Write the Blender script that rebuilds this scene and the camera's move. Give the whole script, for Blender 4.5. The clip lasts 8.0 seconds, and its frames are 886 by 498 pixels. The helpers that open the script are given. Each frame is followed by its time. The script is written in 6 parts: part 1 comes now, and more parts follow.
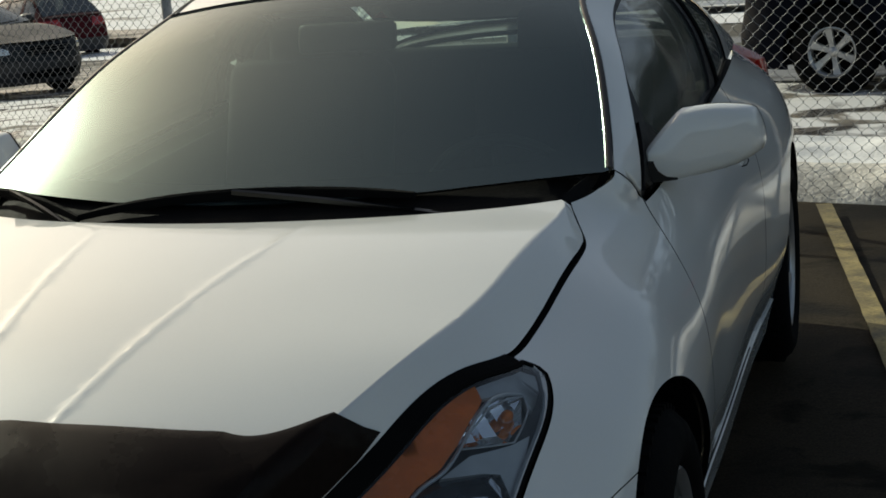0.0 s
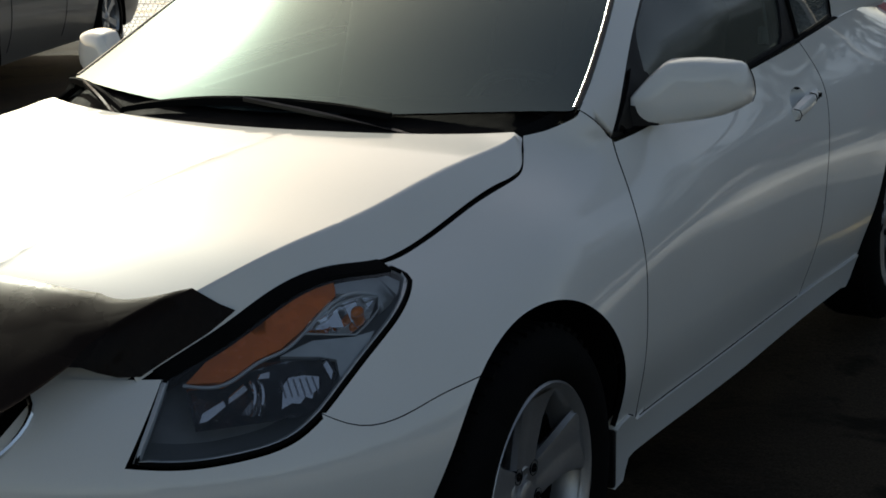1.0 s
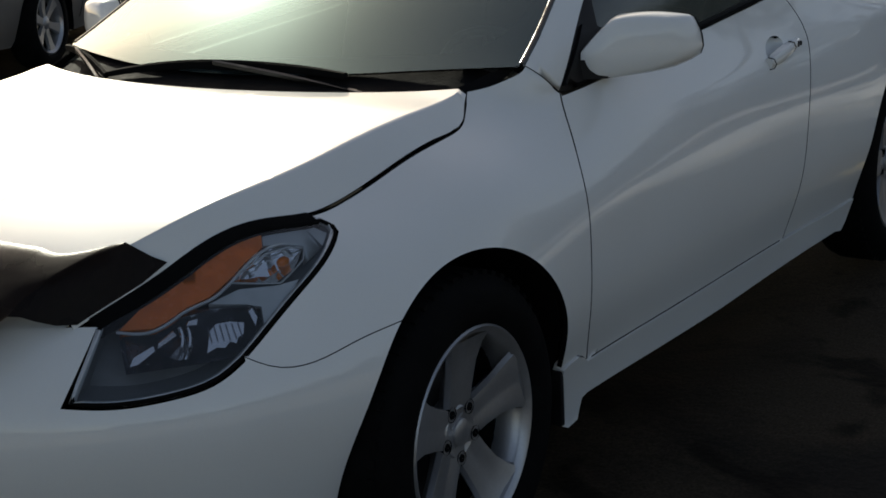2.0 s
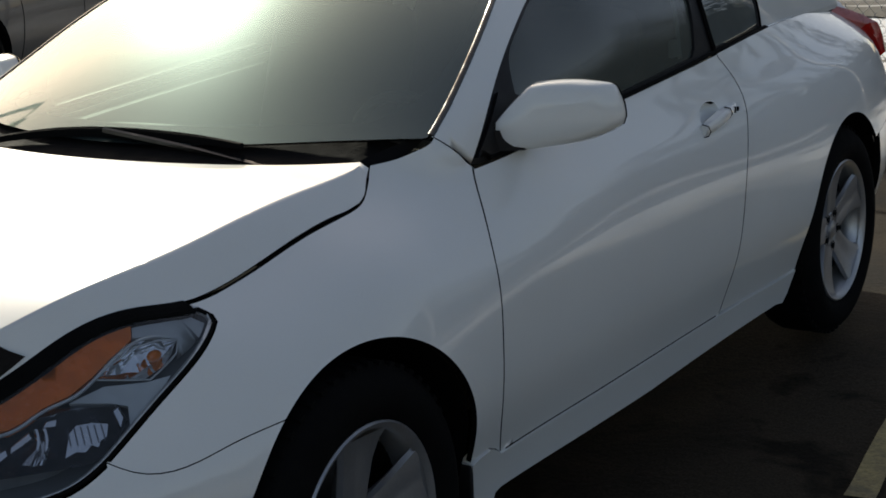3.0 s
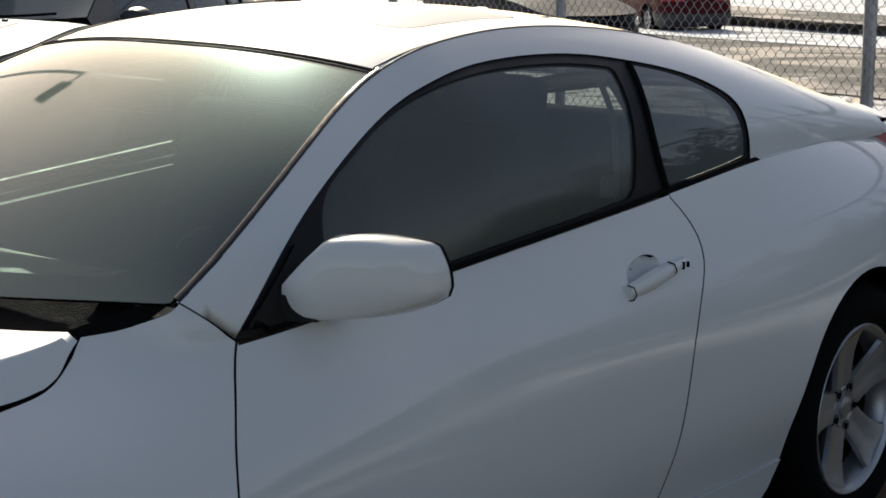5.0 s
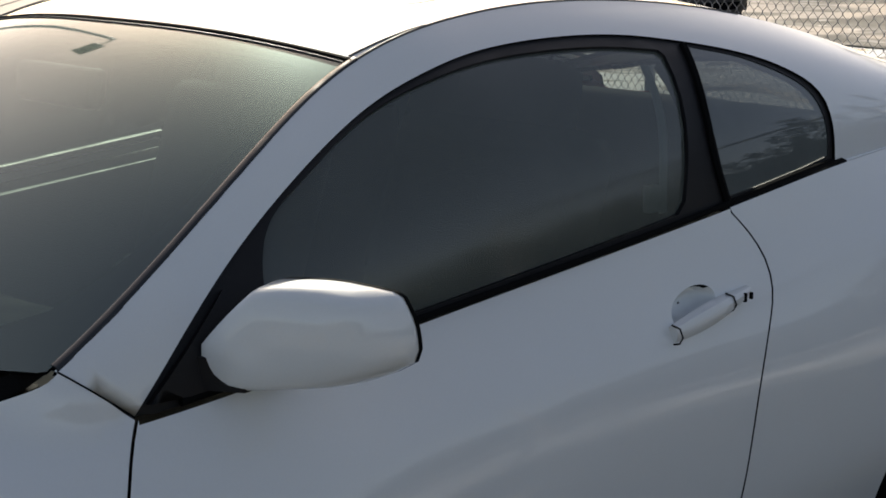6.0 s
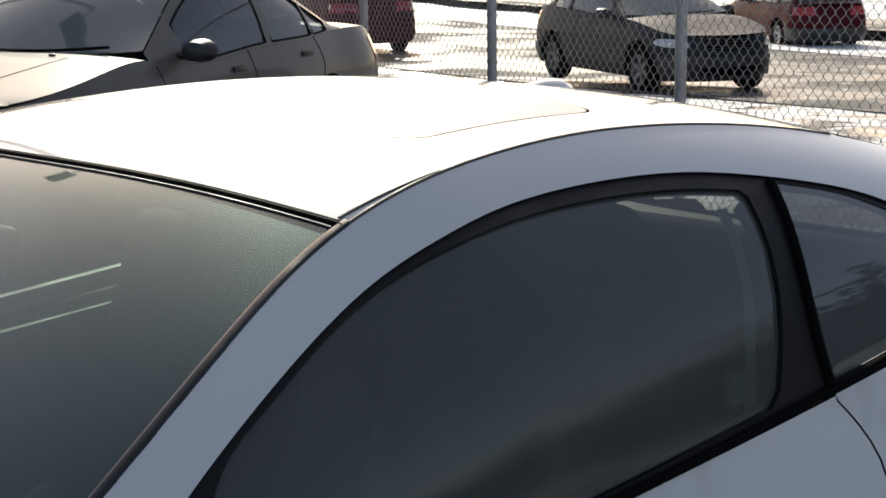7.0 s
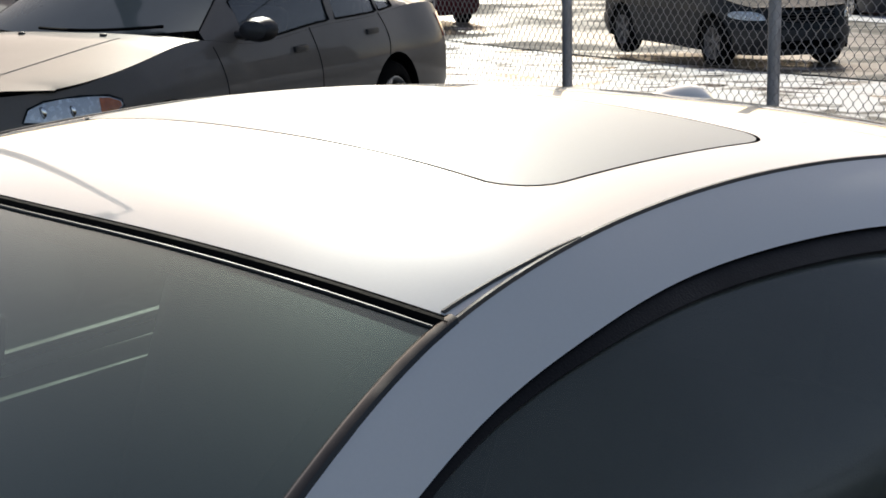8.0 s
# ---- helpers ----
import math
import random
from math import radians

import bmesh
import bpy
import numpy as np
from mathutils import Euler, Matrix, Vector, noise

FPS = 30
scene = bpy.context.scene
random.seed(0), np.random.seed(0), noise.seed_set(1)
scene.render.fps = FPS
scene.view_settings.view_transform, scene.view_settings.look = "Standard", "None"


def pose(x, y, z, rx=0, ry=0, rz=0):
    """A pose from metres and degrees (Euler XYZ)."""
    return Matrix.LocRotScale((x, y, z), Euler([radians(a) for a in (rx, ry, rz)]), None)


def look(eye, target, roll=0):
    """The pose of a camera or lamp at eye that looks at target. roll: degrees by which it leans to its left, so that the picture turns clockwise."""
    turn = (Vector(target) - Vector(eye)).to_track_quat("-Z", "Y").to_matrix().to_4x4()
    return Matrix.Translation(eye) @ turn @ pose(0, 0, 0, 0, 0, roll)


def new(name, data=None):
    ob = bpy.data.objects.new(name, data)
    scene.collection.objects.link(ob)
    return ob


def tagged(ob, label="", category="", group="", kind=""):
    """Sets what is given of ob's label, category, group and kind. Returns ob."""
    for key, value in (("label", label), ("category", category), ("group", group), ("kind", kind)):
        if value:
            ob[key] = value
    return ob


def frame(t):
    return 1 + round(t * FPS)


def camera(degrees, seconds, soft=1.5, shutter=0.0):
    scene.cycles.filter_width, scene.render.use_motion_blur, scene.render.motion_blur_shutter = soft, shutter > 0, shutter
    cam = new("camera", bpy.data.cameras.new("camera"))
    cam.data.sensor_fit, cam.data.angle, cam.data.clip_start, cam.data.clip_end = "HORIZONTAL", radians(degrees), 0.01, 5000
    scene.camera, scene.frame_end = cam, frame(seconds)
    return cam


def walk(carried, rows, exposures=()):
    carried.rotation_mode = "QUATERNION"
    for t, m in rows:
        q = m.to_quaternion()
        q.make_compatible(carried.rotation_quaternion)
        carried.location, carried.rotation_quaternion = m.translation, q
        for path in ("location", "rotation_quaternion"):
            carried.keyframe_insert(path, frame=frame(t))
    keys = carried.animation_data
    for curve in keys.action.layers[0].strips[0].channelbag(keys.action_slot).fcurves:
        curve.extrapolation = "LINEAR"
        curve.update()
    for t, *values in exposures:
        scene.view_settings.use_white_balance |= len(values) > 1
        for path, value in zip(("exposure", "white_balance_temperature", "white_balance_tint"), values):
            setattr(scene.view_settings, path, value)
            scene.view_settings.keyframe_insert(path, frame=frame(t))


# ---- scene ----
cam = camera(30.0, 8.0, soft=1.7, shutter=0.0)
PATH = [
    (0, (1.267, -2.630, 1.507), (0.440, 0.191, 0.907), -4.16),
    (0.5, (1.764, -2.678, 1.533), (0.738, -0.038, 0.911), -3.08),
    (1, (2.141, -2.653, 1.537), (0.722, -0.107, 0.827), -0.92),
    (1.2, (2.292, -2.647, 1.546), (0.754, -0.185, 0.790), 0.37),
    (2.3, (2.550, -2.586, 1.575), (0.974, -0.157, 0.791), -3.93),
    (2.5, (2.519, -2.539, 1.543), (0.962, -0.090, 0.783), -4.08),
    (3, (2.518, -2.322, 1.583), (0.964, 0.141, 0.865), -2.36),
    (3.5, (2.608, -2.101, 1.590), (0.991, 0.343, 0.952), -3.21),
    (4, (2.720, -1.798, 1.625), (0.873, 0.492, 1.037), -0.97),
    (4.5, (2.724, -1.509, 1.606), (0.848, 0.749, 0.987), -0.36),
    (4.7, (2.704, -1.372, 1.606), (0.844, 0.907, 1.016), -0.44),
    (5.8, (2.539, -0.657, 1.600), (0.531, 1.462, 0.911), 0.03),
    (6, (2.396, -0.535, 1.595), (0.373, 1.573, 0.911), -0.54),
    (6.5, (2.158, -0.285, 1.614), (0.111, 1.831, 1.039), 0.16),
    (7, (1.908, -0.041, 1.638), (-0.144, 2.067, 1.053), -0.75),
    (7.5, (1.622, 0.165, 1.652), (-0.458, 2.248, 1.073), 0.32),
    (8, (1.460, 0.320, 1.639), (-0.663, 2.343, 1.003), -1.13),
]
walk(cam, [(t, look(e, g, r)) for t, e, g, r in PATH], exposures=[(0.0, -0.08, 8500, 4), (1.2, 0.0, 8400, 8), (2.5, 0.31, 8500, 11), (4.5, 0.22, 8100, 11), (5.8, 0.46, 8400, 14), (7.0, 0.42, 8100, 14), (8.0, 0.15, 7800, 13)])

# ---- daylight: low winter sun ahead of the lens, pale sky ----
SUN_AZ, SUN_EL = radians(-50.0), radians(27.0)  # azimuth from +y towards +x
world = bpy.data.worlds.new("winter_sky")
scene.world = world
world.use_nodes = True
wn = world.node_tree.nodes
sky = wn.new("ShaderNodeTexSky")
sky.sky_type = "NISHITA"
sky.sun_disc = False
sky.sun_elevation = SUN_EL
sky.sun_rotation = SUN_AZ
sky.air_density, sky.dust_density, sky.ozone_density = 0.65, 1.4, 0.8
wn["Background"].inputs["Strength"].default_value = 0.138
world.node_tree.links.new(sky.outputs[0], wn["Background"].inputs["Color"])
sun_data = bpy.data.lights.new("sun", "SUN")
sun_data.energy, sun_data.angle, sun_data.color = 3.3, radians(0.6), (0.86, 0.97, 1.0)
sun = new("sun", sun_data)
sun.matrix_world = look((0, 0, 30), (-math.sin(SUN_AZ) * math.cos(SUN_EL), -math.cos(SUN_AZ) * math.cos(SUN_EL), 30 - math.sin(SUN_EL)))

# ---- materials ----
def material(name, color, rough=0.5, metal=0.0, coat=0.0, vary=0.12, scale=6.0, fine=0.0, bump=0.0, bump_scale=60.0, spec=0.5, emit=0.0, random=0.0):
    """A surface with colour variation at two scales, fine relief and uneven gloss."""
    m = bpy.data.materials.new(name)
    m.use_nodes = True
    n, l = m.node_tree.nodes, m.node_tree.links
    b = n["Principled BSDF"]
    co = n.new("ShaderNodeTexCoord")
    big, small = n.new("ShaderNodeTexNoise"), n.new("ShaderNodeTexNoise")
    big.inputs["Scale"].default_value, big.inputs["Detail"].default_value = scale, 5
    small.inputs["Scale"].default_value, small.inputs["Detail"].default_value = bump_scale, 4
    for t in (big, small):
        l.new(co.outputs["Object"], t.inputs["Vector"])
    ramp = n.new("ShaderNodeMapRange")
    ramp.inputs["From Min"].default_value, ramp.inputs["From Max"].default_value = 0.3, 0.7
    ramp.inputs["To Min"].default_value, ramp.inputs["To Max"].default_value = 1 - vary, 1 + vary
    l.new(big.outputs["Fac"], ramp.inputs["Value"])
    value = ramp.outputs["Result"]
    if fine:
        f = n.new("ShaderNodeMapRange")
        f.inputs["From Min"].default_value, f.inputs["From Max"].default_value = 0.3, 0.7
        f.inputs["To Min"].default_value, f.inputs["To Max"].default_value = 1 - fine, 1 + fine
        l.new(small.outputs["Fac"], f.inputs["Value"])
        mul = n.new("ShaderNodeMath")
        mul.operation = "MULTIPLY"
        l.new(value, mul.inputs[0]), l.new(f.outputs["Result"], mul.inputs[1])
        value = mul.outputs[0]
    if random:
        info, mul2, r = n.new("ShaderNodeObjectInfo"), n.new("ShaderNodeMath"), n.new("ShaderNodeMapRange")
        mul2.operation = "MULTIPLY"
        r.inputs["To Min"].default_value, r.inputs["To Max"].default_value = 1 - random, 1 + random
        l.new(info.outputs["Random"], r.inputs["Value"])
        l.new(value, mul2.inputs[0]), l.new(r.outputs["Result"], mul2.inputs[1])
        value = mul2.outputs[0]
    tint = n.new("ShaderNodeVectorMath")
    tint.operation = "SCALE"
    tint.inputs[0].default_value = color
    l.new(value, tint.inputs["Scale"])
    l.new(tint.outputs["Vector"], b.inputs["Base Color"])
    b.inputs["Roughness"].default_value = rough
    rr = n.new("ShaderNodeMapRange")
    rr.inputs["From Min"].default_value, rr.inputs["From Max"].default_value = 0.3, 0.7
    rr.inputs["To Min"].default_value, rr.inputs["To Max"].default_value = max(rough - 0.08, 0.02), min(rough + 0.08, 1.0)
    l.new(big.outputs["Fac"], rr.inputs["Value"])
    l.new(rr.outputs["Result"], b.inputs["Roughness"])
    b.inputs["Metallic"].default_value = metal
    b.inputs["Coat Weight"].default_value, b.inputs["Coat Roughness"].default_value = coat, 0.04
    b.inputs["Specular IOR Level"].default_value = spec
    if bump:
        bp = n.new("ShaderNodeBump")
        bp.inputs["Strength"].default_value, bp.inputs["Distance"].default_value = bump, 0.01
        l.new(small.outputs["Fac"], bp.inputs["Height"])
        l.new(bp.outputs["Normal"], b.inputs["Normal"])
    return m


def glass_material(name, tint, film=0.0, film_color=(0.6, 0.65, 0.6), ior=1.5, haze=0.0, gloss=0.03):
    """A pane: tinted see-through body, mirror gloss by Fresnel, and a thin film of road dust; CAR_SCREEN's film paints
    in mirrored sky.
    """
    m = bpy.data.materials.new(name)
    m.use_nodes = True
    n, l = m.node_tree.nodes, m.node_tree.links
    n.remove(n["Principled BSDF"])
    out = n["Material Output"]
    tr, gl, df, fr = n.new("ShaderNodeBsdfTransparent"), n.new("ShaderNodeBsdfGlossy"), n.new("ShaderNodeBsdfDiffuse"), n.new("ShaderNodeFresnel")
    tr.inputs["Color"].default_value = (*tint, 1)
    gl.inputs["Roughness"].default_value = gloss
    gl.inputs["Color"].default_value = (1, 1, 1, 1)
    df.inputs["Color"].default_value = (*film_color, 1)
    fr.inputs["IOR"].default_value = ior
    dust, dm = n.new("ShaderNodeTexNoise"), n.new("ShaderNodeMapRange")
    dust.inputs["Scale"].default_value, dust.inputs["Detail"].default_value = 9.0, 7
    co = n.new("ShaderNodeTexCoord")
    l.new(co.outputs["Object"], dust.inputs["Vector"])
    dm.inputs["From Min"].default_value, dm.inputs["From Max"].default_value = 0.3, 0.75
    dm.inputs["To Min"].default_value, dm.inputs["To Max"].default_value = film * 0.92, film * 1.08
    l.new(dust.outputs["Fac"], dm.inputs["Value"])
    a, b = n.new("ShaderNodeMixShader"), n.new("ShaderNodeMixShader")
    l.new(dm.outputs["Result"], a.inputs["Fac"]), l.new(tr.outputs[0], a.inputs[1]), l.new(df.outputs[0], a.inputs[2])
    l.new(fr.outputs[0], b.inputs["Fac"]), l.new(a.outputs[0], b.inputs[1]), l.new(gl.outputs[0], b.inputs[2])
    last = b.outputs[0]
    if haze:
        hz, c = n.new("ShaderNodeBsdfGlossy"), n.new("ShaderNodeMixShader")
        hz.inputs["Roughness"].default_value, hz.inputs["Color"].default_value = 0.285, (*film_color, 1)
        c.inputs["Fac"].default_value = haze
        l.new(last, c.inputs[1]), l.new(hz.outputs[0], c.inputs[2])
        last = c.outputs[0]
    l.new(last, out.inputs["Surface"])
    return m


WHITE = material("white_pearl_paint", (0.77, 0.77, 0.735), rough=0.36, coat=1.0, spec=0.12, vary=0.02, scale=2.5, fine=0.01, bump_scale=300)
BLACK_TRIM = material("black_trim_plastic", (0.009, 0.008, 0.0082), rough=0.5, spec=0.25, vary=0.25, scale=14, bump=0.15, bump_scale=400)
RUBBER = material("black_rubber", (0.005, 0.005, 0.005), spec=0.06, rough=0.85, vary=0.3, scale=20, bump=0.2, bump_scale=200)
# felt of the wheel liners; also the painted-in shade of panel gaps
LINER_AND_GAP = material("liner_felt_and_gap_shade", (0.004, 0.004, 0.004), spec=0.05, rough=0.95, vary=0.3, scale=30)
ALLOY = material("silver_alloy", (0.42, 0.42, 0.425), rough=0.36, metal=0.75, vary=0.08, scale=9, fine=0.04, bump_scale=120)
FRIT = material("black_glass_band", (0.003, 0.003, 0.003), spec=0.0, rough=1.0, vary=0.1, scale=20)
DARK_METAL = material("dark_brake_metal", (0.05, 0.05, 0.052), rough=0.5, metal=0.6, vary=0.3, scale=20)
REFLECTOR = material("lamp_reflector", (0.92, 0.93, 0.94), rough=0.10, metal=1.0, vary=0.04, scale=30)
CHROME = material("chrome", (0.85, 0.86, 0.87), rough=0.06, metal=1.0, vary=0.03, scale=10)
AMBER = material("amber_lens", (0.72, 0.17, 0.015), rough=0.25, coat=0.5, vary=0.12, scale=30)
RED_LENS = material("red_tail_lens", (0.42, 0.012, 0.01), rough=0.15, coat=1.0, vary=0.15, scale=25)
PALE_LENS = material("faded_lamp_lens", (0.46, 0.085, 0.065), rough=0.3, coat=0.8, vary=0.15, scale=25)
COWL = material("cowl_plastic", (0.003, 0.0028, 0.0028), spec=0.12, rough=0.8, vary=0.3, scale=18, bump=0.2, bump_scale=300)
GLOSS_BLACK = material("gloss_black_moulding", (0.006, 0.006, 0.006), rough=0.16, spec=0.5, vary=0.15, scale=20)
DITCH = material("weathered_ditch_rubber", (0.11, 0.095, 0.085), rough=0.6, spec=0.2, vary=0.2, scale=25)
LID = material("pale_sunroof_paint", (0.60, 0.59, 0.56), rough=0.5, spec=0.1, coat=0.05, vary=0.03, scale=3.0, fine=0.01, bump_scale=250)
DARK_CHROME = material("dark_lamp_chrome", (0.24, 0.25, 0.28), rough=0.22, metal=0.8, vary=0.15, scale=30)
LAMP_PLASTIC = material("grey_lamp_plastic", (0.17, 0.175, 0.18), rough=0.4, vary=0.12, scale=30)
CLEAR_BACK = material("bright_lamp_back", (0.82, 0.84, 0.86), rough=0.25, metal=0.25, vary=0.1, scale=40)
PALE_PLASTIC = material("pale_lamp_plastic", (0.50, 0.52, 0.53), rough=0.35, metal=0.2, vary=0.1, scale=30)
SMOKE = material("smoked_bug_shield", (0.020, 0.012, 0.009), rough=0.30, spec=0.08, coat=0.12, vary=0.2, scale=5, fine=0.1, bump_scale=90)
DASH = material("dash_vinyl", (0.030, 0.032, 0.030), rough=0.6, vary=0.15, scale=12, bump=0.2, bump_scale=300)
SEAT = material("charcoal_seat_cloth", (0.014, 0.014, 0.015), rough=0.95, vary=0.2, scale=15, bump=0.3, bump_scale=350)
PALE_CLOTH = material("pale_grey_webbing", (0.62, 0.63, 0.62), rough=0.7, vary=0.08, scale=20, bump=0.2, bump_scale=300)
PAPER = material("paper_sheet", (0.75, 0.75, 0.70), rough=0.7, vary=0.05, scale=10)
WINDSHIELD = glass_material("windshield_glass", (0.38, 0.50, 0.44), film=0.032, film_color=(0.43, 0.60, 0.57), haze=0.13)
SIDE_GLASS = glass_material("tinted_side_glass", (0.23, 0.27, 0.255), film=0.165, film_color=(0.46, 0.51, 0.44), gloss=0.11)
QUARTER_GLASS = glass_material("privacy_glass", (0.06, 0.07, 0.068), film=0.22, film_color=(0.46, 0.52, 0.50))
LAMP_GLASS = glass_material("clear_lamp_lens", (0.93, 0.95, 0.96), film=0.012)

# ---- shape helpers ----
from mathutils.geometry import delaunay_2d_cdt


def spline(xs, ys):
    """Natural cubic spline through (xs, ys), straight beyond its ends."""
    xs, ys = np.array(xs, float), np.array(ys, float)
    n = len(xs)
    h = np.diff(xs)
    a, r = np.eye(n), np.zeros(n)
    for i in range(1, n - 1):
        a[i, i - 1:i + 2] = h[i - 1], 2 * (h[i - 1] + h[i]), h[i]
        r[i] = 6 * ((ys[i + 1] - ys[i]) / h[i] - (ys[i] - ys[i - 1]) / h[i - 1])
    m = np.linalg.solve(a, r)

    def f(x):
        x = np.asarray(x, float)
        xc = np.clip(x, xs[0], xs[-1])
        i = np.clip(np.searchsorted(xs, xc) - 1, 0, n - 2)
        d0, d1, hh = xc - xs[i], xs[i + 1] - xc, h[i]
        v = m[i] * d1 ** 3 / (6 * hh) + m[i + 1] * d0 ** 3 / (6 * hh) + (ys[i] / hh - m[i] * hh / 6) * d1 + (ys[i + 1] / hh - m[i + 1] * hh / 6) * d0
        s0 = (ys[1] - ys[0]) / h[0] - h[0] * (2 * m[0] + m[1]) / 6
        s1 = (ys[-1] - ys[-2]) / h[-1] + h[-1] * (2 * m[-1] + m[-2]) / 6
        return v + np.where(x < xs[0], (x - xs[0]) * s0, 0) + np.where(x > xs[-1], (x - xs[-1]) * s1, 0)
    return f


def curve(points, n=40):
    """A smooth open curve through the points, as an array."""
    p = np.array(points, float)
    s = np.concatenate([[0], np.cumsum(np.linalg.norm(np.diff(p, axis=0), axis=1))])
    t = np.linspace(0, s[-1], n)
    return np.stack([spline(s, p[:, k])(t) for k in range(p.shape[1])], 1) if len(p) > 2 else np.stack([np.interp(t, s, p[:, k]) for k in range(p.shape[1])], 1)


def arc(cy, cz, r, a0, a1, n=40, rz=None):
    a = np.radians(np.linspace(a0, a1, n))
    return np.stack([cy + r * np.cos(a), cz + (rz or r) * np.sin(a)], 1)


def mesh_object(name, verts, faces, mat, parent=None, smooth=True, label=""):
    me = bpy.data.meshes.new(name)
    me.from_pydata([tuple(v) for v in verts], [], [tuple(f) for f in faces])
    me.materials.append(mat)
    if smooth:
        me.polygons.foreach_set("use_smooth", [True] * len(me.polygons))
    me.update()
    ob = new(name, me)
    if parent is not None:
        ob.parent = parent
    return tagged(ob, label)


def part(name, bm, mat, parent, label="", smooth=True):
    """One bmesh as one mesh object under a thing or a part."""
    bmesh.ops.recalc_face_normals(bm, faces=bm.faces)
    me = bpy.data.meshes.new(name)
    bm.to_mesh(me)
    bm.free()
    for m in (mat if isinstance(mat, (list, tuple)) else [mat]):
        me.materials.append(m)
    if smooth:
        me.polygons.foreach_set("use_smooth", [True] * len(me.polygons))
        me.set_sharp_from_angle(angle=radians(38))
    ob = new(name, me)
    if parent is not None:
        ob.parent = parent
    return tagged(ob, label)


def thing(name, label, category, group="", m=None):
    ob = new(name)
    ob.empty_display_size = 0.1
    if m is not None:
        ob.matrix_world = m
    return tagged(ob, label, category, group)


def resample(poly, step):
    out = []
    p = np.asarray(poly, float)
    for a, b in zip(p, np.roll(p, -1, axis=0)):
        d = np.linalg.norm(b - a)
        if d < 1e-6:
            continue
        k = max(1, int(math.ceil(d / step)))
        for i in range(k):
            out.append(a + (b - a) * i / k)
    # drop points closer than 1.5 mm to their neighbour
    keep = [out[0]]
    for q in out[1:]:
        if np.linalg.norm(q - keep[-1]) > 0.0015:
            keep.append(q)
    return np.array(keep)


def inside(px, py, poly):
    x, y = poly[:, 0], poly[:, 1]
    x2, y2 = np.roll(x, -1), np.roll(y, -1)
    c = np.zeros(px.shape, bool)
    for a, b, e, f in zip(x, y, x2, y2):
        if b != f:
            c ^= ((b > py) != (f > py)) & (px < (e - a) * (py - b) / (f - b) + a)
    return c


def panel(name, poly, lift, mat, parent, side=1, step=0.035, depth=0.012, centre=(0, 1.3, 0.45), label="", holes=(), lines=(), edge_mat=None):
    """A sheet-metal or glass panel: the outline poly in the surface's own two coordinates, lifted by lift(a, b) -> (n, 3), with its edge turned in by depth.
    side -1 mirrors it to the other side of the car."""
    border = resample(poly, step)
    loops = [border] + [resample(h, step) for h in holes]
    allb = np.concatenate(loops)
    lo, hi = border.min(0), border.max(0)
    gx, gy = np.meshgrid(np.arange(lo[0] + step / 2, hi[0], step), np.arange(lo[1] + step / 2, hi[1], step * 0.87))
    gx[1::2] += step / 2
    g = np.stack([gx.ravel(), gy.ravel()], 1)
    ok = inside(g[:, 0], g[:, 1], border)
    for h in loops[1:]:
        ok &= ~inside(g[:, 0], g[:, 1], h)
    g = g[ok]
    if len(g):
        d = np.sqrt(((g[:, None, :] - allb[None]) ** 2).sum(2)).min(1)
        g = g[d > 0.5 * step]
    pts = np.concatenate([allb, g]) if len(g) else allb
    edges, k = [], 0
    for lp in loops:
        edges += [(k + i, k + (i + 1) % len(lp)) for i in range(len(lp))]
        k += len(lp)
    if lines:
        clean = []
        for ln in lines:
            ln = ln[inside(ln[:, 0], ln[:, 1], border)]
            d = np.sqrt(((ln[:, None, :] - allb[None]) ** 2).sum(2)).min(1)
            clean.append(ln[d > 0.004])
        every = np.concatenate(clean)
        inner = pts[len(allb):]
        inner = inner[np.sqrt(((inner[:, None, :] - every[None]) ** 2).sum(2)).min(1) > 0.009]
        pts = np.concatenate([allb, inner])
        for ln in clean:
            edges += [(len(pts) + i, len(pts) + i + 1) for i in range(len(ln) - 1)]
            pts = np.concatenate([pts, ln])
    vs, _, fs, _, _, _ = delaunay_2d_cdt([Vector(p) for p in pts], edges, [], 0, 1e-5)
    v2 = np.array([(v.x, v.y) for v in vs])
    fs = [f for f in fs]
    cen = np.array([v2[list(f)].mean(0) for f in fs])
    ok = inside(cen[:, 0], cen[:, 1], border)
    for h in loops[1:]:
        ok &= ~inside(cen[:, 0], cen[:, 1], h)
    fs = [f for f, o in zip(fs, ok) if o]
    h = 1e-3
    P = lift(v2[:, 0], v2[:, 1])
    N = np.cross(lift(v2[:, 0] + h, v2[:, 1]) - lift(v2[:, 0] - h, v2[:, 1]), lift(v2[:, 0], v2[:, 1] + h) - lift(v2[:, 0], v2[:, 1] - h))
    N /= np.linalg.norm(N, axis=1)[:, None] + 1e-12
    flip = np.sum((P - np.array(centre)) * N) < 0
    if flip:
        N = -N
    faces = []
    for f in fs:
        a, b, c = P[f[0]], P[f[1]], P[f[2]]
        if np.dot(np.cross(b - a, c - a), N[f[0]]) < 0:
            f = [f[0], f[2], f[1]]
        faces.append(list(f))
    # open edges get a turned-in flange
    count = {}
    for f in faces:
        for a, b in zip(f, f[1:] + f[:1]):
            count[(a, b)] = count.get((a, b), 0) + 1
    rim = [(a, b) for (a, b) in count if (b, a) not in count]
    used = sorted({a for e in rim for a in e})
    base = len(P)
    idx = {a: base + i for i, a in enumerate(used)}
    P2 = np.concatenate([P, P[used] - N[used] * depth])
    N2 = np.concatenate([N, N[used]])
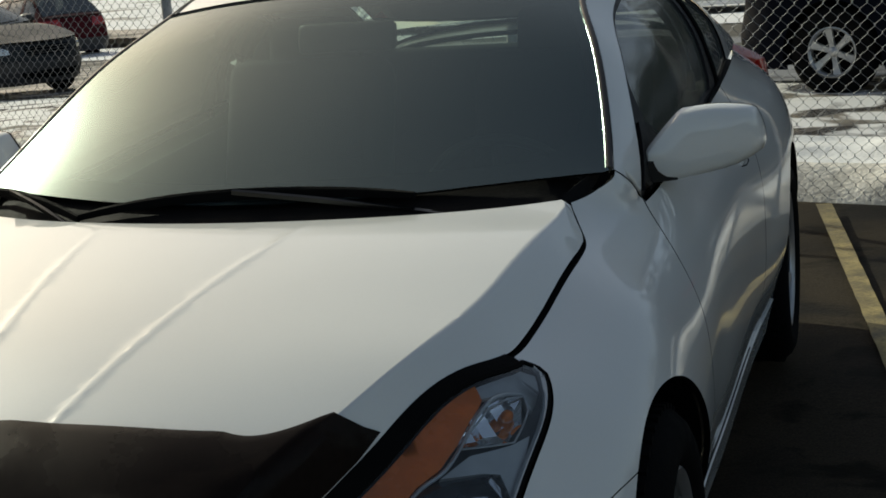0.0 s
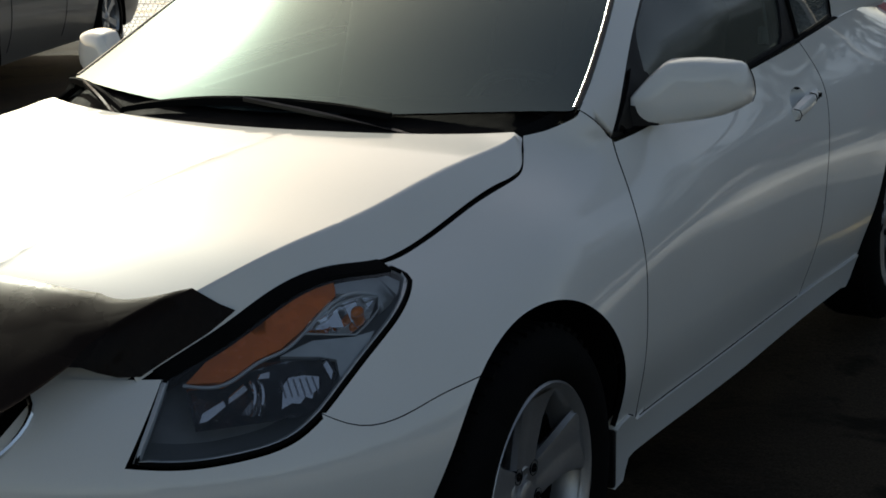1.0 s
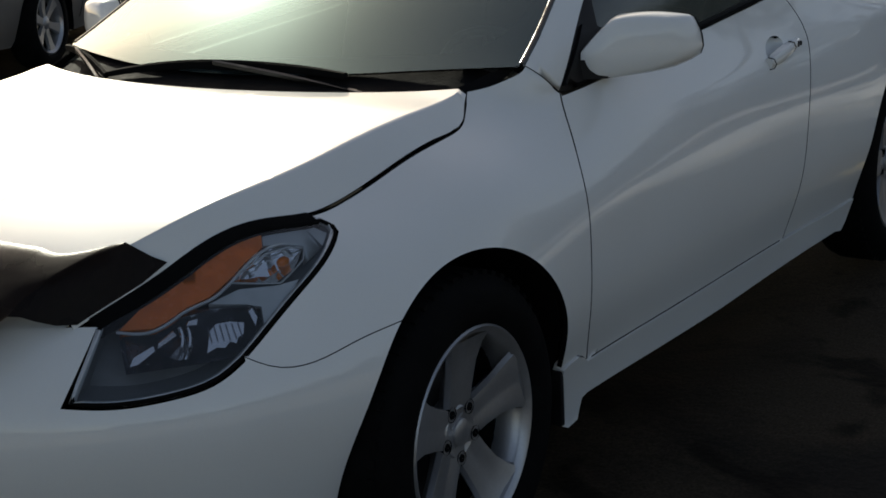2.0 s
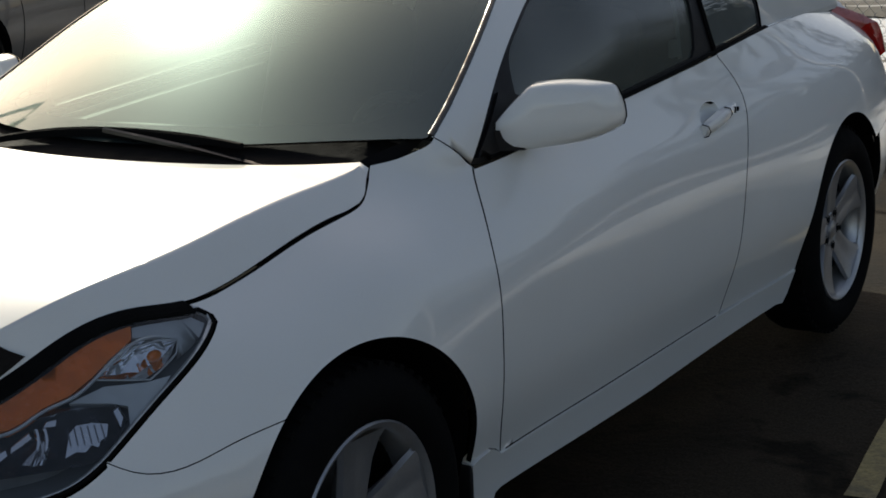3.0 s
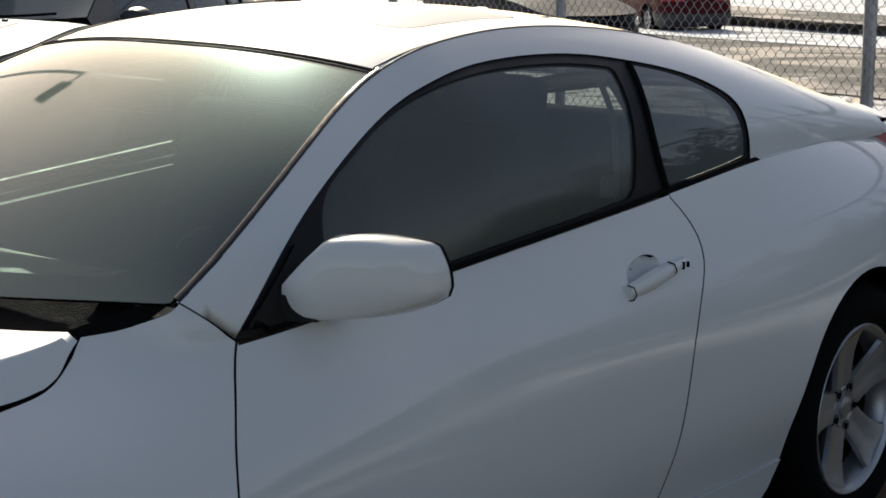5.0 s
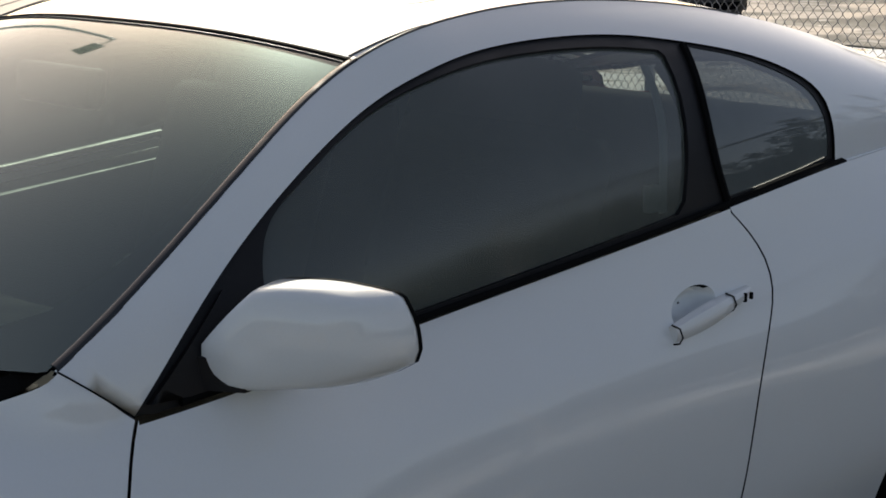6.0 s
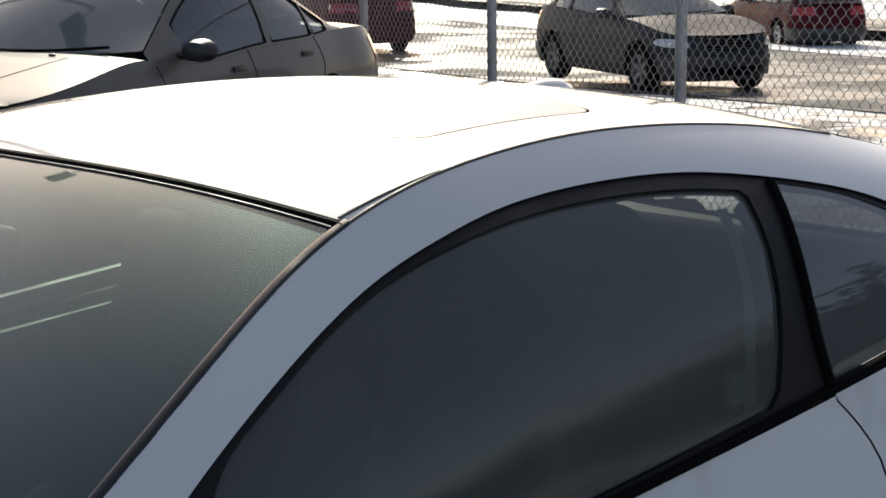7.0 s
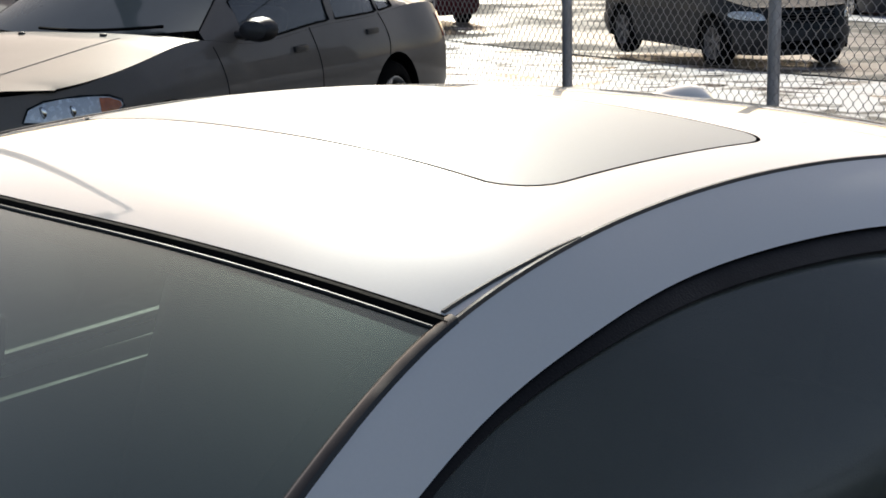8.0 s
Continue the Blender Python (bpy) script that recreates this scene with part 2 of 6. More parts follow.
    flange = [[b, a, idx[a], idx[b]] for a, b in rim] if depth else []
    if side < 0:
        P2, N2 = P2 * np.array([-1, 1, 1]), N2 * np.array([-1, 1, 1])
        faces, flange = [f[::-1] for f in faces], [f[::-1] for f in flange]
    ob = mesh_object(name, P2, faces + flange, mat, parent, label=label)
    me = ob.data
    normals = [tuple(N2[i]) for f in faces for i in f]
    for f in flange:
        n = np.cross(P2[f[1]] - P2[f[0]], P2[f[2]] - P2[f[0]])
        n = n / (np.linalg.norm(n) + 1e-12)
        normals += [tuple(n)] * 4
    me.normals_split_custom_set(normals)
    # painted panels get near-black flanges: the gap's shade is put into the colour
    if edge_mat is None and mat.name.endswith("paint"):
        edge_mat = LINER_AND_GAP
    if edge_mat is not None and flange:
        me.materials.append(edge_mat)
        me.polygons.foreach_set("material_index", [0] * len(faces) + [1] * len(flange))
    return ob


def tube(bm, pts, r, n=8, taper=None, cap=True):
    """A round bar along pts into bm."""
    p = [Vector(q) for q in pts]
    rings = []
    for i, q in enumerate(p):
        d = (p[min(i + 1, len(p) - 1)] - p[max(i - 1, 0)]).normalized()
        s = d.orthogonal().normalized() if abs(d.z) > 0.9 else d.cross(Vector((0, 0, 1))).normalized()
        t = d.cross(s)
        rr = r * (taper[i] if taper else 1)
        rings.append([bm.verts.new(q + (s * math.cos(2 * math.pi * k / n) + t * math.sin(2 * math.pi * k / n)) * rr) for k in range(n)])
    for a, b in zip(rings, rings[1:]):
        for k in range(n):
            bm.faces.new((a[k], a[(k + 1) % n], b[(k + 1) % n], b[k]))
    if cap:
        bm.faces.new(rings[0][::-1]), bm.faces.new(rings[-1])
    return rings


def loft(bm, rings, closed=True, cap=True):
    """Skin a list of equal-length rings of points."""
    vs = [[bm.verts.new(tuple(q)) for q in r] for r in rings]
    n = len(vs[0])
    for a, b in zip(vs, vs[1:]):
        for k in range(n if closed else n - 1):
            bm.faces.new((a[k], a[(k + 1) % n], b[(k + 1) % n], b[k]))
    if cap and closed:
        bm.faces.new(vs[0][::-1]), bm.faces.new(vs[-1])
    return vs


def lathe(bm, profile, axis_pt, n=40, flip=1):
    """Turn a profile of (radius, x) round the x axis through axis_pt."""
    rings = []
    for r, x in profile:
        rings.append([(axis_pt[0] + flip * x, axis_pt[1] + r * math.cos(2 * math.pi * k / n), axis_pt[2] + r * math.sin(2 * math.pi * k / n)) for k in range(n)])
    return loft(bm, rings, cap=False)


def box(bm, c, s, bevel=0.0, seg=2, rot=None):
    m = Matrix.Translation(c) @ (rot or Matrix.Identity(4)) @ Matrix.Diagonal((*s, 1))
    r = bmesh.ops.create_cube(bm, size=1, matrix=m)
    if bevel:
        es = {e for v in r["verts"] for e in v.link_edges}
        bmesh.ops.bevel(bm, geom=list(es), offset=bevel, segments=seg, affect="EDGES", profile=0.6)

# ---- the lot, the fence line and the road; u runs along the fence, v away from the lot ----
LOT = radians(20)
U, V = Vector((math.cos(LOT), -math.sin(LOT), 0)), Vector((math.sin(LOT), math.cos(LOT), 0))


def soft_ramp(x, w=1.5):
    return w * np.log1p(np.exp(np.clip(x / w, -40, 40)))


def fall(u, v):
    """The ground drops gently towards the road."""
    far = 1 - np.exp(-np.maximum(v, 0) / 60)
    side = 0.7 * np.tanh(0.05 * soft_ramp(-u - 9.6) / 0.7)
    return np.maximum(-0.030 * soft_ramp(v - 4.5), -0.9 - 0.4 * far) - side


def uv(u, v, z=0.0):
    return (u * U.x + v * V.x, u * U.y + v * V.y, z)


def terrain(name, us, vs, mat, lift=0.0, rough=0.0, label="", kind="structure", shape=None):
    uu, vv = np.meshgrid(us, vs)
    z = fall(uu, vv) + lift
    if shape is not None:
        z = z + shape(uu, vv)
    x, y = uu * U.x + vv * V.x, uu * U.y + vv * V.y
    n, m = len(us), len(vs)
    faces = [(j * n + i, j * n + i + 1, (j + 1) * n + i + 1, (j + 1) * n + i) for j in range(m - 1) for i in range(n - 1)]
    ob = mesh_object(name, np.stack([x.ravel(), y.ravel(), z.ravel()], 1), faces, mat)
    return tagged(ob, label, kind=kind)


def ground_material(name, dry, wet, white=None, white_at=0.6, scale=0.9, bump=0.5, wet_rough=0.12, spec=0.3, spots=0.0):
    """Asphalt or road grit: dry and wet patches, fine aggregate, and leftover snow where white is given."""
    m = bpy.data.materials.new(name)
    m.use_nodes = True
    n, l = m.node_tree.nodes, m.node_tree.links
    b = n["Principled BSDF"]
    co = n.new("ShaderNodeTexCoord")

    def noise_tex(s, d=6, dist=0.0):
        t = n.new("ShaderNodeTexNoise")
        t.inputs["Scale"].default_value, t.inputs["Detail"].default_value, t.inputs["Distortion"].default_value = s, d, dist
        l.new(co.outputs["Object"], t.inputs["Vector"])
        return t.outputs["Fac"]

    def steps(value, lo, hi, a=0.0, c=1.0):
        r = n.new("ShaderNodeMapRange")
        r.inputs["From Min"].default_value, r.inputs["From Max"].default_value = lo, hi
        r.inputs["To Min"].default_value, r.inputs["To Max"].default_value = a, c
        l.new(value, r.inputs["Value"])
        return r.outputs["Result"]

    def mix(f, c1, c2):
        x = n.new("ShaderNodeMix")
        x.data_type = "RGBA"
        l.new(f, x.inputs["Factor"])
        for k, c in ((6, c1), (7, c2)):
            if isinstance(c, tuple):
                x.inputs[k].default_value = (*c, 1)
            else:
                l.new(c, x.inputs[k])
        return x.outputs[2]

    wetness = steps(noise_tex(scale, 7, 0.6), 0.42, 0.54)
    grit = steps(noise_tex(140, 3), 0.3, 0.7, 0.55, 1.45)
    col = mix(wetness, dry, wet)
    sc = n.new("ShaderNodeVectorMath")
    sc.operation = "SCALE"
    l.new(col, sc.inputs[0]), l.new(grit, sc.inputs["Scale"])
    col = sc.outputs["Vector"]
    if spots:
        drip = steps(noise_tex(scale * 3.6, 5, 0.5), 0.56, 0.64, 1.0, 1.0 - spots)
        sc2 = n.new("ShaderNodeVectorMath")
        sc2.operation = "SCALE"
        l.new(col, sc2.inputs[0]), l.new(drip, sc2.inputs["Scale"])
        col = sc2.outputs["Vector"]
    rough = steps(wetness, 0, 1, 0.85, wet_rough)
    if white is not None:
        snow = steps(noise_tex(scale * 1.9, 9, 1.0), white_at - 0.05, white_at + 0.04)
        col = mix(snow, col, white)
        mx = n.new("ShaderNodeMix")
        l.new(snow, mx.inputs["Factor"]), l.new(rough, mx.inputs[2])
        mx.inputs[3].default_value = 0.55
        rough = mx.outputs[0]
    l.new(col, b.inputs["Base Color"]), l.new(rough, b.inputs["Roughness"])
    b.inputs["Specular IOR Level"].default_value = spec
    bp = n.new("ShaderNodeBump")
    bp.inputs["Strength"].default_value, bp.inputs["Distance"].default_value = bump, 0.006
    l.new(noise_tex(45, 5), bp.inputs["Height"])
    l.new(bp.outputs["Normal"], b.inputs["Normal"])
    return m


ASPHALT = ground_material("lot_asphalt", (0.036, 0.028, 0.019), (0.010, 0.0085, 0.007), scale=0.8, wet_rough=0.75, spec=0.06, spots=0.7)
VERGE = ground_material("slushy_verge", (0.17, 0.15, 0.125), (0.06, 0.052, 0.045), white=(0.74, 0.74, 0.74), white_at=0.47, scale=0.8, bump=0.9)
ROAD = ground_material("salted_road", (0.062, 0.056, 0.046), (0.034, 0.031, 0.026), white=(0.42, 0.41, 0.40), white_at=0.66, scale=0.5, bump=0.4, wet_rough=0.35)
FAR_SNOW = ground_material("far_snow", (0.55, 0.55, 0.55), (0.30, 0.28, 0.26), white=(0.82, 0.82, 0.83), white_at=0.40, scale=0.25, bump=0.9, wet_rough=0.6)
SNOW = material("crusted_snow", (0.80, 0.80, 0.79), rough=0.6, vary=0.14, scale=3.0, fine=0.12, bump=0.8, bump_scale=35)
DIRTY_SNOW = material("dirty_snow", (0.55, 0.52, 0.47), rough=0.7, vary=0.45, scale=5.0, fine=0.3, bump=1.0, bump_scale=40)
YELLOW = material("worn_yellow_line", (0.25, 0.19, 0.075), rough=0.7, vary=0.5, scale=9.0, fine=0.3, bump=0.3, bump_scale=90)
GALV = material("galvanised_steel", (0.42, 0.42, 0.44), rough=0.45, metal=0.7, vary=0.15, scale=8, fine=0.08, bump_scale=90)
WIRE = material("fence_wire", (0.30, 0.30, 0.31), rough=0.5, metal=0.6, vary=0.2, scale=5)

# pale ground for the unseen sheets that throw sunlight back at the coupe
BOUNCE_PALE = ground_material("pale_bounce_ground", (0.38, 0.33, 0.25), (0.20, 0.17, 0.13), white=(0.6, 0.59, 0.57), white_at=0.62, scale=0.5, bump=0.5, wet_rough=0.5, spec=0.15)


def edges(*parts):
    return np.unique(np.concatenate([np.linspace(*p) for p in parts]))


ground = terrain("ground", edges((-900, -60, 8), (-60, 40, 120), (40, 900, 8)), edges((-900, -30, 8), (-30, 60, 110), (60, 900, 10)), ASPHALT, label="cracked damp asphalt of the car lot", kind="structure")


# one added sheet of pale ground, a reflector out of view
def lane(name, x0, x1, y0, y1):
    xs, ys = np.linspace(x0, x1, 12), np.linspace(y0, y1, 14)
    xx, yy = np.meshgrid(xs, ys)
    zz = fall(xx * U.x + yy * U.y, xx * V.x + yy * V.y) + 0.006
    faces = [(j * 12 + i, j * 12 + i + 1, (j + 1) * 12 + i + 1, (j + 1) * 12 + i) for j in range(13) for i in range(11)]
    return tagged(mesh_object(name, np.stack([xx.ravel(), yy.ravel(), zz.ravel()], 1), faces, BOUNCE_PALE), "unseen pale ground added to bounce sunlight onto the coupe", kind="structure")


# bounce sheets beside and ahead of the coupe, warming its shaded side
lane("bounce_ground", 2.7, 26.0, -2.6, 3.4)
lane("bounce_ground", -22.0, 26.0, -24.0, -2.6)


def lumps(size, height, seed):
    def f(uu, vv):
        out = np.zeros(uu.shape)
        for i in np.ndindex(uu.shape):
            p = Vector((uu[i] / size, vv[i] / size, seed))
            out[i] = height * (0.6 * noise.noise(p) + 0.3 * noise.noise(p * 2.3) + 0.15 * noise.noise(p * 5.1))
        return out
    return f


terrain("verge", edges((-60, -26, 18), (-26, 12, 150), (12, 40, 10)), np.linspace(5.66, 11.7, 34), VERGE, lift=0.012, label="slushy verge of snow and gravel", kind="structure",
        shape=lambda uu, vv: np.maximum(lumps(0.8, 0.05, 3.0)(uu, vv), 0) * np.clip((vv - 5.7) / 0.4, 0, 1) * np.clip((11.7 - vv) / 0.4, 0, 1))
terrain("road", edges((-200, -60, 10), (-60, 60, 60), (60, 200, 10)), np.linspace(11.6, 21.6, 16), ROAD, lift=0.03, label="salt-stained two-lane road", kind="structure")
terrain("far_lot", edges((-300, -60, 12), (-60, 60, 70), (60, 300, 12)), edges((21.5, 27, 14), (27, 120, 24)), FAR_SNOW, lift=0.045, label="snow-covered ground across the road", kind="structure",
        shape=lambda uu, vv: np.maximum(lumps(2.2, 0.16, 8.0)(uu, vv), 0) * np.clip((vv - 21.6) / 1.0, 0, 1))


def snow_bank(name, u0, u1, v0, v1, h, seed, mat, label):
    us, vs = np.linspace(u0, u1, int((u1 - u0) / 0.06)), np.linspace(v0, v1, int((v1 - v0) / 0.05) + 2)

    def shape(uu, vv):
        a = np.clip((uu - u0) / 0.7, 0, 1) * np.clip((u1 - uu) / 0.7, 0, 1) * np.sin(np.pi * np.clip((vv - v0) / (v1 - v0), 0, 1)) ** 0.7
        return np.maximum(h * a * (1 + lumps(0.9, 0.7, seed)(uu, vv)) + lumps(0.22, 0.25, seed + 5)(uu, vv) * h * a * 0.5, -0.01) - 0.012
    ob = terrain(name, us, vs, mat, lift=0.012, shape=shape)
    return tagged(ob, label, "snow", kind="stuff")


snow_bank("snow_bank", -3.6, 2.8, 6.0, 7.6, 0.15, 1.0, SNOW, "crusted snow bank behind the chain-link fence")
snow_bank("snow_ridge", -9.0, 2.8, 5.62, 6.20, 0.15, 12.0, DIRTY_SNOW, "dirty ploughed snow ridge at the fence foot")
terrain("side_road", edges((-200, -60, 10), (-60, 60, 60), (60, 200, 10)), np.linspace(26.0, 31.0, 8), ROAD, lift=0.30, label="wet side road beyond the snow strip", kind="structure")
snow_bank("snow_heap", -29, -8, 31.5, 37.0, 1.1, 21.0, SNOW, "ploughed snow heap across the road")


def painted_line(a, b, w):
    a, b = Vector(a), Vector(b)
    d = (b - a).normalized()
    s = d.cross(Vector((0, 0, 1))) * w / 2
    n = 60
    vs, fs = [], []
    for i in range(n + 1):
        p = a.lerp(b, i / n)
        for k in (-1, 1):
            q = p + s * k * (1 + 0.08 * noise.noise(p * 7 + Vector((k, 0, 0))))
            vs.append((q.x, q.y, 0.006))
        if i:
            fs.append((2 * i - 2, 2 * i - 1, 2 * i + 1, 2 * i))
    return tagged(mesh_object("parking_line", vs, fs, YELLOW), "worn yellow parking line on the asphalt", "parking line", kind="structure")


painted_line((0.84, 5.35, 0), (1.36, 1.35, 0), 0.075)


def fence_post(u, v, h=1.85):
    z = float(fall(u, v))
    p = thing("fence_post", "round galvanised steel post of the chain-link fence", "fence post", "fence posts", pose(*uv(u, v, z - 0.02)))
    bm = bmesh.new()
    tube(bm, [(0, 0, 0), (0, 0, h * 0.5), (0, 0, h)], 0.032, 14)
    part("post", bm, GALV, p)
    bm = bmesh.new()
    tube(bm, [(0, 0, h), (0, 0, h + 0.02), (0, 0, h + 0.045)], 0.036, 14, taper=[1, 1, 0.35])
    part("post_cap", bm, GALV, p)
    return p


FENCE_V = 5.6
for u in (-20.0, -17.5, -15.0, -12.4, -9.85, -7.75, -5.58, -2.95, -0.4, 2.2):
    fence_post(u, FENCE_V)


def chain_link(u0, u1, v, h=1.8, w=0.074, hz=0.074):
    """Woven wire: each strand zigzags upwards and hooks its neighbours with a short upright twist."""
    vs, fs = [], []
    r, hook = 0.0021, 0.0042
    n = int((u1 - u0) / w)
    rows = int(h / (hz / 2))
    for i in range(2 * n):
        pts = []
        for k in range(rows + 1):
            side = 1 if (k + i) % 2 else -1
            u = u0 + i * w / 2 + (w / 2 if side > 0 else 0)
            bulge = 0.014 * noise.noise(Vector((u * 0.5, k * 0.05, 2.0)))
            z = float(fall(u, v)) + 0.03 + k * hz / 2
            for dz in (-hook, hook):
                pts.append(Vector(uv(u + side * 0.0015, v - 0.036 + bulge + side * (0.002 if dz > 0 else -0.002), z + dz)))
        for a, b in zip(pts, pts[1:]):
            base = len(vs)
            for q in (a, b):
                vs.append((q.x - r * U.x, q.y - r * U.y, q.z))
                vs.append((q.x + r * U.x, q.y + r * U.y, q.z))
                vs.append((q.x + r * 1.6 * V.x, q.y + r * 1.6 * V.y, q.z))
            for k in range(3):
                fs.append((base + k, base + (k + 1) % 3, base + 3 + (k + 1) % 3, base + 3 + k))
    ob = mesh_object("chain_link_mesh", vs, fs, WIRE)
    return tagged(ob, "diamond-woven galvanised chain-link fence mesh", "fence", kind="stuff")


chain_link(-18.0, 2.2, FENCE_V)
bm = bmesh.new()
tube(bm, [uv(u, FENCE_V, float(fall(u, FENCE_V)) + 1.86) for u in np.linspace(-20.2, 2.2, 24)], 0.021, 10)
tagged(part("fence_top_rail", bm, GALV, None), "galvanised top rail of the chain-link fence", "fence rail")


# ---- the white coupe: nose towards -y, front axle at the origin, its own left side at +x ----
class Shell:
    """Body side: a plan outline from the nose's middle round the corner to the tail's middle, and for each place along it
    how far the metal lies inside that outline at each height."""

    def __init__(self, plan, stations, levels, rows, anchor=0.5):
        p = np.array(plan, float)
        s = np.concatenate([[0], np.cumsum(np.linalg.norm(np.diff(p, axis=0), axis=1))])
        fx, fy = spline(s, p[:, 0]), spline(s, p[:, 1])
        q = np.linspace(0, s[-1], 3000)
        x, y = fx(q), fy(q)
        a = np.concatenate([[0], np.cumsum(np.hypot(np.diff(x), np.diff(y)))])
        a = a - np.interp(anchor, y, a) + anchor
        self.t, self.x, self.y = a, x, y
        tx, ty = np.gradient(x, a), np.gradient(y, a)
        k = np.hypot(tx, ty)
        self.nx, self.ny = ty / k, -tx / k
        self.rows = [spline(stations, r) for r in rows]
        self.levels = np.array(levels, float)
        z = self.levels
        n, h = len(z), np.diff(z)
        m, r = np.eye(n), np.zeros((n, n))
        for i in range(1, n - 1):
            m[i, i - 1:i + 2] = h[i - 1], 2 * (h[i - 1] + h[i]), h[i]
            r[i, i - 1], r[i, i], r[i, i + 1] = 6 / h[i - 1], -6 / h[i - 1] - 6 / h[i], 6 / h[i]
        self.k = np.linalg.solve(m, r)

    def inset(self, t, z):
        d = np.stack([f(t) for f in self.rows])
        m = self.k @ d
        zz = np.clip(z, self.levels[0], self.levels[-1])
        i = np.clip(np.searchsorted(self.levels, zz) - 1, 0, len(self.levels) - 2)
        h = self.levels[i + 1] - self.levels[i]
        a, b = zz - self.levels[i], self.levels[i + 1] - zz
        j = np.arange(d.shape[1])
        d0, d1, m0, m1 = d[i, j], d[i + 1, j], m[i, j], m[i + 1, j]
        v = m0 * b ** 3 / (6 * h) + m1 * a ** 3 / (6 * h) + (d0 / h - m0 * h / 6) * b + (d1 / h - m1 * h / 6) * a
        slope = (d[-1] - d[-2]) / (self.levels[-1] - self.levels[-2])
        return v + np.maximum(z - self.levels[-1], 0) * slope

    def lift(self, t, z, sink=0.0):
        t, z = np.atleast_1d(np.asarray(t, float)), np.atleast_1d(np.asarray(z, float))
        d = self.inset(t, z) + sink
        f = lambda a: np.interp(t, self.t, a)
        nx, ny = f(self.nx), f(self.ny)
        return np.stack([f(self.x) - d * nx, f(self.y) - d * ny, z], 1)

    def sunk(self, depth):
        return lambda t, z: self.lift(t, z, depth)

    def at_y(self, y, z):
        """The place along the outline at which the side at height z has this y."""
        t = np.linspace(-1.1, 4.0, 1500)
        q = self.lift(t, np.full(t.shape, float(z)))
        return float(np.interp(y, q[:, 1], t))

    def yz(self, pts):
        return np.array([(self.at_y(y, z), z) for y, z in pts])

    def near(self, x, y, z):
        q = self.lift(self.t, np.full(self.t.shape, float(z)))
        return (float(self.t[np.argmin((q[:, 0] - x) ** 2 + (q[:, 1] - y) ** 2)]), z)

    def height(self, x, y):
        """The height at which the rolled-over top of the side passes over (x, y)."""
        k = np.argmin((self.x - x) ** 2 + (self.y - y) ** 2)
        d = math.hypot(self.x[k] - x, self.y[k] - y)
        z = np.linspace(0.62, 1.1, 480)
        v = self.inset(np.full(z.shape, self.t[k]), z)
        return float(np.interp(d, np.maximum.accumulate(v), z))


SHELL = Shell(
    plan=[(0, -0.885), (0.30, -0.835), (0.50, -0.745), (0.68, -0.60), (0.80, -0.41), (0.862, -0.2), (0.888, 0.05), (0.894, 0.5), (0.895, 1.2), (0.895, 2.0), (0.895, 2.7), (0.872, 3.1), (0.80, 3.38), (0.66, 3.55), (0.40, 3.63), (0, 3.66)],
    stations=[-1.4, -1.0, -0.7, -0.4, -0.2, 0.1, 0.35, 0.6, 0.9, 1.9, 2.4, 2.8, 3.2, 3.6, 4.3],
    levels=[0.18, 0.30, 0.45, 0.60, 0.72, 0.80, 0.86, 0.92, 1.00],
    rows=[
        [0.10, 0.10, 0.10, 0.09, 0.08, 0.08, 0.08, 0.085, 0.085, 0.085, 0.08, 0.09, 0.12, 0.14, 0.14],
        [0.04, 0.05, 0.055, 0.055, 0.05, 0.05, 0.055, 0.062, 0.062, 0.062, 0.05, 0.05, 0.06, 0.07, 0.07],
        [0.00, 0.01, 0.015, 0.015, 0.0, 0.0, 0.012, 0.022, 0.027, 0.025, 0.005, 0.0, 0.01, 0.02, 0.02],
        [0.03, 0.035, 0.036, 0.026, 0.008, 0.0, 0.008, 0.016, 0.022, 0.02, 0.0, 0.0, 0.005, 0.01, 0.01],
        [0.14, 0.15, 0.16, 0.105, 0.070, 0.035, 0.035, 0.032, 0.035, 0.03, 0.012, 0.01, 0.015, 0.02, 0.02],
        [0.25, 0.26, 0.26, 0.175, 0.165, 0.090, 0.082, 0.072, 0.062, 0.055, 0.035, 0.03, 0.04, 0.045, 0.05],
        [0.37, 0.37, 0.37, 0.285, 0.290, 0.180, 0.150, 0.117, 0.098, 0.083, 0.06, 0.06, 0.07, 0.08, 0.09],
        [0.50, 0.50, 0.50, 0.42, 0.43, 0.305, 0.235, 0.168, 0.14, 0.112, 0.10, 0.11, 0.13, 0.15, 0.16],
        [0.66, 0.66, 0.66, 0.60, 0.61, 0.465, 0.320, 0.21, 0.182, 0.145, 0.15, 0.19, 0.25, 0.30, 0.32]])

# upper body: waist line and roof rail along the car
BELT_Y = [0.5, 0.63, 1.2, 1.92, 2.32, 2.8, 3.3]
belt_z, belt_x = spline(BELT_Y, [0.900, 0.907, 0.941, 0.986, 1.010, 1.004, 0.985]), spline(BELT_Y, [0.728, 0.735, 0.752, 0.750, 0.733, 0.700, 0.655])
RAIL_Y = [0.40, 0.542, 0.75, 0.98, 1.213, 1.33, 1.47, 1.65, 1.92, 2.3, 2.63, 3.03, 3.3]
rail_z = spline(RAIL_Y, [0.93, 0.987, 1.090, 1.207, 1.295, 1.326, 1.343, 1.352, 1.342, 1.290, 1.210, 1.092, 1.025])
rail_x = spline(RAIL_Y, [0.715, 0.695, 0.655, 0.595, 0.530, 0.520, 0.503, 0.492, 0.492, 0.505, 0.530, 0.575, 0.60])
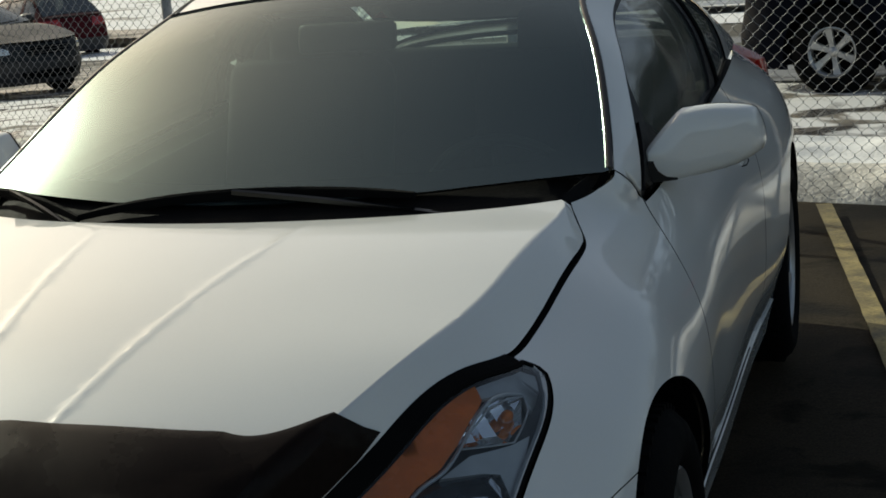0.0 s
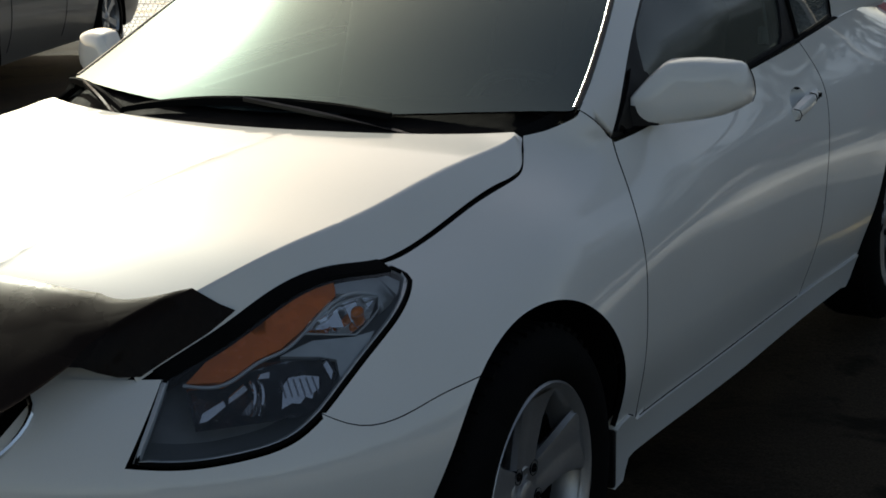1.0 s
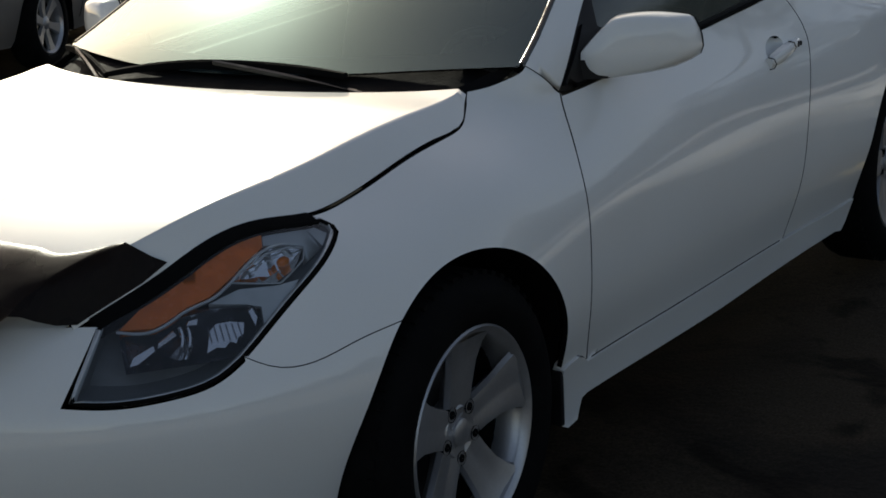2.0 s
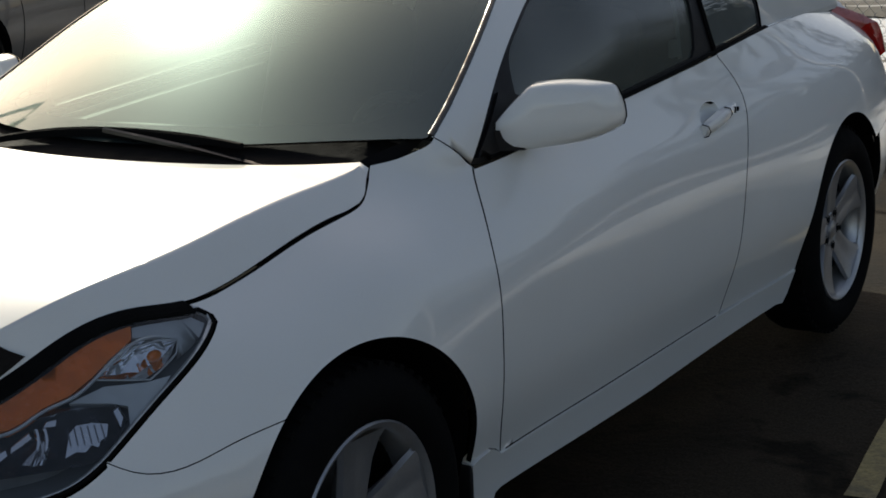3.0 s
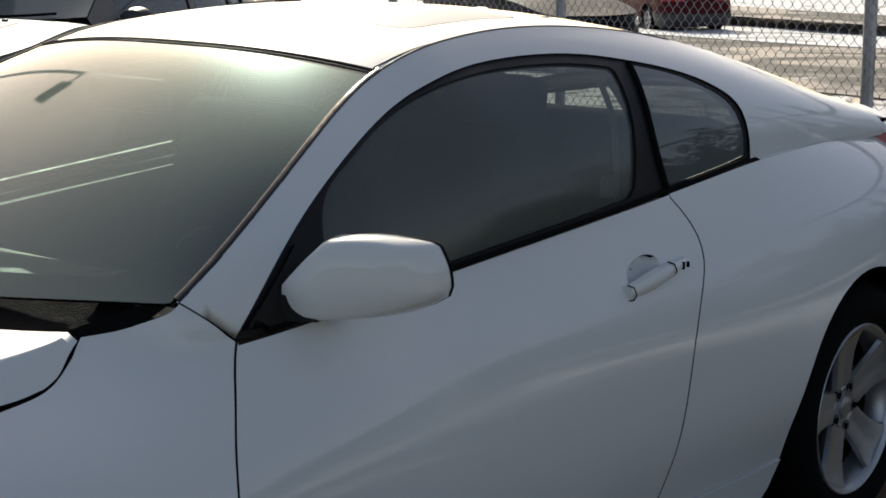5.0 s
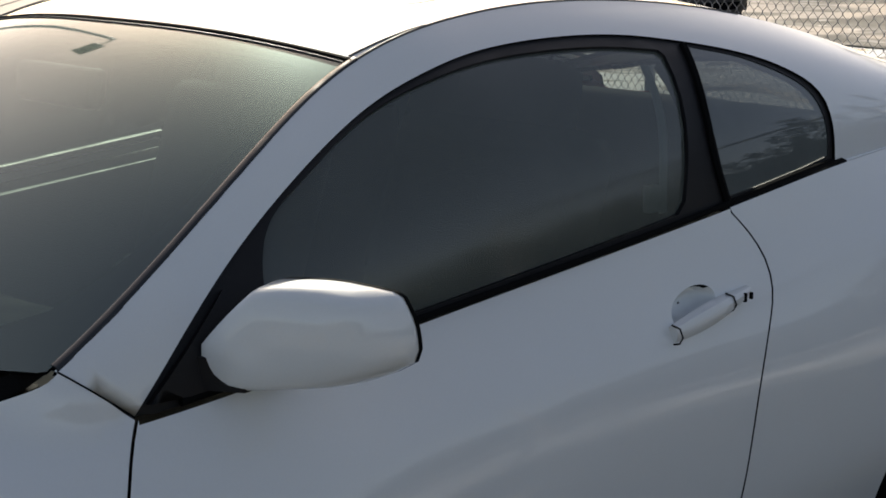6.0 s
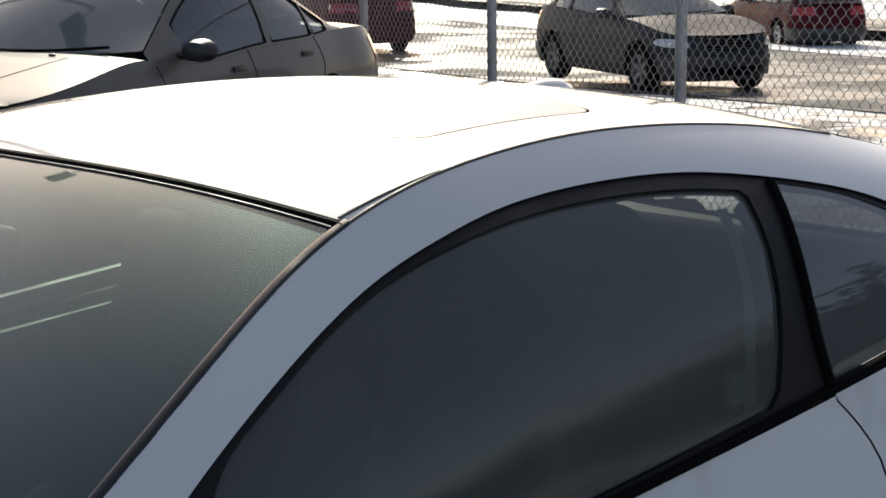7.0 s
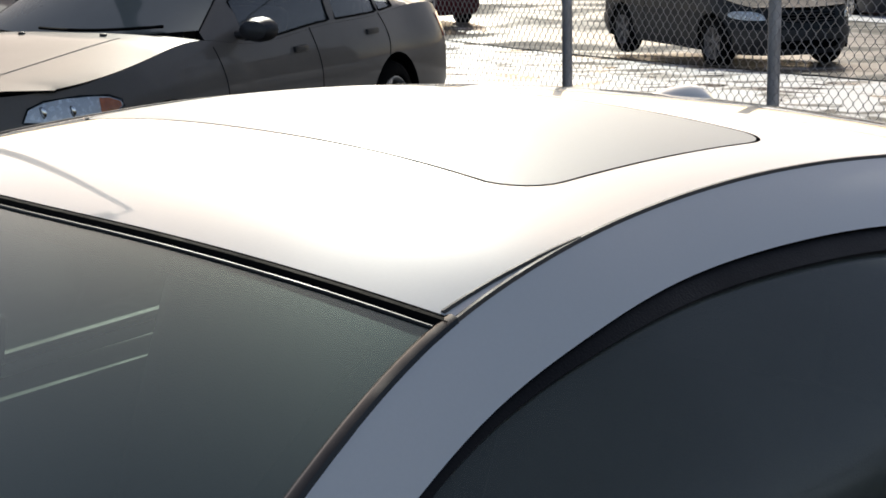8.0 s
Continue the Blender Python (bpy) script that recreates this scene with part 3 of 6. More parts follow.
mid_z = spline([0.30, 0.6, 0.9, 1.15, 1.3, 1.5, 1.75, 2.0, 2.3, 2.63, 3.03, 3.3, 3.6], [0.965, 1.105, 1.236, 1.332, 1.366, 1.387, 1.389, 1.372, 1.327, 1.249, 1.126, 1.070, 1.035])


def cabin_side(y, z):
    y, z = np.asarray(y, float), np.asarray(z, float)
    zb, zr, xb, xr = belt_z(y), rail_z(y), belt_x(y), rail_x(y)
    s = (z - zb) / np.maximum(zr - zb, 0.02)
    return np.stack([xb - (xb - xr) * (0.3 * s + 0.7 * np.clip(s, 0, 2) ** 3), y, z], 1)


def cabin_sunk(depth):
    def f(y, z):
        p = cabin_side(y, z)
        p[:, 0] -= depth
        return p
    return f


def cabin_top(x, y):
    x, y = np.asarray(x, float), np.asarray(y, float)
    zc, zr, xr = mid_z(y), rail_z(y), rail_x(y)
    return np.stack([x, y, zc - (zc - zr) * np.abs(x / xr) ** 2.3], 1)


def top_sunk(depth):
    def f(x, y):
        p = cabin_top(x, y)
        p[:, 2] -= depth
        return p
    return f


# hood outline: gap to fender and headlamp, then the nose edge
HOOD_EDGE = np.concatenate([curve([(0.640, 0.385), (0.653, 0.355), (0.672, 0.318), (0.679, 0.29)], 8)[:-1], curve([(0.679, 0.29), (0.679, 0.19), (0.674, 0.08), (0.667, -0.03), (0.658, -0.13), (0.649, -0.20), (0.625, -0.268), (0.591, -0.335), (0.528, -0.45), (0.466, -0.58), (0.410, -0.705)], 60)])
edge_z = spline(HOOD_EDGE[::-6, 1], [SHELL.height(x, y) for x, y in HOOD_EDGE[::-6]])
edge_x = spline(HOOD_EDGE[::-3, 1], HOOD_EDGE[::-3, 0])
hood_mid = spline([-0.86, -0.7, -0.5, -0.25, 0.0, 0.2, 0.36], [0.690, 0.768, 0.838, 0.898, 0.936, 0.953, 0.962])

hood_knee_x = spline([-0.70, -0.45, -0.30, -0.15, 0.0, 0.15, 0.29, 0.38], [0.389, 0.502, 0.562, 0.599, 0.613, 0.625, 0.636, 0.640])


def hood_knee(y):
    """Where the hood begins to roll over, as a share of its half width."""
    return np.clip(hood_knee_x(y) / edge_x(y), 0.85, 0.975)


def crease_x(y):
    return 0.21 + 0.11 * (np.asarray(y) - 0.18) / 0.7


def hood_top(x, y):
    x, y = np.asarray(x, float), np.asarray(y, float)
    yy = np.clip(y, -0.700, 0.380)
    ze, xe = edge_z(yy), edge_x(yy)
    zc = hood_mid(y)
    ze = np.minimum(ze + (zc - hood_mid(yy)), zc)
    r = np.abs(x) / xe
    # nearly flat crown that rolls over tightly beside the gap
    k = hood_knee(np.clip(y, -0.70, 0.38))
    z = zc - (zc - ze) * (0.20 * r ** 2 + 0.80 * (np.clip(r - k, 0, 0.3) / (1 - k)) ** 1.15)
    # two raised creases that spread towards the windscreen
    z = z + 0.0013 * np.maximum(0, 1 - np.abs(np.abs(x + 0.04) - crease_x(y)) / 0.008) * np.clip((0.26 - y) / 0.2, 0, 1)
    return np.stack([x, y, z], 1)


CAR = thing("white_coupe", "white two-door coupe with a smoked bug shield, parked in the lot", "car")

FRONT_AXLE, REAR_AXLE, HUB_Z = 0.0, 2.675, 0.332
ARCH_F, ARCH_R = 0.368, 0.370


def wheel_arch(y0, r, a0, a1, n=40):
    return SHELL.yz(arc(y0, HUB_Z + 0.005, r, a0, a1, n))


LAMP_BOT = (0.727, -0.507, 0.628)


def on_shell(*pts):
    return np.array([SHELL.near(*p) for p in pts])


def lamp_off(y):
    """Width of the rubber between hood and headlamp."""
    return 0.028 - 0.010 * min(max((-0.55 - y) / 0.14, 0), 1)


def hood_gap(y0, y1, n, off):
    """The fender or lamp edge along the hood gap, off metres outside the hood."""
    out = []
    for y in np.linspace(y0, y1, n):
        x = float(edge_x(y)) + (off * (1 - 0.55 * min(max((y - 0.25) / 0.06, 0), 1)) if off < 0.02 else lamp_off(y))
        out.append(SHELL.near(x, y, SHELL.height(x, y)))
    return np.array(out)


def door_low(y):
    return 0.317 - 0.018 * (y - 0.5)


door_front = SHELL.yz(curve([(0.63, 0.911), (0.597, 0.870), (0.570, 0.832), (0.526, 0.761), (0.499, 0.66), (0.487, 0.55), (0.494, 0.43), (0.535, 0.318)], 24))
door_rear = SHELL.yz(curve([(1.92, 0.977), (1.953, 0.936), (1.971, 0.888), (1.962, 0.842), (1.930, 0.795), (1.893, 0.745), (1.862, 0.684), (1.838, 0.60), (1.798, 0.45), (1.755, 0.296)], 30))
belt_line = SHELL.yz([(y, float(belt_z(y))) for y in np.linspace(0.63, 1.92, 30)])
quarter_belt = SHELL.yz([(y, float(belt_z(y))) for y in np.linspace(1.92, 3.22, 26)])
GAP = np.array([0.0025, 0.0])
lamp_rear = np.concatenate([on_shell((0.678, -0.206, 0.808), (0.694, -0.198, 0.799), (0.703, -0.203, 0.789), (0.708, -0.222, 0.778)), curve([on_shell((0.716, -0.25, 0.764))[0], on_shell((0.735, -0.33, 0.725))[0], on_shell(LAMP_BOT)[0]], 14)])
lamp_bottom = curve([on_shell(LAMP_BOT)[0], (-0.598, 0.602), (-0.696, 0.584), (-0.79, 0.578), (-0.889, 0.584)], 20)
bumper_seam = curve([on_shell(LAMP_BOT)[0], SHELL.yz([(-0.452, 0.604)])[0], SHELL.yz([(-0.405, 0.598)])[0], SHELL.yz([(-0.30, 0.617)])[0], SHELL.yz([(-0.200, 0.629)])[0]], 16)
sill_front = SHELL.yz([(0.392, 0.345), (0.42, 0.346), (0.47, 0.350), (0.505, 0.336), (0.5315, 0.3195)])


def fender_lift(t, z, depth=0.0):
    """The body side, drawn out to meet the foot of the windscreen pillar flush."""
    p = SHELL.lift(t, z, depth)
    qy, qz = p[:, 1] - 0.542, p[:, 2] - 0.987
    off = -0.643 * qy - 0.765 * qz
    along = (0.765 * qy - 0.643 * qz) / 0.115
    w = np.clip(1 - np.abs(off) / 0.11, 0, 1)
    w = w * w * (3 - 2 * w) * np.clip((1.05 - along) / 0.3, 0, 1)
    gain = np.clip(cabin_side(p[:, 1], np.maximum(p[:, 2], 0.85))[:, 0] - p[:, 0], 0, 0.03)
    p[:, 0] += w * gain
    return p


for side in (1, -1):
    # front fender
    arch = wheel_arch(FRONT_AXLE + 0.025, ARCH_F, 127, 2, 46)
    top = hood_gap(-0.21, 0.375, 60, 0.0110)
    cowl = curve(on_shell((0.640, 0.392, 0.950), (0.650, 0.426, 0.951), (0.661, 0.455, 0.954), (0.673, 0.484, 0.962), (0.683, 0.515, 0.972), (0.694, 0.542, 0.986)), 16)
    top[-1] = top[-2]
    for _ in range(4):
        top[1:-1] = (top[:-2] + 2 * top[1:-1] + top[2:]) / 4
    fender_poly = np.concatenate([bumper_seam + (0.0, 0.001), arch, sill_front, door_front[::-1] - GAP, cowl[::-1], top[::-1], lamp_rear + (0.008, 0.0)])
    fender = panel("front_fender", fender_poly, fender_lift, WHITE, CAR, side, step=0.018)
    # black corner of the cowl under the fender's edge
    panel("cowl_corner", np.concatenate([on_shell((0.628, 0.36, 0.955), (0.630, 0.43, 0.966), (0.660, 0.53, 0.985), (0.700, 0.55, 0.98), (0.704, 0.515, 0.965), (0.690, 0.46, 0.948), (0.672, 0.40, 0.935))]), SHELL.sunk(0.012), COWL, fender, side, step=0.02, depth=0.004)
    # door skin
    door_poly = np.concatenate([belt_line - (0, 0.002), door_rear - GAP, SHELL.yz([(y, door_low(y) - 0.005) for y in np.linspace(1.74, 0.56, 24)]), door_front[::-1] + GAP])
    dish = SHELL.yz([(1.735 + 0.066 * math.cos(a) - 0.004 * math.sin(a), 0.850 + 0.029 * math.sin(a) + 0.010 * math.cos(a)) for a in np.linspace(0, 2 * math.pi, 28)[:-1]])
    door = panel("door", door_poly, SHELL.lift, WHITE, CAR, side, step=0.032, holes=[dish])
    bm = bmesh.new()
    mid = dish.mean(0)
    loft(bm, [[SHELL.lift(*(mid + (p - mid) * k), dep)[0] * (side, 1, 1) for p in dish] for k, dep in ((1.0, 0.0), (0.93, 0.012), (0.75, 0.026), (0.45, 0.032), (0.05, 0.033))], cap=False)
    part("handle_dish", bm, WHITE, door)
    bm = bmesh.new()
    rings = []
    for q in np.linspace(0, 1, 15):
        y = 1.652 + 0.238 * q
        z = 0.820 + 0.030 * q
        hh = 0.019 * (0.75 + 0.25 * math.sin(math.pi * min(q * 1.3, 1))) * (1 - 0.45 * max(0, q - 0.75) / 0.25)
        o = 0.010 + 0.018 * math.sin(math.pi * min(max(q * 0.92 + 0.06, 0), 1)) ** 0.6
        c = SHELL.lift(SHELL.at_y(y, z), z)[0]
        rings.append([(side * (c[0] + o * w - 0.004), y, z + hh * v) for w, v in ((0.1, -1), (0.75, -0.9), (1.0, -0.4), (1.0, 0.4), (0.75, 0.9), (0.1, 1), (-0.3, 0.6), (-0.3, -0.6))])
    loft(bm, rings)
    handle = part("door_handle", bm, WHITE, door, "white pull handle")
    for y, z, hh in ((1.650, 0.820, 0.017), (1.818, 0.842, 0.016)):
        bm = bmesh.new()
        c = SHELL.lift(SHELL.at_y(y, z), z)[0]
        tube(bm, [(side * (c[0] + 0.002), y, z - hh), (side * (c[0] + 0.020), y - 0.001, z - hh * 0.7), (side * (c[0] + 0.026), y - 0.001, z), (side * (c[0] + 0.020), y - 0.001, z + hh * 0.8), (side * (c[0] + 0.002), y, z + hh)], 0.0017, 5)
        part("handle_gap", bm, RUBBER, handle)
    for ys, hh in ((1.858, 0.017), (1.876, 0.013)):
        bm = bmesh.new()
        c = SHELL.lift(SHELL.at_y(ys, 0.845), 0.845)[0]
        box(bm, (side * (c[0] + 0.017), ys, 0.845), (0.006, 0.006, hh), 0.002)
        part("key_slot", bm, RUBBER, handle)
    # sill
    sill_poly = np.concatenate([SHELL.yz([(0.535, 0.222), (0.522, 0.172), (0.475, 0.168), (0.440, 0.185), (0.398, 0.335)]), sill_front[1:] - (0, 0.004), SHELL.yz([(y, door_low(y) - 0.0015) for y in np.linspace(0.56, 1.74, 24)]),
                                SHELL.yz([(1.9, 0.292), (2.05, 0.288), (2.2, 0.286), (2.310, 0.288), (2.285, 0.22), (2.26, 0.195)]), SHELL.yz([(y, 0.205 + 0.026 * max(0, 1 - (y - 0.42) / 0.9)) for y in np.linspace(2.2, 0.56, 20)])])
    panel("sill", sill_poly, SHELL.sunk(-0.006), WHITE, CAR, side, step=0.035, depth=0.03, edge_mat=WHITE)
    bm = bmesh.new()
    tube(bm, [SHELL.lift(SHELL.at_y(y, door_low(y)), door_low(y) + 0.0015, -0.0004)[0] * (side, 1, 1) for y in np.linspace(0.56, 1.73, 30)], 0.0016, 5)
    part("sill_seam", bm, LINER_AND_GAP, door)
    # rear quarter
    arch_r = wheel_arch(REAR_AXLE + 0.008, ARCH_R, 175, 14, 46)
    tail_edge = on_shell((0.74, 3.30, 0.925), (0.79, 3.36, 0.86), (0.815, 3.375, 0.80), (0.80, 3.40, 0.745))
    arch_r = np.concatenate([SHELL.yz([(2.315, 0.291)]), arch_r])
    quarter_poly = np.concatenate([quarter_belt, tail_edge, SHELL.yz([(3.33, 0.66), (3.2, 0.63), (3.02, 0.60)]), arch_r[::-1][8:], SHELL.yz([(2.2, 0.291), (2.05, 0.292), (1.9, 0.296), (1.765, 0.300)]), door_rear[::-1] + GAP])
    panel("rear_quarter_panel", quarter_poly, SHELL.lift, WHITE, CAR, side, step=0.035)
    # rear bumper half
    rb = np.concatenate([SHELL.yz([(3.04, 0.42), (3.02, 0.50), (3.00, 0.595), (3.2, 0.626), (3.33, 0.655)]), [(3.75, 0.70), (4.0, 0.72), (SHELL.t[-1], 0.72), (SHELL.t[-1], 0.2), (3.7, 0.2), (3.3, 0.22)], SHELL.yz([(3.06, 0.26)])])
    panel("rear_bumper", rb, SHELL.lift, WHITE, CAR, side, step=0.05, depth=0.02)
    # cabin side: windscreen pillar, roof rail and rear pillar in one pressing, round the window opening
    arc_yz = curve([(0.63, 0.915), (0.71, 0.988), (0.82, 1.070), (0.95, 1.144), (1.10, 1.209), (1.245, 1.257), (1.37, 1.285), (1.50, 1.298), (1.65, 1.301), (1.83, 1.291), (1.98, 1.269), (2.15, 1.234), (2.28, 1.188), (2.338, 1.140), (2.338, 1.080), (2.318, 1.017)], 90)
    rail_pts = [(y, float(rail_z(y))) for y in np.linspace(3.2, 0.542, 90)]
    side_poly = np.concatenate([arc_yz, [(y, float(belt_z(y)) + 0.001) for y in np.linspace(2.36, 3.2, 20)], rail_pts])
    panel("roof_rail", side_poly, cabin_side, WHITE, CAR, side, step=0.035)
    # hairline seam between fender and windscreen pillar
    bm = bmesh.new()
    tube(bm, [cabin_side(np.array([0.545 + 0.085 * k]), np.array([0.9855 - 0.072 * k]))[0] * (side, 1, 1) for k in np.linspace(0, 1, 16)], 0.0013, 6)
    part("pillar_seam", bm, RUBBER, CAR)


# hood
hood_side = HOOD_EDGE[HOOD_EDGE[:, 1] > -0.648]
NOSE_X = float(hood_side[-1, 0])
front_edge = [(x, float(hood_side[-1, 1]) - 0.105 * (1 - (abs(x) / NOSE_X) ** 2.0)) for x in np.linspace(NOSE_X, -NOSE_X, 24)]
rear_edge = [(x, 0.385 - 0.155 * (1 - (abs(x) / 0.638) ** 2)) for x in np.linspace(-0.638, 0.638, 30)]
hood_poly = np.concatenate([hood_side, front_edge[1:-1], (hood_side * (-1, 1))[::-1], rear_edge[1:-1]])
crease_lines = [np.array([(s * (float(crease_x(y)) + o) - 0.04, y) for y in np.linspace(-0.70, 0.26, 40)]) for s in (1, -1) for o in (-0.008, 0.0, 0.008)]
crease_lines += [np.array([(s * (float(hood_knee(y)) + k * (1 - float(hood_knee(y)))) * float(edge_x(y)), y) for y in np.linspace(-0.66, 0.36, 52)]) for s in (1, -1) for k in (-0.12, 0.0, 0.12, 0.3, 0.6)]
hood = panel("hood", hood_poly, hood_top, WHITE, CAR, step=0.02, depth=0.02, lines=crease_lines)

# windscreen, roof, sunroof, rear window, boot lid
TOP_EDGE = lambda x: 1.150 + 0.060 * (abs(x) / 0.53) ** 2
LOW_EDGE = lambda x: 0.318 + 0.215 * (abs(x) / 0.69) ** 2.2
ws_side = [(float(rail_x(y)) - 0.008, y) for y in np.linspace(0.535, 1.205, 30)]
ws_poly = np.concatenate([ws_side, [(x, TOP_EDGE(x) - 0.004) for x in np.linspace(0.52, -0.52, 30)], [(-x, y) for x, y in ws_side[::-1]], [(x, LOW_EDGE(x)) for x in np.linspace(-0.68, 0.68, 40)]])
windshield = panel("windshield", ws_poly, cabin_top, WINDSHIELD, CAR, step=0.05, depth=0.0, label="hazy tinted windshield")
windshield.visible_shadow = False
# black ceramic band round the glass, just under it
band_in = np.concatenate([[(float(rail_x(y)) - 0.042 - 0.045 * max(0, (0.85 - y) / 0.25) ** 2, y) for y in np.linspace(0.600, 1.165, 24)], [(x, TOP_EDGE(x) - 0.035) for x in np.linspace(0.48, -0.48, 24)],
                          [(-float(rail_x(y)) + 0.042 + 0.045 * max(0, (0.85 - y) / 0.25) ** 2, y) for y in np.linspace(1.165, 0.600, 24)], [(x, LOW_EDGE(x) + 0.070) for x in np.linspace(-0.55, 0.55, 30)]])
panel("windshield_band", ws_poly, top_sunk(0.004), FRIT, windshield, step=0.05, depth=0.0, holes=[band_in])

SUN = (0.403, 1.450, 1.832)
roof_side = [(float(rail_x(y)) - 0.006, y) for y in np.linspace(1.225, 2.33, 40)]
roof_poly = np.concatenate([[(x, TOP_EDGE(x) + 0.014) for x in np.linspace(-0.515, 0.515, 30)], roof_side, [(x, 2.40 - 0.05 * (x / 0.5) ** 2) for x in np.linspace(0.48, -0.48, 20)], [(-x, y) for x, y in roof_side[::-1]]])


def round_rect(hw, y0, y1, r, bow=0.0):
    out = []
    for cx, cy, a in ((hw - r, y1 - r, 0), (-hw + r, y1 - r, 90), (-hw + r, y0 + r, 180), (hw - r, y0 + r, 270)):
        out += [(cx + r * math.cos(radians(a + k)), cy + r * math.sin(radians(a + k))) for k in range(0, 91, 15)]
    out = np.array(out)
    out[:, 1] += bow * (out[:, 0] / hw) ** 2 * np.where(out[:, 1] < (y0 + y1) / 2, 1, 0.4)
    return out


sun_hole = round_rect(SUN[0], SUN[1] - 0.045, SUN[2] + 0.0, 0.05, 0.035)
roof = panel("roof", roof_poly, cabin_top, WHITE, CAR, step=0.04, holes=[sun_hole])
sun_lid = round_rect(SUN[0] - 0.004, SUN[1] - 0.041, SUN[2] - 0.004, 0.048, 0.035)
panel("sunroof_panel", sun_lid, cabin_top, LID, roof, step=0.04, label="pale grey sliding sunroof panel, shut")
panel("sunroof_seal", sun_hole, top_sunk(0.014), RUBBER, roof, step=0.06, depth=0.0)
# bright strip and rubber along the windscreen header, and the roof ditch mouldings
bm = bmesh.new()
tube(bm, [cabin_top(np.array([x]), np.array([TOP_EDGE(x) + 0.006]))[0] + np.array([0, 0, -0.003]) for x in np.linspace(-0.525, 0.525, 40)], 0.0065, 6)
part("header_moulding", bm, RUBBER, CAR)
bm = bmesh.new()
tube(bm, [cabin_top(np.array([x]), np.array([TOP_EDGE(x) - 0.006]))[0] + np.array([0, 0, 0.001]) for x in np.linspace(-0.52, 0.52, 40)], 0.0016, 6)
part("header_trim", bm, DARK_METAL, CAR, "dull grey metal strip")
for s in (1, -1):
    bm = bmesh.new()
    rings = []
    for y in np.linspace(0.545, 1.222, 40):
        x, z = float(rail_x(y)), float(rail_z(y))
        rings.append([(s * (x - dx), y, z + dz) for dx, dz in ((-0.003, -0.004), (0.000, 0.003), (0.007, 0.005), (0.014, 0.003), (0.018, -0.003))])
    loft(bm, rings)
    part("pillar_moulding", bm, GLOSS_BLACK, CAR, "glossy black windscreen moulding")
    bm = bmesh.new()
    tube(bm, [(s * (float(rail_x(y)) - 0.002), y, float(rail_z(y)) - 0.0005) for y in np.linspace(1.222, 2.3, 60)], 0.0034, 6)
    part("roof_ditch_moulding", bm, DITCH, CAR)
    bm = bmesh.new()
    tube(bm, [(s * (float(rail_x(y)) - 0.003 - 0.014 * (1 - q)), y, float(cabin_top(np.array([float(rail_x(y)) - 0.003 - 0.014 * (1 - q)]), np.array([y]))[0][2]) + 0.0005) for q in np.linspace(0, 1, 20) for y in (1.222 + 0.17 * q, )], 0.0024, 6)
    part("roof_ditch_line", bm, DITCH, CAR)

rw_side = [(float(rail_x(y)) - 0.03, y) for y in np.linspace(2.40, 2.98, 20)]
rw_poly = np.concatenate([[(x, 2.415 - 0.05 * (x / 0.5) ** 2) for x in np.linspace(-0.46, 0.46, 20)], rw_side, [(x, 3.04 - 0.03 * (x / 0.5) ** 2) for x in np.linspace(0.52, -0.52, 20)], [(-x, y) for x, y in rw_side[::-1]]])
rear_glass = panel("rear_window", rw_poly, cabin_top, QUARTER_GLASS, CAR, step=0.06, depth=0.0)
rear_glass.visible_shadow = False
deck_side = [(0.60 + 0.02 * (y - 3.0), y) for y in np.linspace(3.02, 3.35, 12)]


def deck_top(x, y):
    x, y = np.asarray(x, float), np.asarray(y, float)
    zc = mid_z(y)
    return np.stack([x, y, zc - (zc - belt_z(y) - 0.02) * np.abs(x / 0.62) ** 2.6], 1)


deck_poly = np.concatenate([[(x, 3.05 - 0.03 * (x / 0.5) ** 2) for x in np.linspace(-0.56, 0.56, 20)], deck_side, [(x, 3.56 - 0.20 * (x / 0.6) ** 2) for x in np.linspace(0.6, -0.6, 24)], [(-x, y) for x, y in deck_side[::-1]]])
panel("boot_lid", deck_poly, deck_top, WHITE, CAR, step=0.05)
for side in (1, -1):
    panel("boot_shoulder", np.array([(3.02, 1.07), (3.22, 1.02), (3.30, 0.985), (3.36, 0.93), (3.28, 0.93), (3.2, 0.99), (3.02, 0.996)]), lambda y, z: np.stack([0.60 + 0.06 * (1.05 - z) / 0.1, y, z], 1), WHITE, CAR, side, step=0.04)

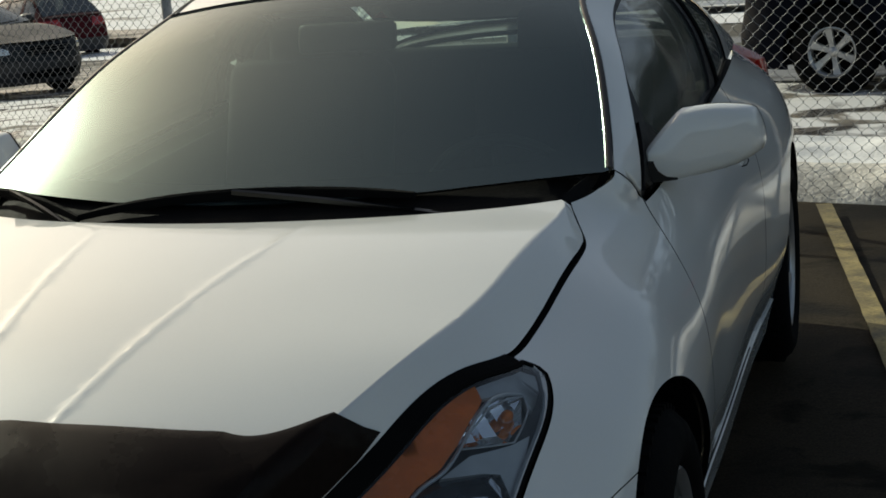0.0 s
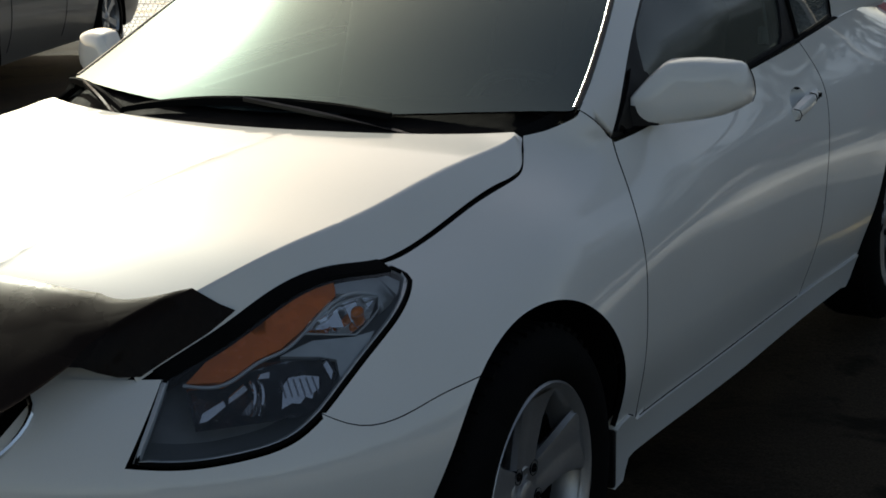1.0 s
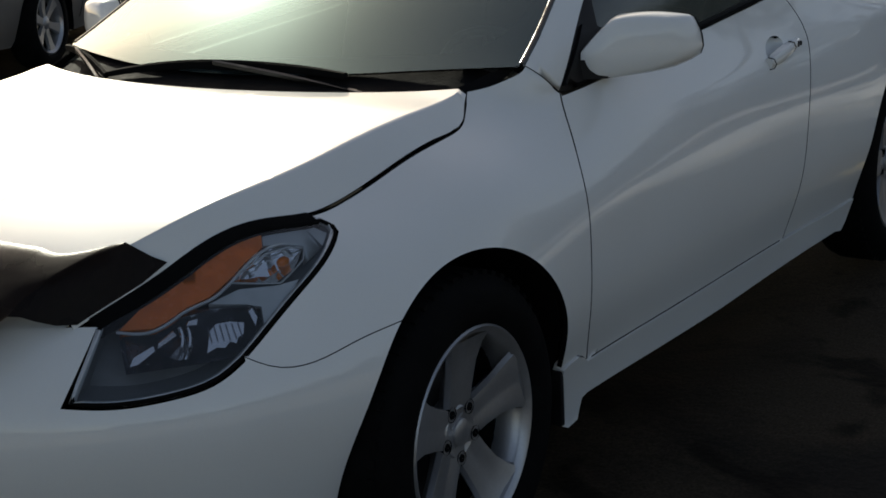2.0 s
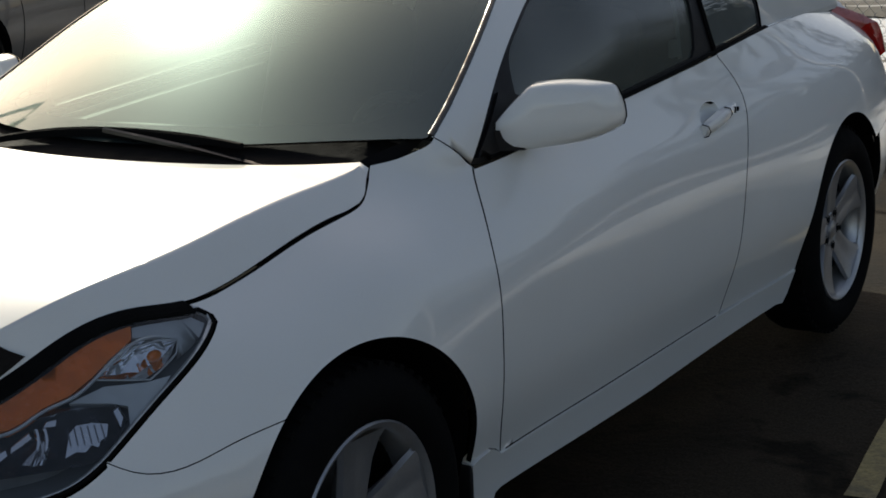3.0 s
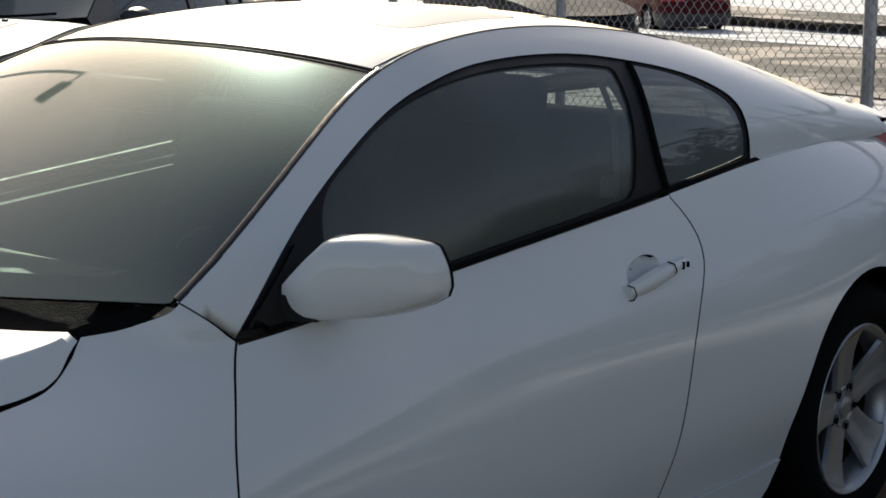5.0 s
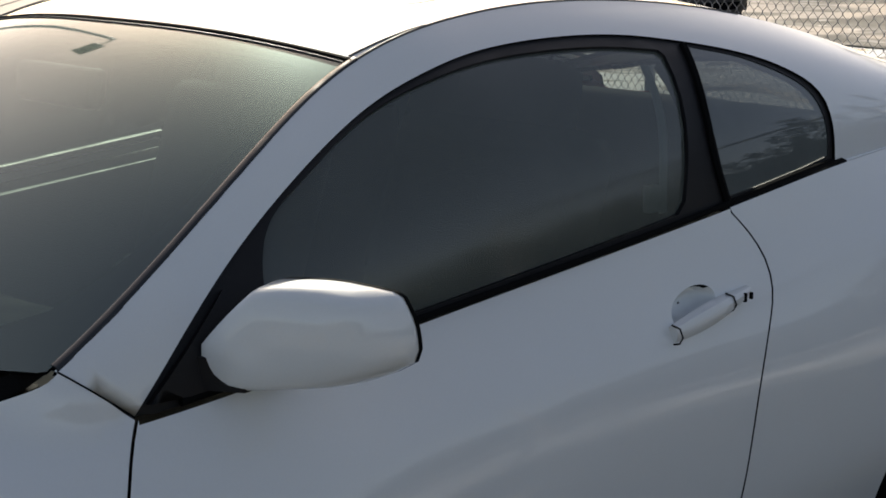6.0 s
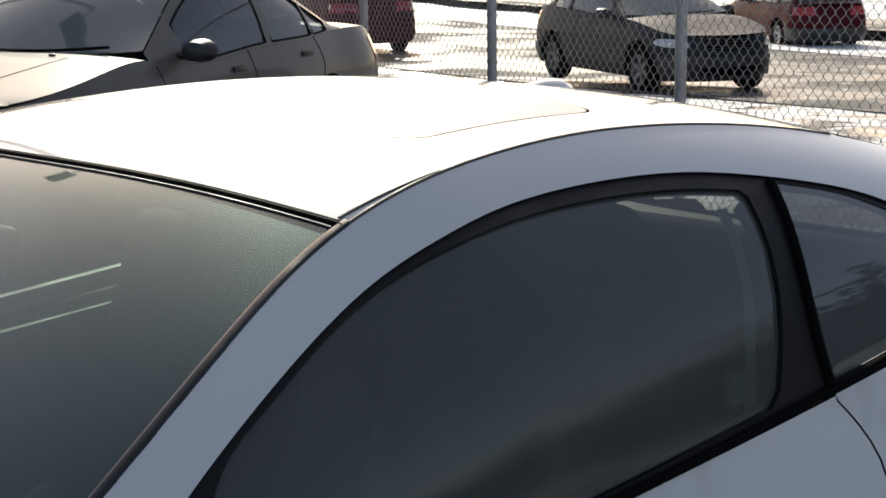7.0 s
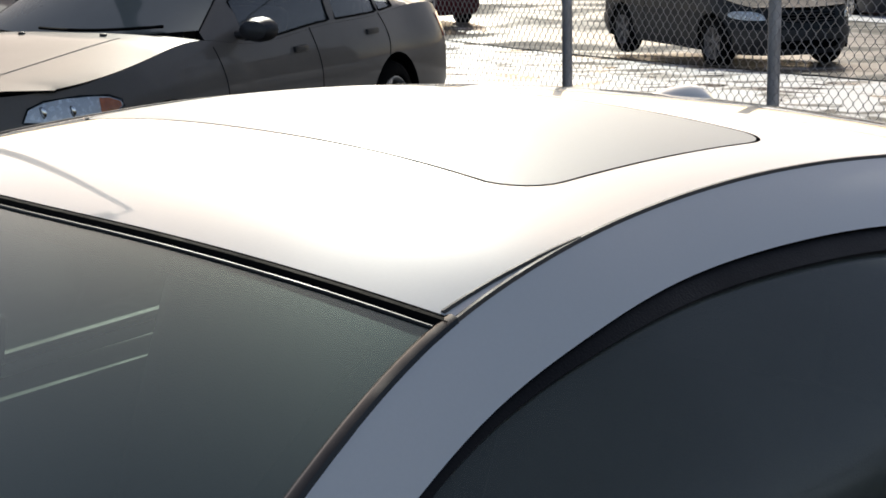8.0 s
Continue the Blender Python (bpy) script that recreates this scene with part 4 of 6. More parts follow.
# side windows with black frames
for side in (1, -1):
    low = [(y, float(belt_z(y)) + 0.000) for y in np.linspace(2.325, 0.63, 50)]
    opening = np.concatenate([arc_yz, low[1:-1]])
    glass_hole = np.concatenate([curve([(0.862, 0.965), (0.868, 1.035), (0.895, 1.092), (0.985, 1.150), (1.100, 1.200), (1.235, 1.244), (1.365, 1.270), (1.500, 1.281), (1.650, 1.282), (1.800, 1.273), (1.900, 1.260)], 60),
                                 [(1.908, 1.25), (1.880, 1.180), (1.835, 1.075), (1.806, 1.012)], [(y, float(belt_z(y)) + 0.011 + 0.006 * (y - 0.88)) for y in np.linspace(1.78, 0.88, 24)]])
    q_hole = np.concatenate([curve([(2.002, 1.257), (2.14, 1.227), (2.25, 1.186), (2.316, 1.135), (2.322, 1.080), (2.302, 1.026)], 24), [(2.2, float(belt_z(2.2)) + 0.012), (2.02, float(belt_z(2.02)) + 0.012)], curve([(1.942, float(belt_z(1.94)) + 0.014), (1.930, 1.06), (1.934, 1.12), (1.958, 1.19), (1.994, 1.250)], 12)])
    frame_ob = panel("window_frame", opening, cabin_sunk(0.006), BLACK_TRIM, CAR, side, step=0.04, depth=0.015, holes=[glass_hole, q_hole], label="matt black window surround")
    g1 = panel("door_glass", glass_hole, cabin_sunk(0.014), SIDE_GLASS, CAR, side, step=0.06, depth=0.0, label="dark tinted door glass, closed")
    g2 = panel("quarter_glass", q_hole, cabin_sunk(0.008), QUARTER_GLASS, CAR, side, step=0.06, depth=0.0, label="dark tinted rear quarter glass")
    g1.visible_shadow = g2.visible_shadow = False
    bm = bmesh.new()
    seam = [cabin_sunk(0.003)(np.array([y]), np.array([z]))[0] * (side, 1, 1) for y, z in curve([(1.926, 0.995), (1.914, 1.05), (1.915, 1.11), (1.938, 1.185), (1.982, 1.262)], 14)]
    tube(bm, seam, 0.008, 6)
    part("pillar_seal", bm, RUBBER, frame_ob)
    bm = bmesh.new()
    for y0, y1, sink, r in ((0.70, 1.94, -0.001, 0.0055), (1.94, 2.30, 0.003, 0.0050)):
        tube(bm, [cabin_sunk(sink)(np.array([y]), np.array([float(belt_z(y)) + 0.006]))[0] * (side, 1, 1) for y in np.linspace(y0, y1, 30)], r, 8)
    part("belt_moulding", bm, RUBBER, frame_ob)

# front bumper with the grille opening
t0 = SHELL.t[0]
bumper_poly = np.concatenate([bumper_seam - (0, 0.001), wheel_arch(FRONT_AXLE + 0.025, ARCH_F, 128.5, 190, 20), [(-0.75, 0.2), (-1.1, 0.19), (t0, 0.19), (t0, 0.70), (-1.15, 0.70)], hood_gap(-0.61, -0.61, 1, 0.033) - (0.008, 0), (lamp_bottom - (0, 0.007))[::-1]])
# body-coloured strip that closes the nose under the hood's lip
for side in (1, -1):
    panel("nose_strip", np.array([(t0, 0.692), (-1.15, 0.692), (-0.895, 0.692), (-0.872, 0.702), (-0.880, 0.722), (-0.93, 0.742), (-1.0, 0.745), (-1.15, 0.742), (t0, 0.735)]), SHELL.sunk(0.006), WHITE, CAR, side, step=0.03, depth=0.01)
grille_hole = np.array([(t0 + 0.06, 0.69), (t0 + 0.30, 0.685), (t0 + 0.335, 0.665), (t0 + 0.26, 0.575), (t0 + 0.20, 0.565), (t0 + 0.06, 0.565)])
for side in (1, -1):
    bumper = panel("front_bumper", bumper_poly, SHELL.lift, WHITE, CAR, side, step=0.035, depth=0.02, holes=[grille_hole])
    panel("grille_backing", grille_hole + (0, 0), SHELL.sunk(0.05), LINER_AND_GAP, bumper, side, step=0.05, depth=0.0)
    for k in range(5):
        bm = bmesh.new()
        z = 0.580 + 0.022 * k
        tube(bm, [SHELL.lift(t, z, 0.018)[0] * (side, 1, 1) for t in np.linspace(t0 + 0.06, t0 + 0.19 + 0.030 * k, 12)], 0.006, 6)
        part("grille_bar", bm, BLACK_TRIM, bumper)
    bm = bmesh.new()
    tube(bm, [SHELL.lift(t, z, -0.004)[0] * (side, 1, 1) for t, z in curve([(t0 + 0.06, 0.56), (t0 + 0.20, 0.560), (t0 + 0.265, 0.572), (t0 + 0.34, 0.664), (t0 + 0.30, 0.69)], 24)], 0.005, 6)
    part("grille_surround", bm, CHROME, bumper, "chrome grille surround")


# ---- headlamp ----
def headlamp(side):
    top = hood_gap(-0.215, -0.610, 24, 0.033)
    poly = np.concatenate([lamp_rear[:], lamp_bottom[1:-1], top[::-1]])
    lamp = panel("headlamp", poly, SHELL.sunk(0.003), LAMP_GLASS, CAR, side, step=0.03, depth=0.0, label="clear composite headlamp with an amber turn strip")
    lamp.visible_shadow = False
    bm = bmesh.new()
    tube(bm, [SHELL.lift(t, z, 0.005)[0] * (side, 1, 1) for t, z in np.concatenate([poly, poly[:1]])], 0.0048, 6, cap=False)
    part("lamp_seal", bm, RUBBER, lamp)
    rim = resample(poly, 0.03)

    def bowl(name, outline, mat, steps, label="", flute=0.0, smooth=True):
        """A dished piece: the outline shrinks towards its middle as it goes deeper."""
        outline = np.array(outline, float)
        c = outline.mean(0)
        rings = []
        for k, dep in steps:
            ring = []
            for i, p in enumerate(outline):
                q = c + (p - c) * (k * (1 + flute * (i % 2)))
                ring.append(SHELL.lift(*q, dep)[0] * (side, 1, 1))
            rings.append(ring)
        bm = bmesh.new()
        loft(bm, rings, cap=False)
        bm.faces.new([bm.verts[len(bm.verts) - len(outline) + i] for i in range(len(outline))]) if not bm.verts.ensure_lookup_table() else None
        return part(name, bm, mat, lamp, label, smooth=smooth)
    bowl("housing", rim, LAMP_PLASTIC, ((1.0, 0.010), (0.985, 0.040), (0.95, 0.082)), "dark grey lamp housing")
    # amber strip along the upper inner edge, with its pale rim
    strip = resample(np.array([(-0.785, 0.682), (-0.734, 0.712), (-0.636, 0.752), (-0.514, 0.792), (-0.405, 0.812), (-0.423, 0.788), (-0.476, 0.767), (-0.522, 0.742), (-0.575, 0.719), (-0.636, 0.705), (-0.681, 0.689), (-0.712, 0.681)]), 0.02)
    panel("turn_strip", strip, SHELL.sunk(0.010), AMBER, lamp, side, step=0.025, depth=0.02, label="amber turn signal strip")
    edge = curve([(-0.790, 0.680), (-0.712, 0.677), (-0.676, 0.687), (-0.632, 0.702), (-0.573, 0.715), (-0.518, 0.739), (-0.472, 0.764), (-0.425, 0.782), (-0.370, 0.787), (-0.331, 0.779)], 30)
    bm = bmesh.new()
    tube(bm, [SHELL.lift(*q, 0.010)[0] * (side, 1, 1) for q in edge], 0.0032, 6)
    part("lamp_divider", bm, PALE_PLASTIC, lamp)
    panel("pale_corner", np.array([(-0.40, 0.812), (-0.34, 0.812), (-0.272, 0.800), (-0.252, 0.788), (-0.284, 0.772), (-0.345, 0.752), (-0.328, 0.776), (-0.346, 0.785), (-0.418, 0.789)]), SHELL.sunk(0.014), PALE_PLASTIC, lamp, side, step=0.03, depth=0.01)
    # pale bridge under the side reflector, running down the rear edge
    panel("lamp_bridge", np.array([(-0.580, 0.707), (-0.504, 0.725), (-0.420, 0.724), (-0.372, 0.728), (-0.410, 0.700), (-0.478, 0.664), (-0.470, 0.694), (-0.50, 0.701)]), SHELL.sunk(0.016), PALE_PLASTIC, lamp, side, step=0.03, depth=0.01)
    # main reflector: a dark chromed bowl with bright angled facets
    bowl("main_reflector", resample(np.array([(-0.785, 0.676), (-0.732, 0.679), (-0.642, 0.693), (-0.571, 0.701), (-0.488, 0.698), (-0.480, 0.676), (-0.523, 0.640), (-0.566, 0.626), (-0.659, 0.624), (-0.77, 0.620)]), 0.02), DARK_CHROME, ((1.0, 0.011), (0.97, 0.046), (0.80, 0.066), (0.4, 0.078)), "dark chromed main reflector")
    facets = (([(-0.763, 0.630), (-0.756, 0.642), (-0.715, 0.656), (-0.712, 0.649), (-0.735, 0.638), (-0.748, 0.632)], 0.10), ([(-0.706, 0.652), (-0.704, 0.659), (-0.670, 0.673), (-0.664, 0.667), (-0.685, 0.658)], 0.25), ([(-0.687, 0.636), (-0.642, 0.661), (-0.637, 0.671), (-0.634, 0.655), (-0.660, 0.633)], 0.35),
              ([(-0.608, 0.638), (-0.592, 0.668), (-0.576, 0.677), (-0.545, 0.678), (-0.516, 0.674), (-0.525, 0.658), (-0.538, 0.654), (-0.545, 0.646), (-0.556, 0.650), (-0.570, 0.642), (-0.586, 0.644)], 0.10), ([(-0.640, 0.680), (-0.632, 0.686), (-0.612, 0.688), (-0.616, 0.680)], 0.2), ([(-0.500, 0.690), (-0.490, 0.694), (-0.486, 0.680), (-0.496, 0.668)], 0.1))
    for outline, tilt in facets:
        bm = bmesh.new()
        z0 = min(z for _, z in outline)
        lean = tilt
        loft(bm, [[SHELL.lift(t, z, 0.013 + lean * (z - z0) + d)[0] * (side, 1, 1) for t, z in outline] for d in (0.0, 0.004)])
        facet = part("reflector_facet", bm, REFLECTOR, lamp, smooth=False)
        if max(t for t, _ in outline) - min(t for t, _ in outline) > 0.07:
            for q in np.linspace(0.15, 0.85, 6):
                t = min(t for t, _ in outline) + q * (max(t for t, _ in outline) - min(t for t, _ in outline))
                bm = bmesh.new()
                tube(bm, [SHELL.lift(t, z, 0.012 + lean * (z - z0))[0] * (side, 1, 1) for z in np.linspace(0.652, 0.675, 4)], 0.0014, 5)
                part("flute", bm, DARK_CHROME, facet)
    for arc_t in (-0.668, -0.652):
        bm = bmesh.new()
        tube(bm, [SHELL.lift(arc_t + 0.016 * math.sin(q * 2.2), 0.632 + 0.046 * q, 0.012)[0] * (side, 1, 1) for q in np.linspace(0, 1, 8)], 0.0042, 6)
        part("reflector_rib", bm, REFLECTOR, lamp)
    bm = bmesh.new()
    tube(bm, [SHELL.lift(*q, 0.0095)[0] * (side, 1, 1) for q in np.concatenate([rim, rim[:1]]) - (0, 0)], 0.0065, 6, cap=False)
    part("lens_rim", bm, PALE_PLASTIC, lamp)
    shapes = (("side_reflector", [(-0.518, 0.737), (-0.484, 0.755), (-0.423, 0.777), (-0.369, 0.781), (-0.331, 0.776), (-0.347, 0.759), (-0.392, 0.738), (-0.415, 0.728)], 0.022, 0.30), )
    for name, outline, deep, high in shapes:
        ring = resample(np.array(outline), 0.012)
        c = ring.mean(0)
        # a dish whose lower half tilts up towards the sky, cut in vertical facets
        bm = bmesh.new()
        lo, hi = ring.min(0), ring.max(0)
        cols = 4
        for q in range(cols):
            t0_, t1_ = lo[0] + (hi[0] - lo[0]) * q / cols, lo[0] + (hi[0] - lo[0]) * (q + 1.0) / cols
            vs = []
            for tt, bulge in ((t0_, 0.0), ((t0_ + t1_) / 2, 0.007), (t1_, 0.0)):
                cross = []
                for i in range(len(ring)):
                    p, r = ring[i], ring[(i + 1) % len(ring)]
                    if (p[0] - tt) * (r[0] - tt) <= 0 and abs(r[0] - p[0]) > 1e-9:
                        cross.append(p[1] + (r[1] - p[1]) * (tt - p[0]) / (r[0] - p[0]))
                zl, zh = (min(cross), max(cross)) if cross else (c[1], c[1])
                col = []
                for w in np.linspace(0, 1, 7):
                    x = (tt - lo[0]) / (hi[0] - lo[0])
                    dep = 0.014 + deep * (1 - (2 * x - 1) ** 2) ** 0.5 * (math.sin(math.pi * min(1.0, w ** high)) * 0.5 + 0.5 * min(1.0, w * 1.6)) + bulge
                    col.append(bm.verts.new(SHELL.lift(tt, zl + (zh - zl) * w, dep)[0] * (side, 1, 1)))
                vs.append(col)
            for u in range(2):
                for w in range(6):
                    bm.faces.new((vs[u][w], vs[u + 1][w], vs[u + 1][w + 1], vs[u][w + 1]))
        part(name, bm, REFLECTOR, lamp, "faceted bright reflector", smooth=False)
        p = Vector(SHELL.lift(c[0] + 0.035, c[1] + 0.004, 0.022)[0] * (side, 1, 1))
        bm = bmesh.new()
        bmesh.ops.create_uvsphere(bm, u_segments=12, v_segments=8, radius=0.010 if deep < 0.028 else 0.014, matrix=Matrix.Translation(p) @ Matrix.Diagonal((1, 1.6, 1, 1)))
        part("bulb", bm, AMBER if deep < 0.028 else PALE_PLASTIC, lamp)
        bm = bmesh.new()
        tube(bm, [SHELL.lift(*q, 0.011)[0] * (side, 1, 1) for q in np.concatenate([ring, ring[:1]])], 0.0018, 5, cap=False)
        part("reflector_rim", bm, PALE_PLASTIC, lamp)
    return lamp


headlamp(1)
headlamp(-1)

# ---- tail lamp ----
for side in (1, -1):
    poly = np.concatenate([on_shell((0.745, 3.305, 0.922), (0.795, 3.365, 0.858), (0.82, 3.38, 0.80), (0.805, 3.405, 0.748)), on_shell((0.72, 3.46, 0.75), (0.60, 3.53, 0.77), (0.55, 3.50, 0.86), (0.56, 3.44, 0.925))])
    panel("tail_lamp", poly, SHELL.sunk(-0.002), RED_LENS, CAR, side, step=0.03, depth=0.03, label="red tail lamp")

# ---- bug shield over the hood's front edge ----
sh = []
for k in np.linspace(0, 1, 15):
    row = []
    for q in np.concatenate([np.linspace(-1, -0.8, 13), np.linspace(-0.78, 0.78, 45), np.linspace(0.8, 1, 13)]):
        r = abs(q)
        yb = -0.594 + 0.124 * r ** 8 - 0.020 * math.sin(math.pi * min(max((r - 0.70) / 0.30, 0), 1))
        yf = -0.915 + 0.280 * r ** 7
        y = yb + (yf - yb) * k
        yy = max(y, -0.845)
        x = q * (float(edge_x(max(yy, -0.70))) + 0.003)
        z = float(hood_top(np.array([x]), np.array([yy]))[0][2]) + 0.011 + 0.010 * (1 - k) * max(0, (r - 0.95) / 0.05) + (0.020 * math.sin(math.pi * min(1, 0.1 + k * 0.9)) - 0.012 * k) * (1 - r ** 3)
        if y < -0.845:
            z -= (-(y + 0.845)) * 0.45
        if y > -0.86 + 0.28 * x * x:
            z = max(z, SHELL.height(abs(x), y) + 0.008)
        row.append((x, y, z))
    sh.append(row)
bm = bmesh.new()
loft(bm, sh, closed=False, cap=False)
bmesh.ops.solidify(bm, geom=bm.faces[:], thickness=0.004)
shield = part("bug_shield", bm, SMOKE, CAR, "smoked acrylic bug shield")
# black rubber seal between hood and headlamp
for s in (1, -1):
    bm = bmesh.new()
    rings = []
    for y in np.linspace(-0.212, -0.612, 26):
        ring = []
        for o, dz in ((0.0005, 0.002), (0.5, 0.004), (1.0, 0.001), (1.0, -0.02), (0.0005, -0.02)):
            x = float(edge_x(y)) + o * (lamp_off(y) + 0.001)
            ring.append((s * x, y, SHELL.height(x, y) + dz))
        rings.append(ring)
    loft(bm, rings)
    part("hood_seal", bm, RUBBER, CAR)

# added near-black strip below the hood gap, in place of its shade
for s in (1, -1):
    bm = bmesh.new()
    tube(bm, [(s * (float(edge_x(y)) + 0.003), y, SHELL.height(float(edge_x(y)) + 0.003, y) - 0.016) for y in np.linspace(-0.215, 0.365, 40)], 0.011, 6)
    part("hood_gap_dark_fill", bm, LINER_AND_GAP, CAR)

# ---- wheels ----


def wheel(y, side, spin):
    """Five broad spokes, recessed nuts and cap, on a tall-sidewall tyre."""
    c = (0.0, 0.0, 0.0)
    w = new("wheel")
    w.parent = CAR
    w.matrix_local = pose(side * 0.775, y, HUB_Z, spin, 0, 0 if side > 0 else 180)
    bm = bmesh.new()
    lathe(bm, [(0.222, 0.085), (0.240, 0.104), (0.262, 0.112), (0.285, 0.110), (0.305, 0.100), (0.322, 0.080), (0.331, 0.055), (0.333, 0.0), (0.331, -0.055), (0.318, -0.085), (0.28, -0.108), (0.222, -0.09)], c, 56)
    for k in range(56):
        a = 2 * math.pi * k / 56
        box(bm, (0.062, 0.328 * math.cos(a), 0.328 * math.sin(a)), (0.03, 0.010, 0.016), rot=Matrix.Rotation(a, 4, "X"))
    part("tyre", bm, RUBBER, w, "black all-season tyre")
    bm = bmesh.new()
    lathe(bm, [(0.205, -0.09), (0.198, 0.02), (0.204, 0.060), (0.212, 0.078), (0.222, 0.090), (0.226, 0.094), (0.222, 0.098), (0.214, 0.094), (0.206, 0.082)], c, 64)
    rim = part("rim", bm, ALLOY, w, "silver alloy rim with five broad spokes")
    bm = bmesh.new()
    lathe(bm, [(0.001, -0.02), (0.15, -0.02), (0.15, -0.035), (0.06, -0.035)], c, 40)
    part("brake_disc", bm, DARK_METAL, w)
    bm = bmesh.new()
    lathe(bm, [(0.203, 0.03), (0.15, -0.05), (0.02, -0.055)], c, 40)
    part("wheel_back", bm, LINER_AND_GAP, w)
    for i in range(5):
        bm = bmesh.new()
        rings = []
        for r, half, x0, th in ((0.030, 0.030, 0.058, 0.03), (0.060, 0.042, 0.060, 0.03), (0.10, 0.044, 0.064, 0.028), (0.15, 0.050, 0.071, 0.026), (0.19, 0.062, 0.080, 0.024), (0.214, 0.074, 0.090, 0.02)):
            ring = []
            for q, dx in ((-1.0, -0.6), (-0.93, -0.08), (-0.6, 0.0), (-0.15, -0.16), (0.15, -0.16), (0.6, 0.0), (0.93, -0.08), (1.0, -0.6), (0.8, -1.2), (-0.8, -1.2)):
                ring.append((x0 + th * dx * 0.9, q * half, math.sqrt(max(r * r - (q * half) ** 2, 1e-6))))
            rings.append(ring)
        loft(bm, rings)
        bmesh.ops.rotate(bm, verts=bm.verts, cent=(0, 0, 0), matrix=Matrix.Rotation(2 * math.pi * i / 5, 3, "X"))
        part("spoke", bm, ALLOY, rim)
    bm = bmesh.new()
    lathe(bm, [(0.001, 0.066), (0.020, 0.066), (0.028, 0.062), (0.030, 0.05), (0.052, 0.058), (0.066, 0.05), (0.07, 0.02)], c, 40)
    part("hub_cap", bm, ALLOY, rim)
    for i in range(5):
        a = 2 * math.pi * (i + 0.5) / 5
        bm = bmesh.new()
        lathe(bm, [(0.001, 0.062), (0.0085, 0.062), (0.0095, 0.058), (0.0095, 0.042), (0.0155, 0.046), (0.0158, 0.061)], (0, 0.056 * math.cos(a + math.pi / 2), 0.056 * math.sin(a + math.pi / 2)), 10)
        part("wheel_nut", bm, RUBBER, rim)
    return w


wheel(FRONT_AXLE, 1, -3)
wheel(FRONT_AXLE, -1, 20)
wheel(REAR_AXLE, 1, 10)
wheel(REAR_AXLE, -1, 33)
# liners, floor pan and the mud flaps
for side in (1, -1):
    for y, r in ((FRONT_AXLE, ARCH_F + 0.005), (REAR_AXLE, ARCH_R + 0.005)):
        bm = bmesh.new()
        rings = []
        for x in (0.90, 0.80, 0.60, 0.50):
            ring = []
            for a in range(-20, 201, 5):
                yy, zz = y + (r + 0.012) * math.cos(radians(a)), HUB_Z + (r + 0.012) * math.sin(radians(a))
                skin = float(SHELL.lift(SHELL.at_y(yy, max(zz, 0.19)), max(zz, 0.19))[0, 0]) - 0.016
                ring.append((side * min(x, skin), yy, zz))
            rings.append(ring)
        loft(bm, rings, closed=False, cap=False)
        bm.faces.new([bm.verts.new((side * 0.5, y + r * math.cos(radians(a)), HUB_Z + r * math.sin(radians(a)))) for a in range(-20, 201, 10)])
        part("wheel_liner", bm, LINER_AND_GAP, CAR)
    bm = bmesh.new()
    box(bm, (side * 0.800, 0.398, 0.270), (0.10, 0.016, 0.130), 0.006)
    part("mud_flap", bm, BLACK_TRIM, CAR)
bm = bmesh.new()
box(bm, (0, 1.34, 0.24), (1.40, 1.85, 0.03), 0.01)
box(bm, (0, 1.34, 0.26), (0.9, 4.2, 0.08), 0.02)
part("floor_pan", bm, LINER_AND_GAP, CAR)
bm = bmesh.new()
box(bm, (0, 0.0, 0.52), (0.9, 1.1, 0.45), 0.05)
part("engine_block", bm, LINER_AND_GAP, CAR)
bm = bmesh.new()
box(bm, (0, 0.47, 0.60), (1.38, 0.02, 0.5), 0.005)
part("bulkhead", bm, LINER_AND_GAP, CAR)
bm = bmesh.new()
box(bm, (0, 2.95, 0.66), (1.15, 0.8, 0.5), 0.03)
part("boot_well", bm, LINER_AND_GAP, CAR)

# ---- cowl, wipers, mirrors, cabin ----
cowl_poly = np.concatenate([[(x, 0.36 - 0.155 * (1 - (abs(x) / 0.638) ** 2)) for x in np.linspace(-0.638, 0.638, 30)], [(0.652, 0.44)], [(x, LOW_EDGE(x) + 0.035) for x in np.linspace(0.655, -0.655, 30)], [(-0.652, 0.44)]])


def cowl_top(x, y):
    p = cabin_top(x, y)
    y0 = 0.36 - 0.155 * (1 - (np.abs(x) / 0.638) ** 2)
    y1 = LOW_EDGE(x) + 0.03
    f = np.clip((y - y0) / np.maximum(y1 - y0, 0.01), 0, 1.2)
    rim = cabin_top(x, y1)[:, 2] - 0.014 - 0.035 * np.clip((np.abs(x) - 0.58) / 0.1, 0, 1)
    p[:, 2] = 0.930 + (rim - 0.930) * f ** 1.3
    return p


panel("cowl_panel", cowl_poly, cowl_top, COWL, CAR, step=0.05, label="black plastic cowl panel")


def on_screen(x, y, lift=0.02):
    p = cabin_top(np.array([x]), np.array([y]))[0]
    return Vector((p[0], p[1], p[2] + lift))


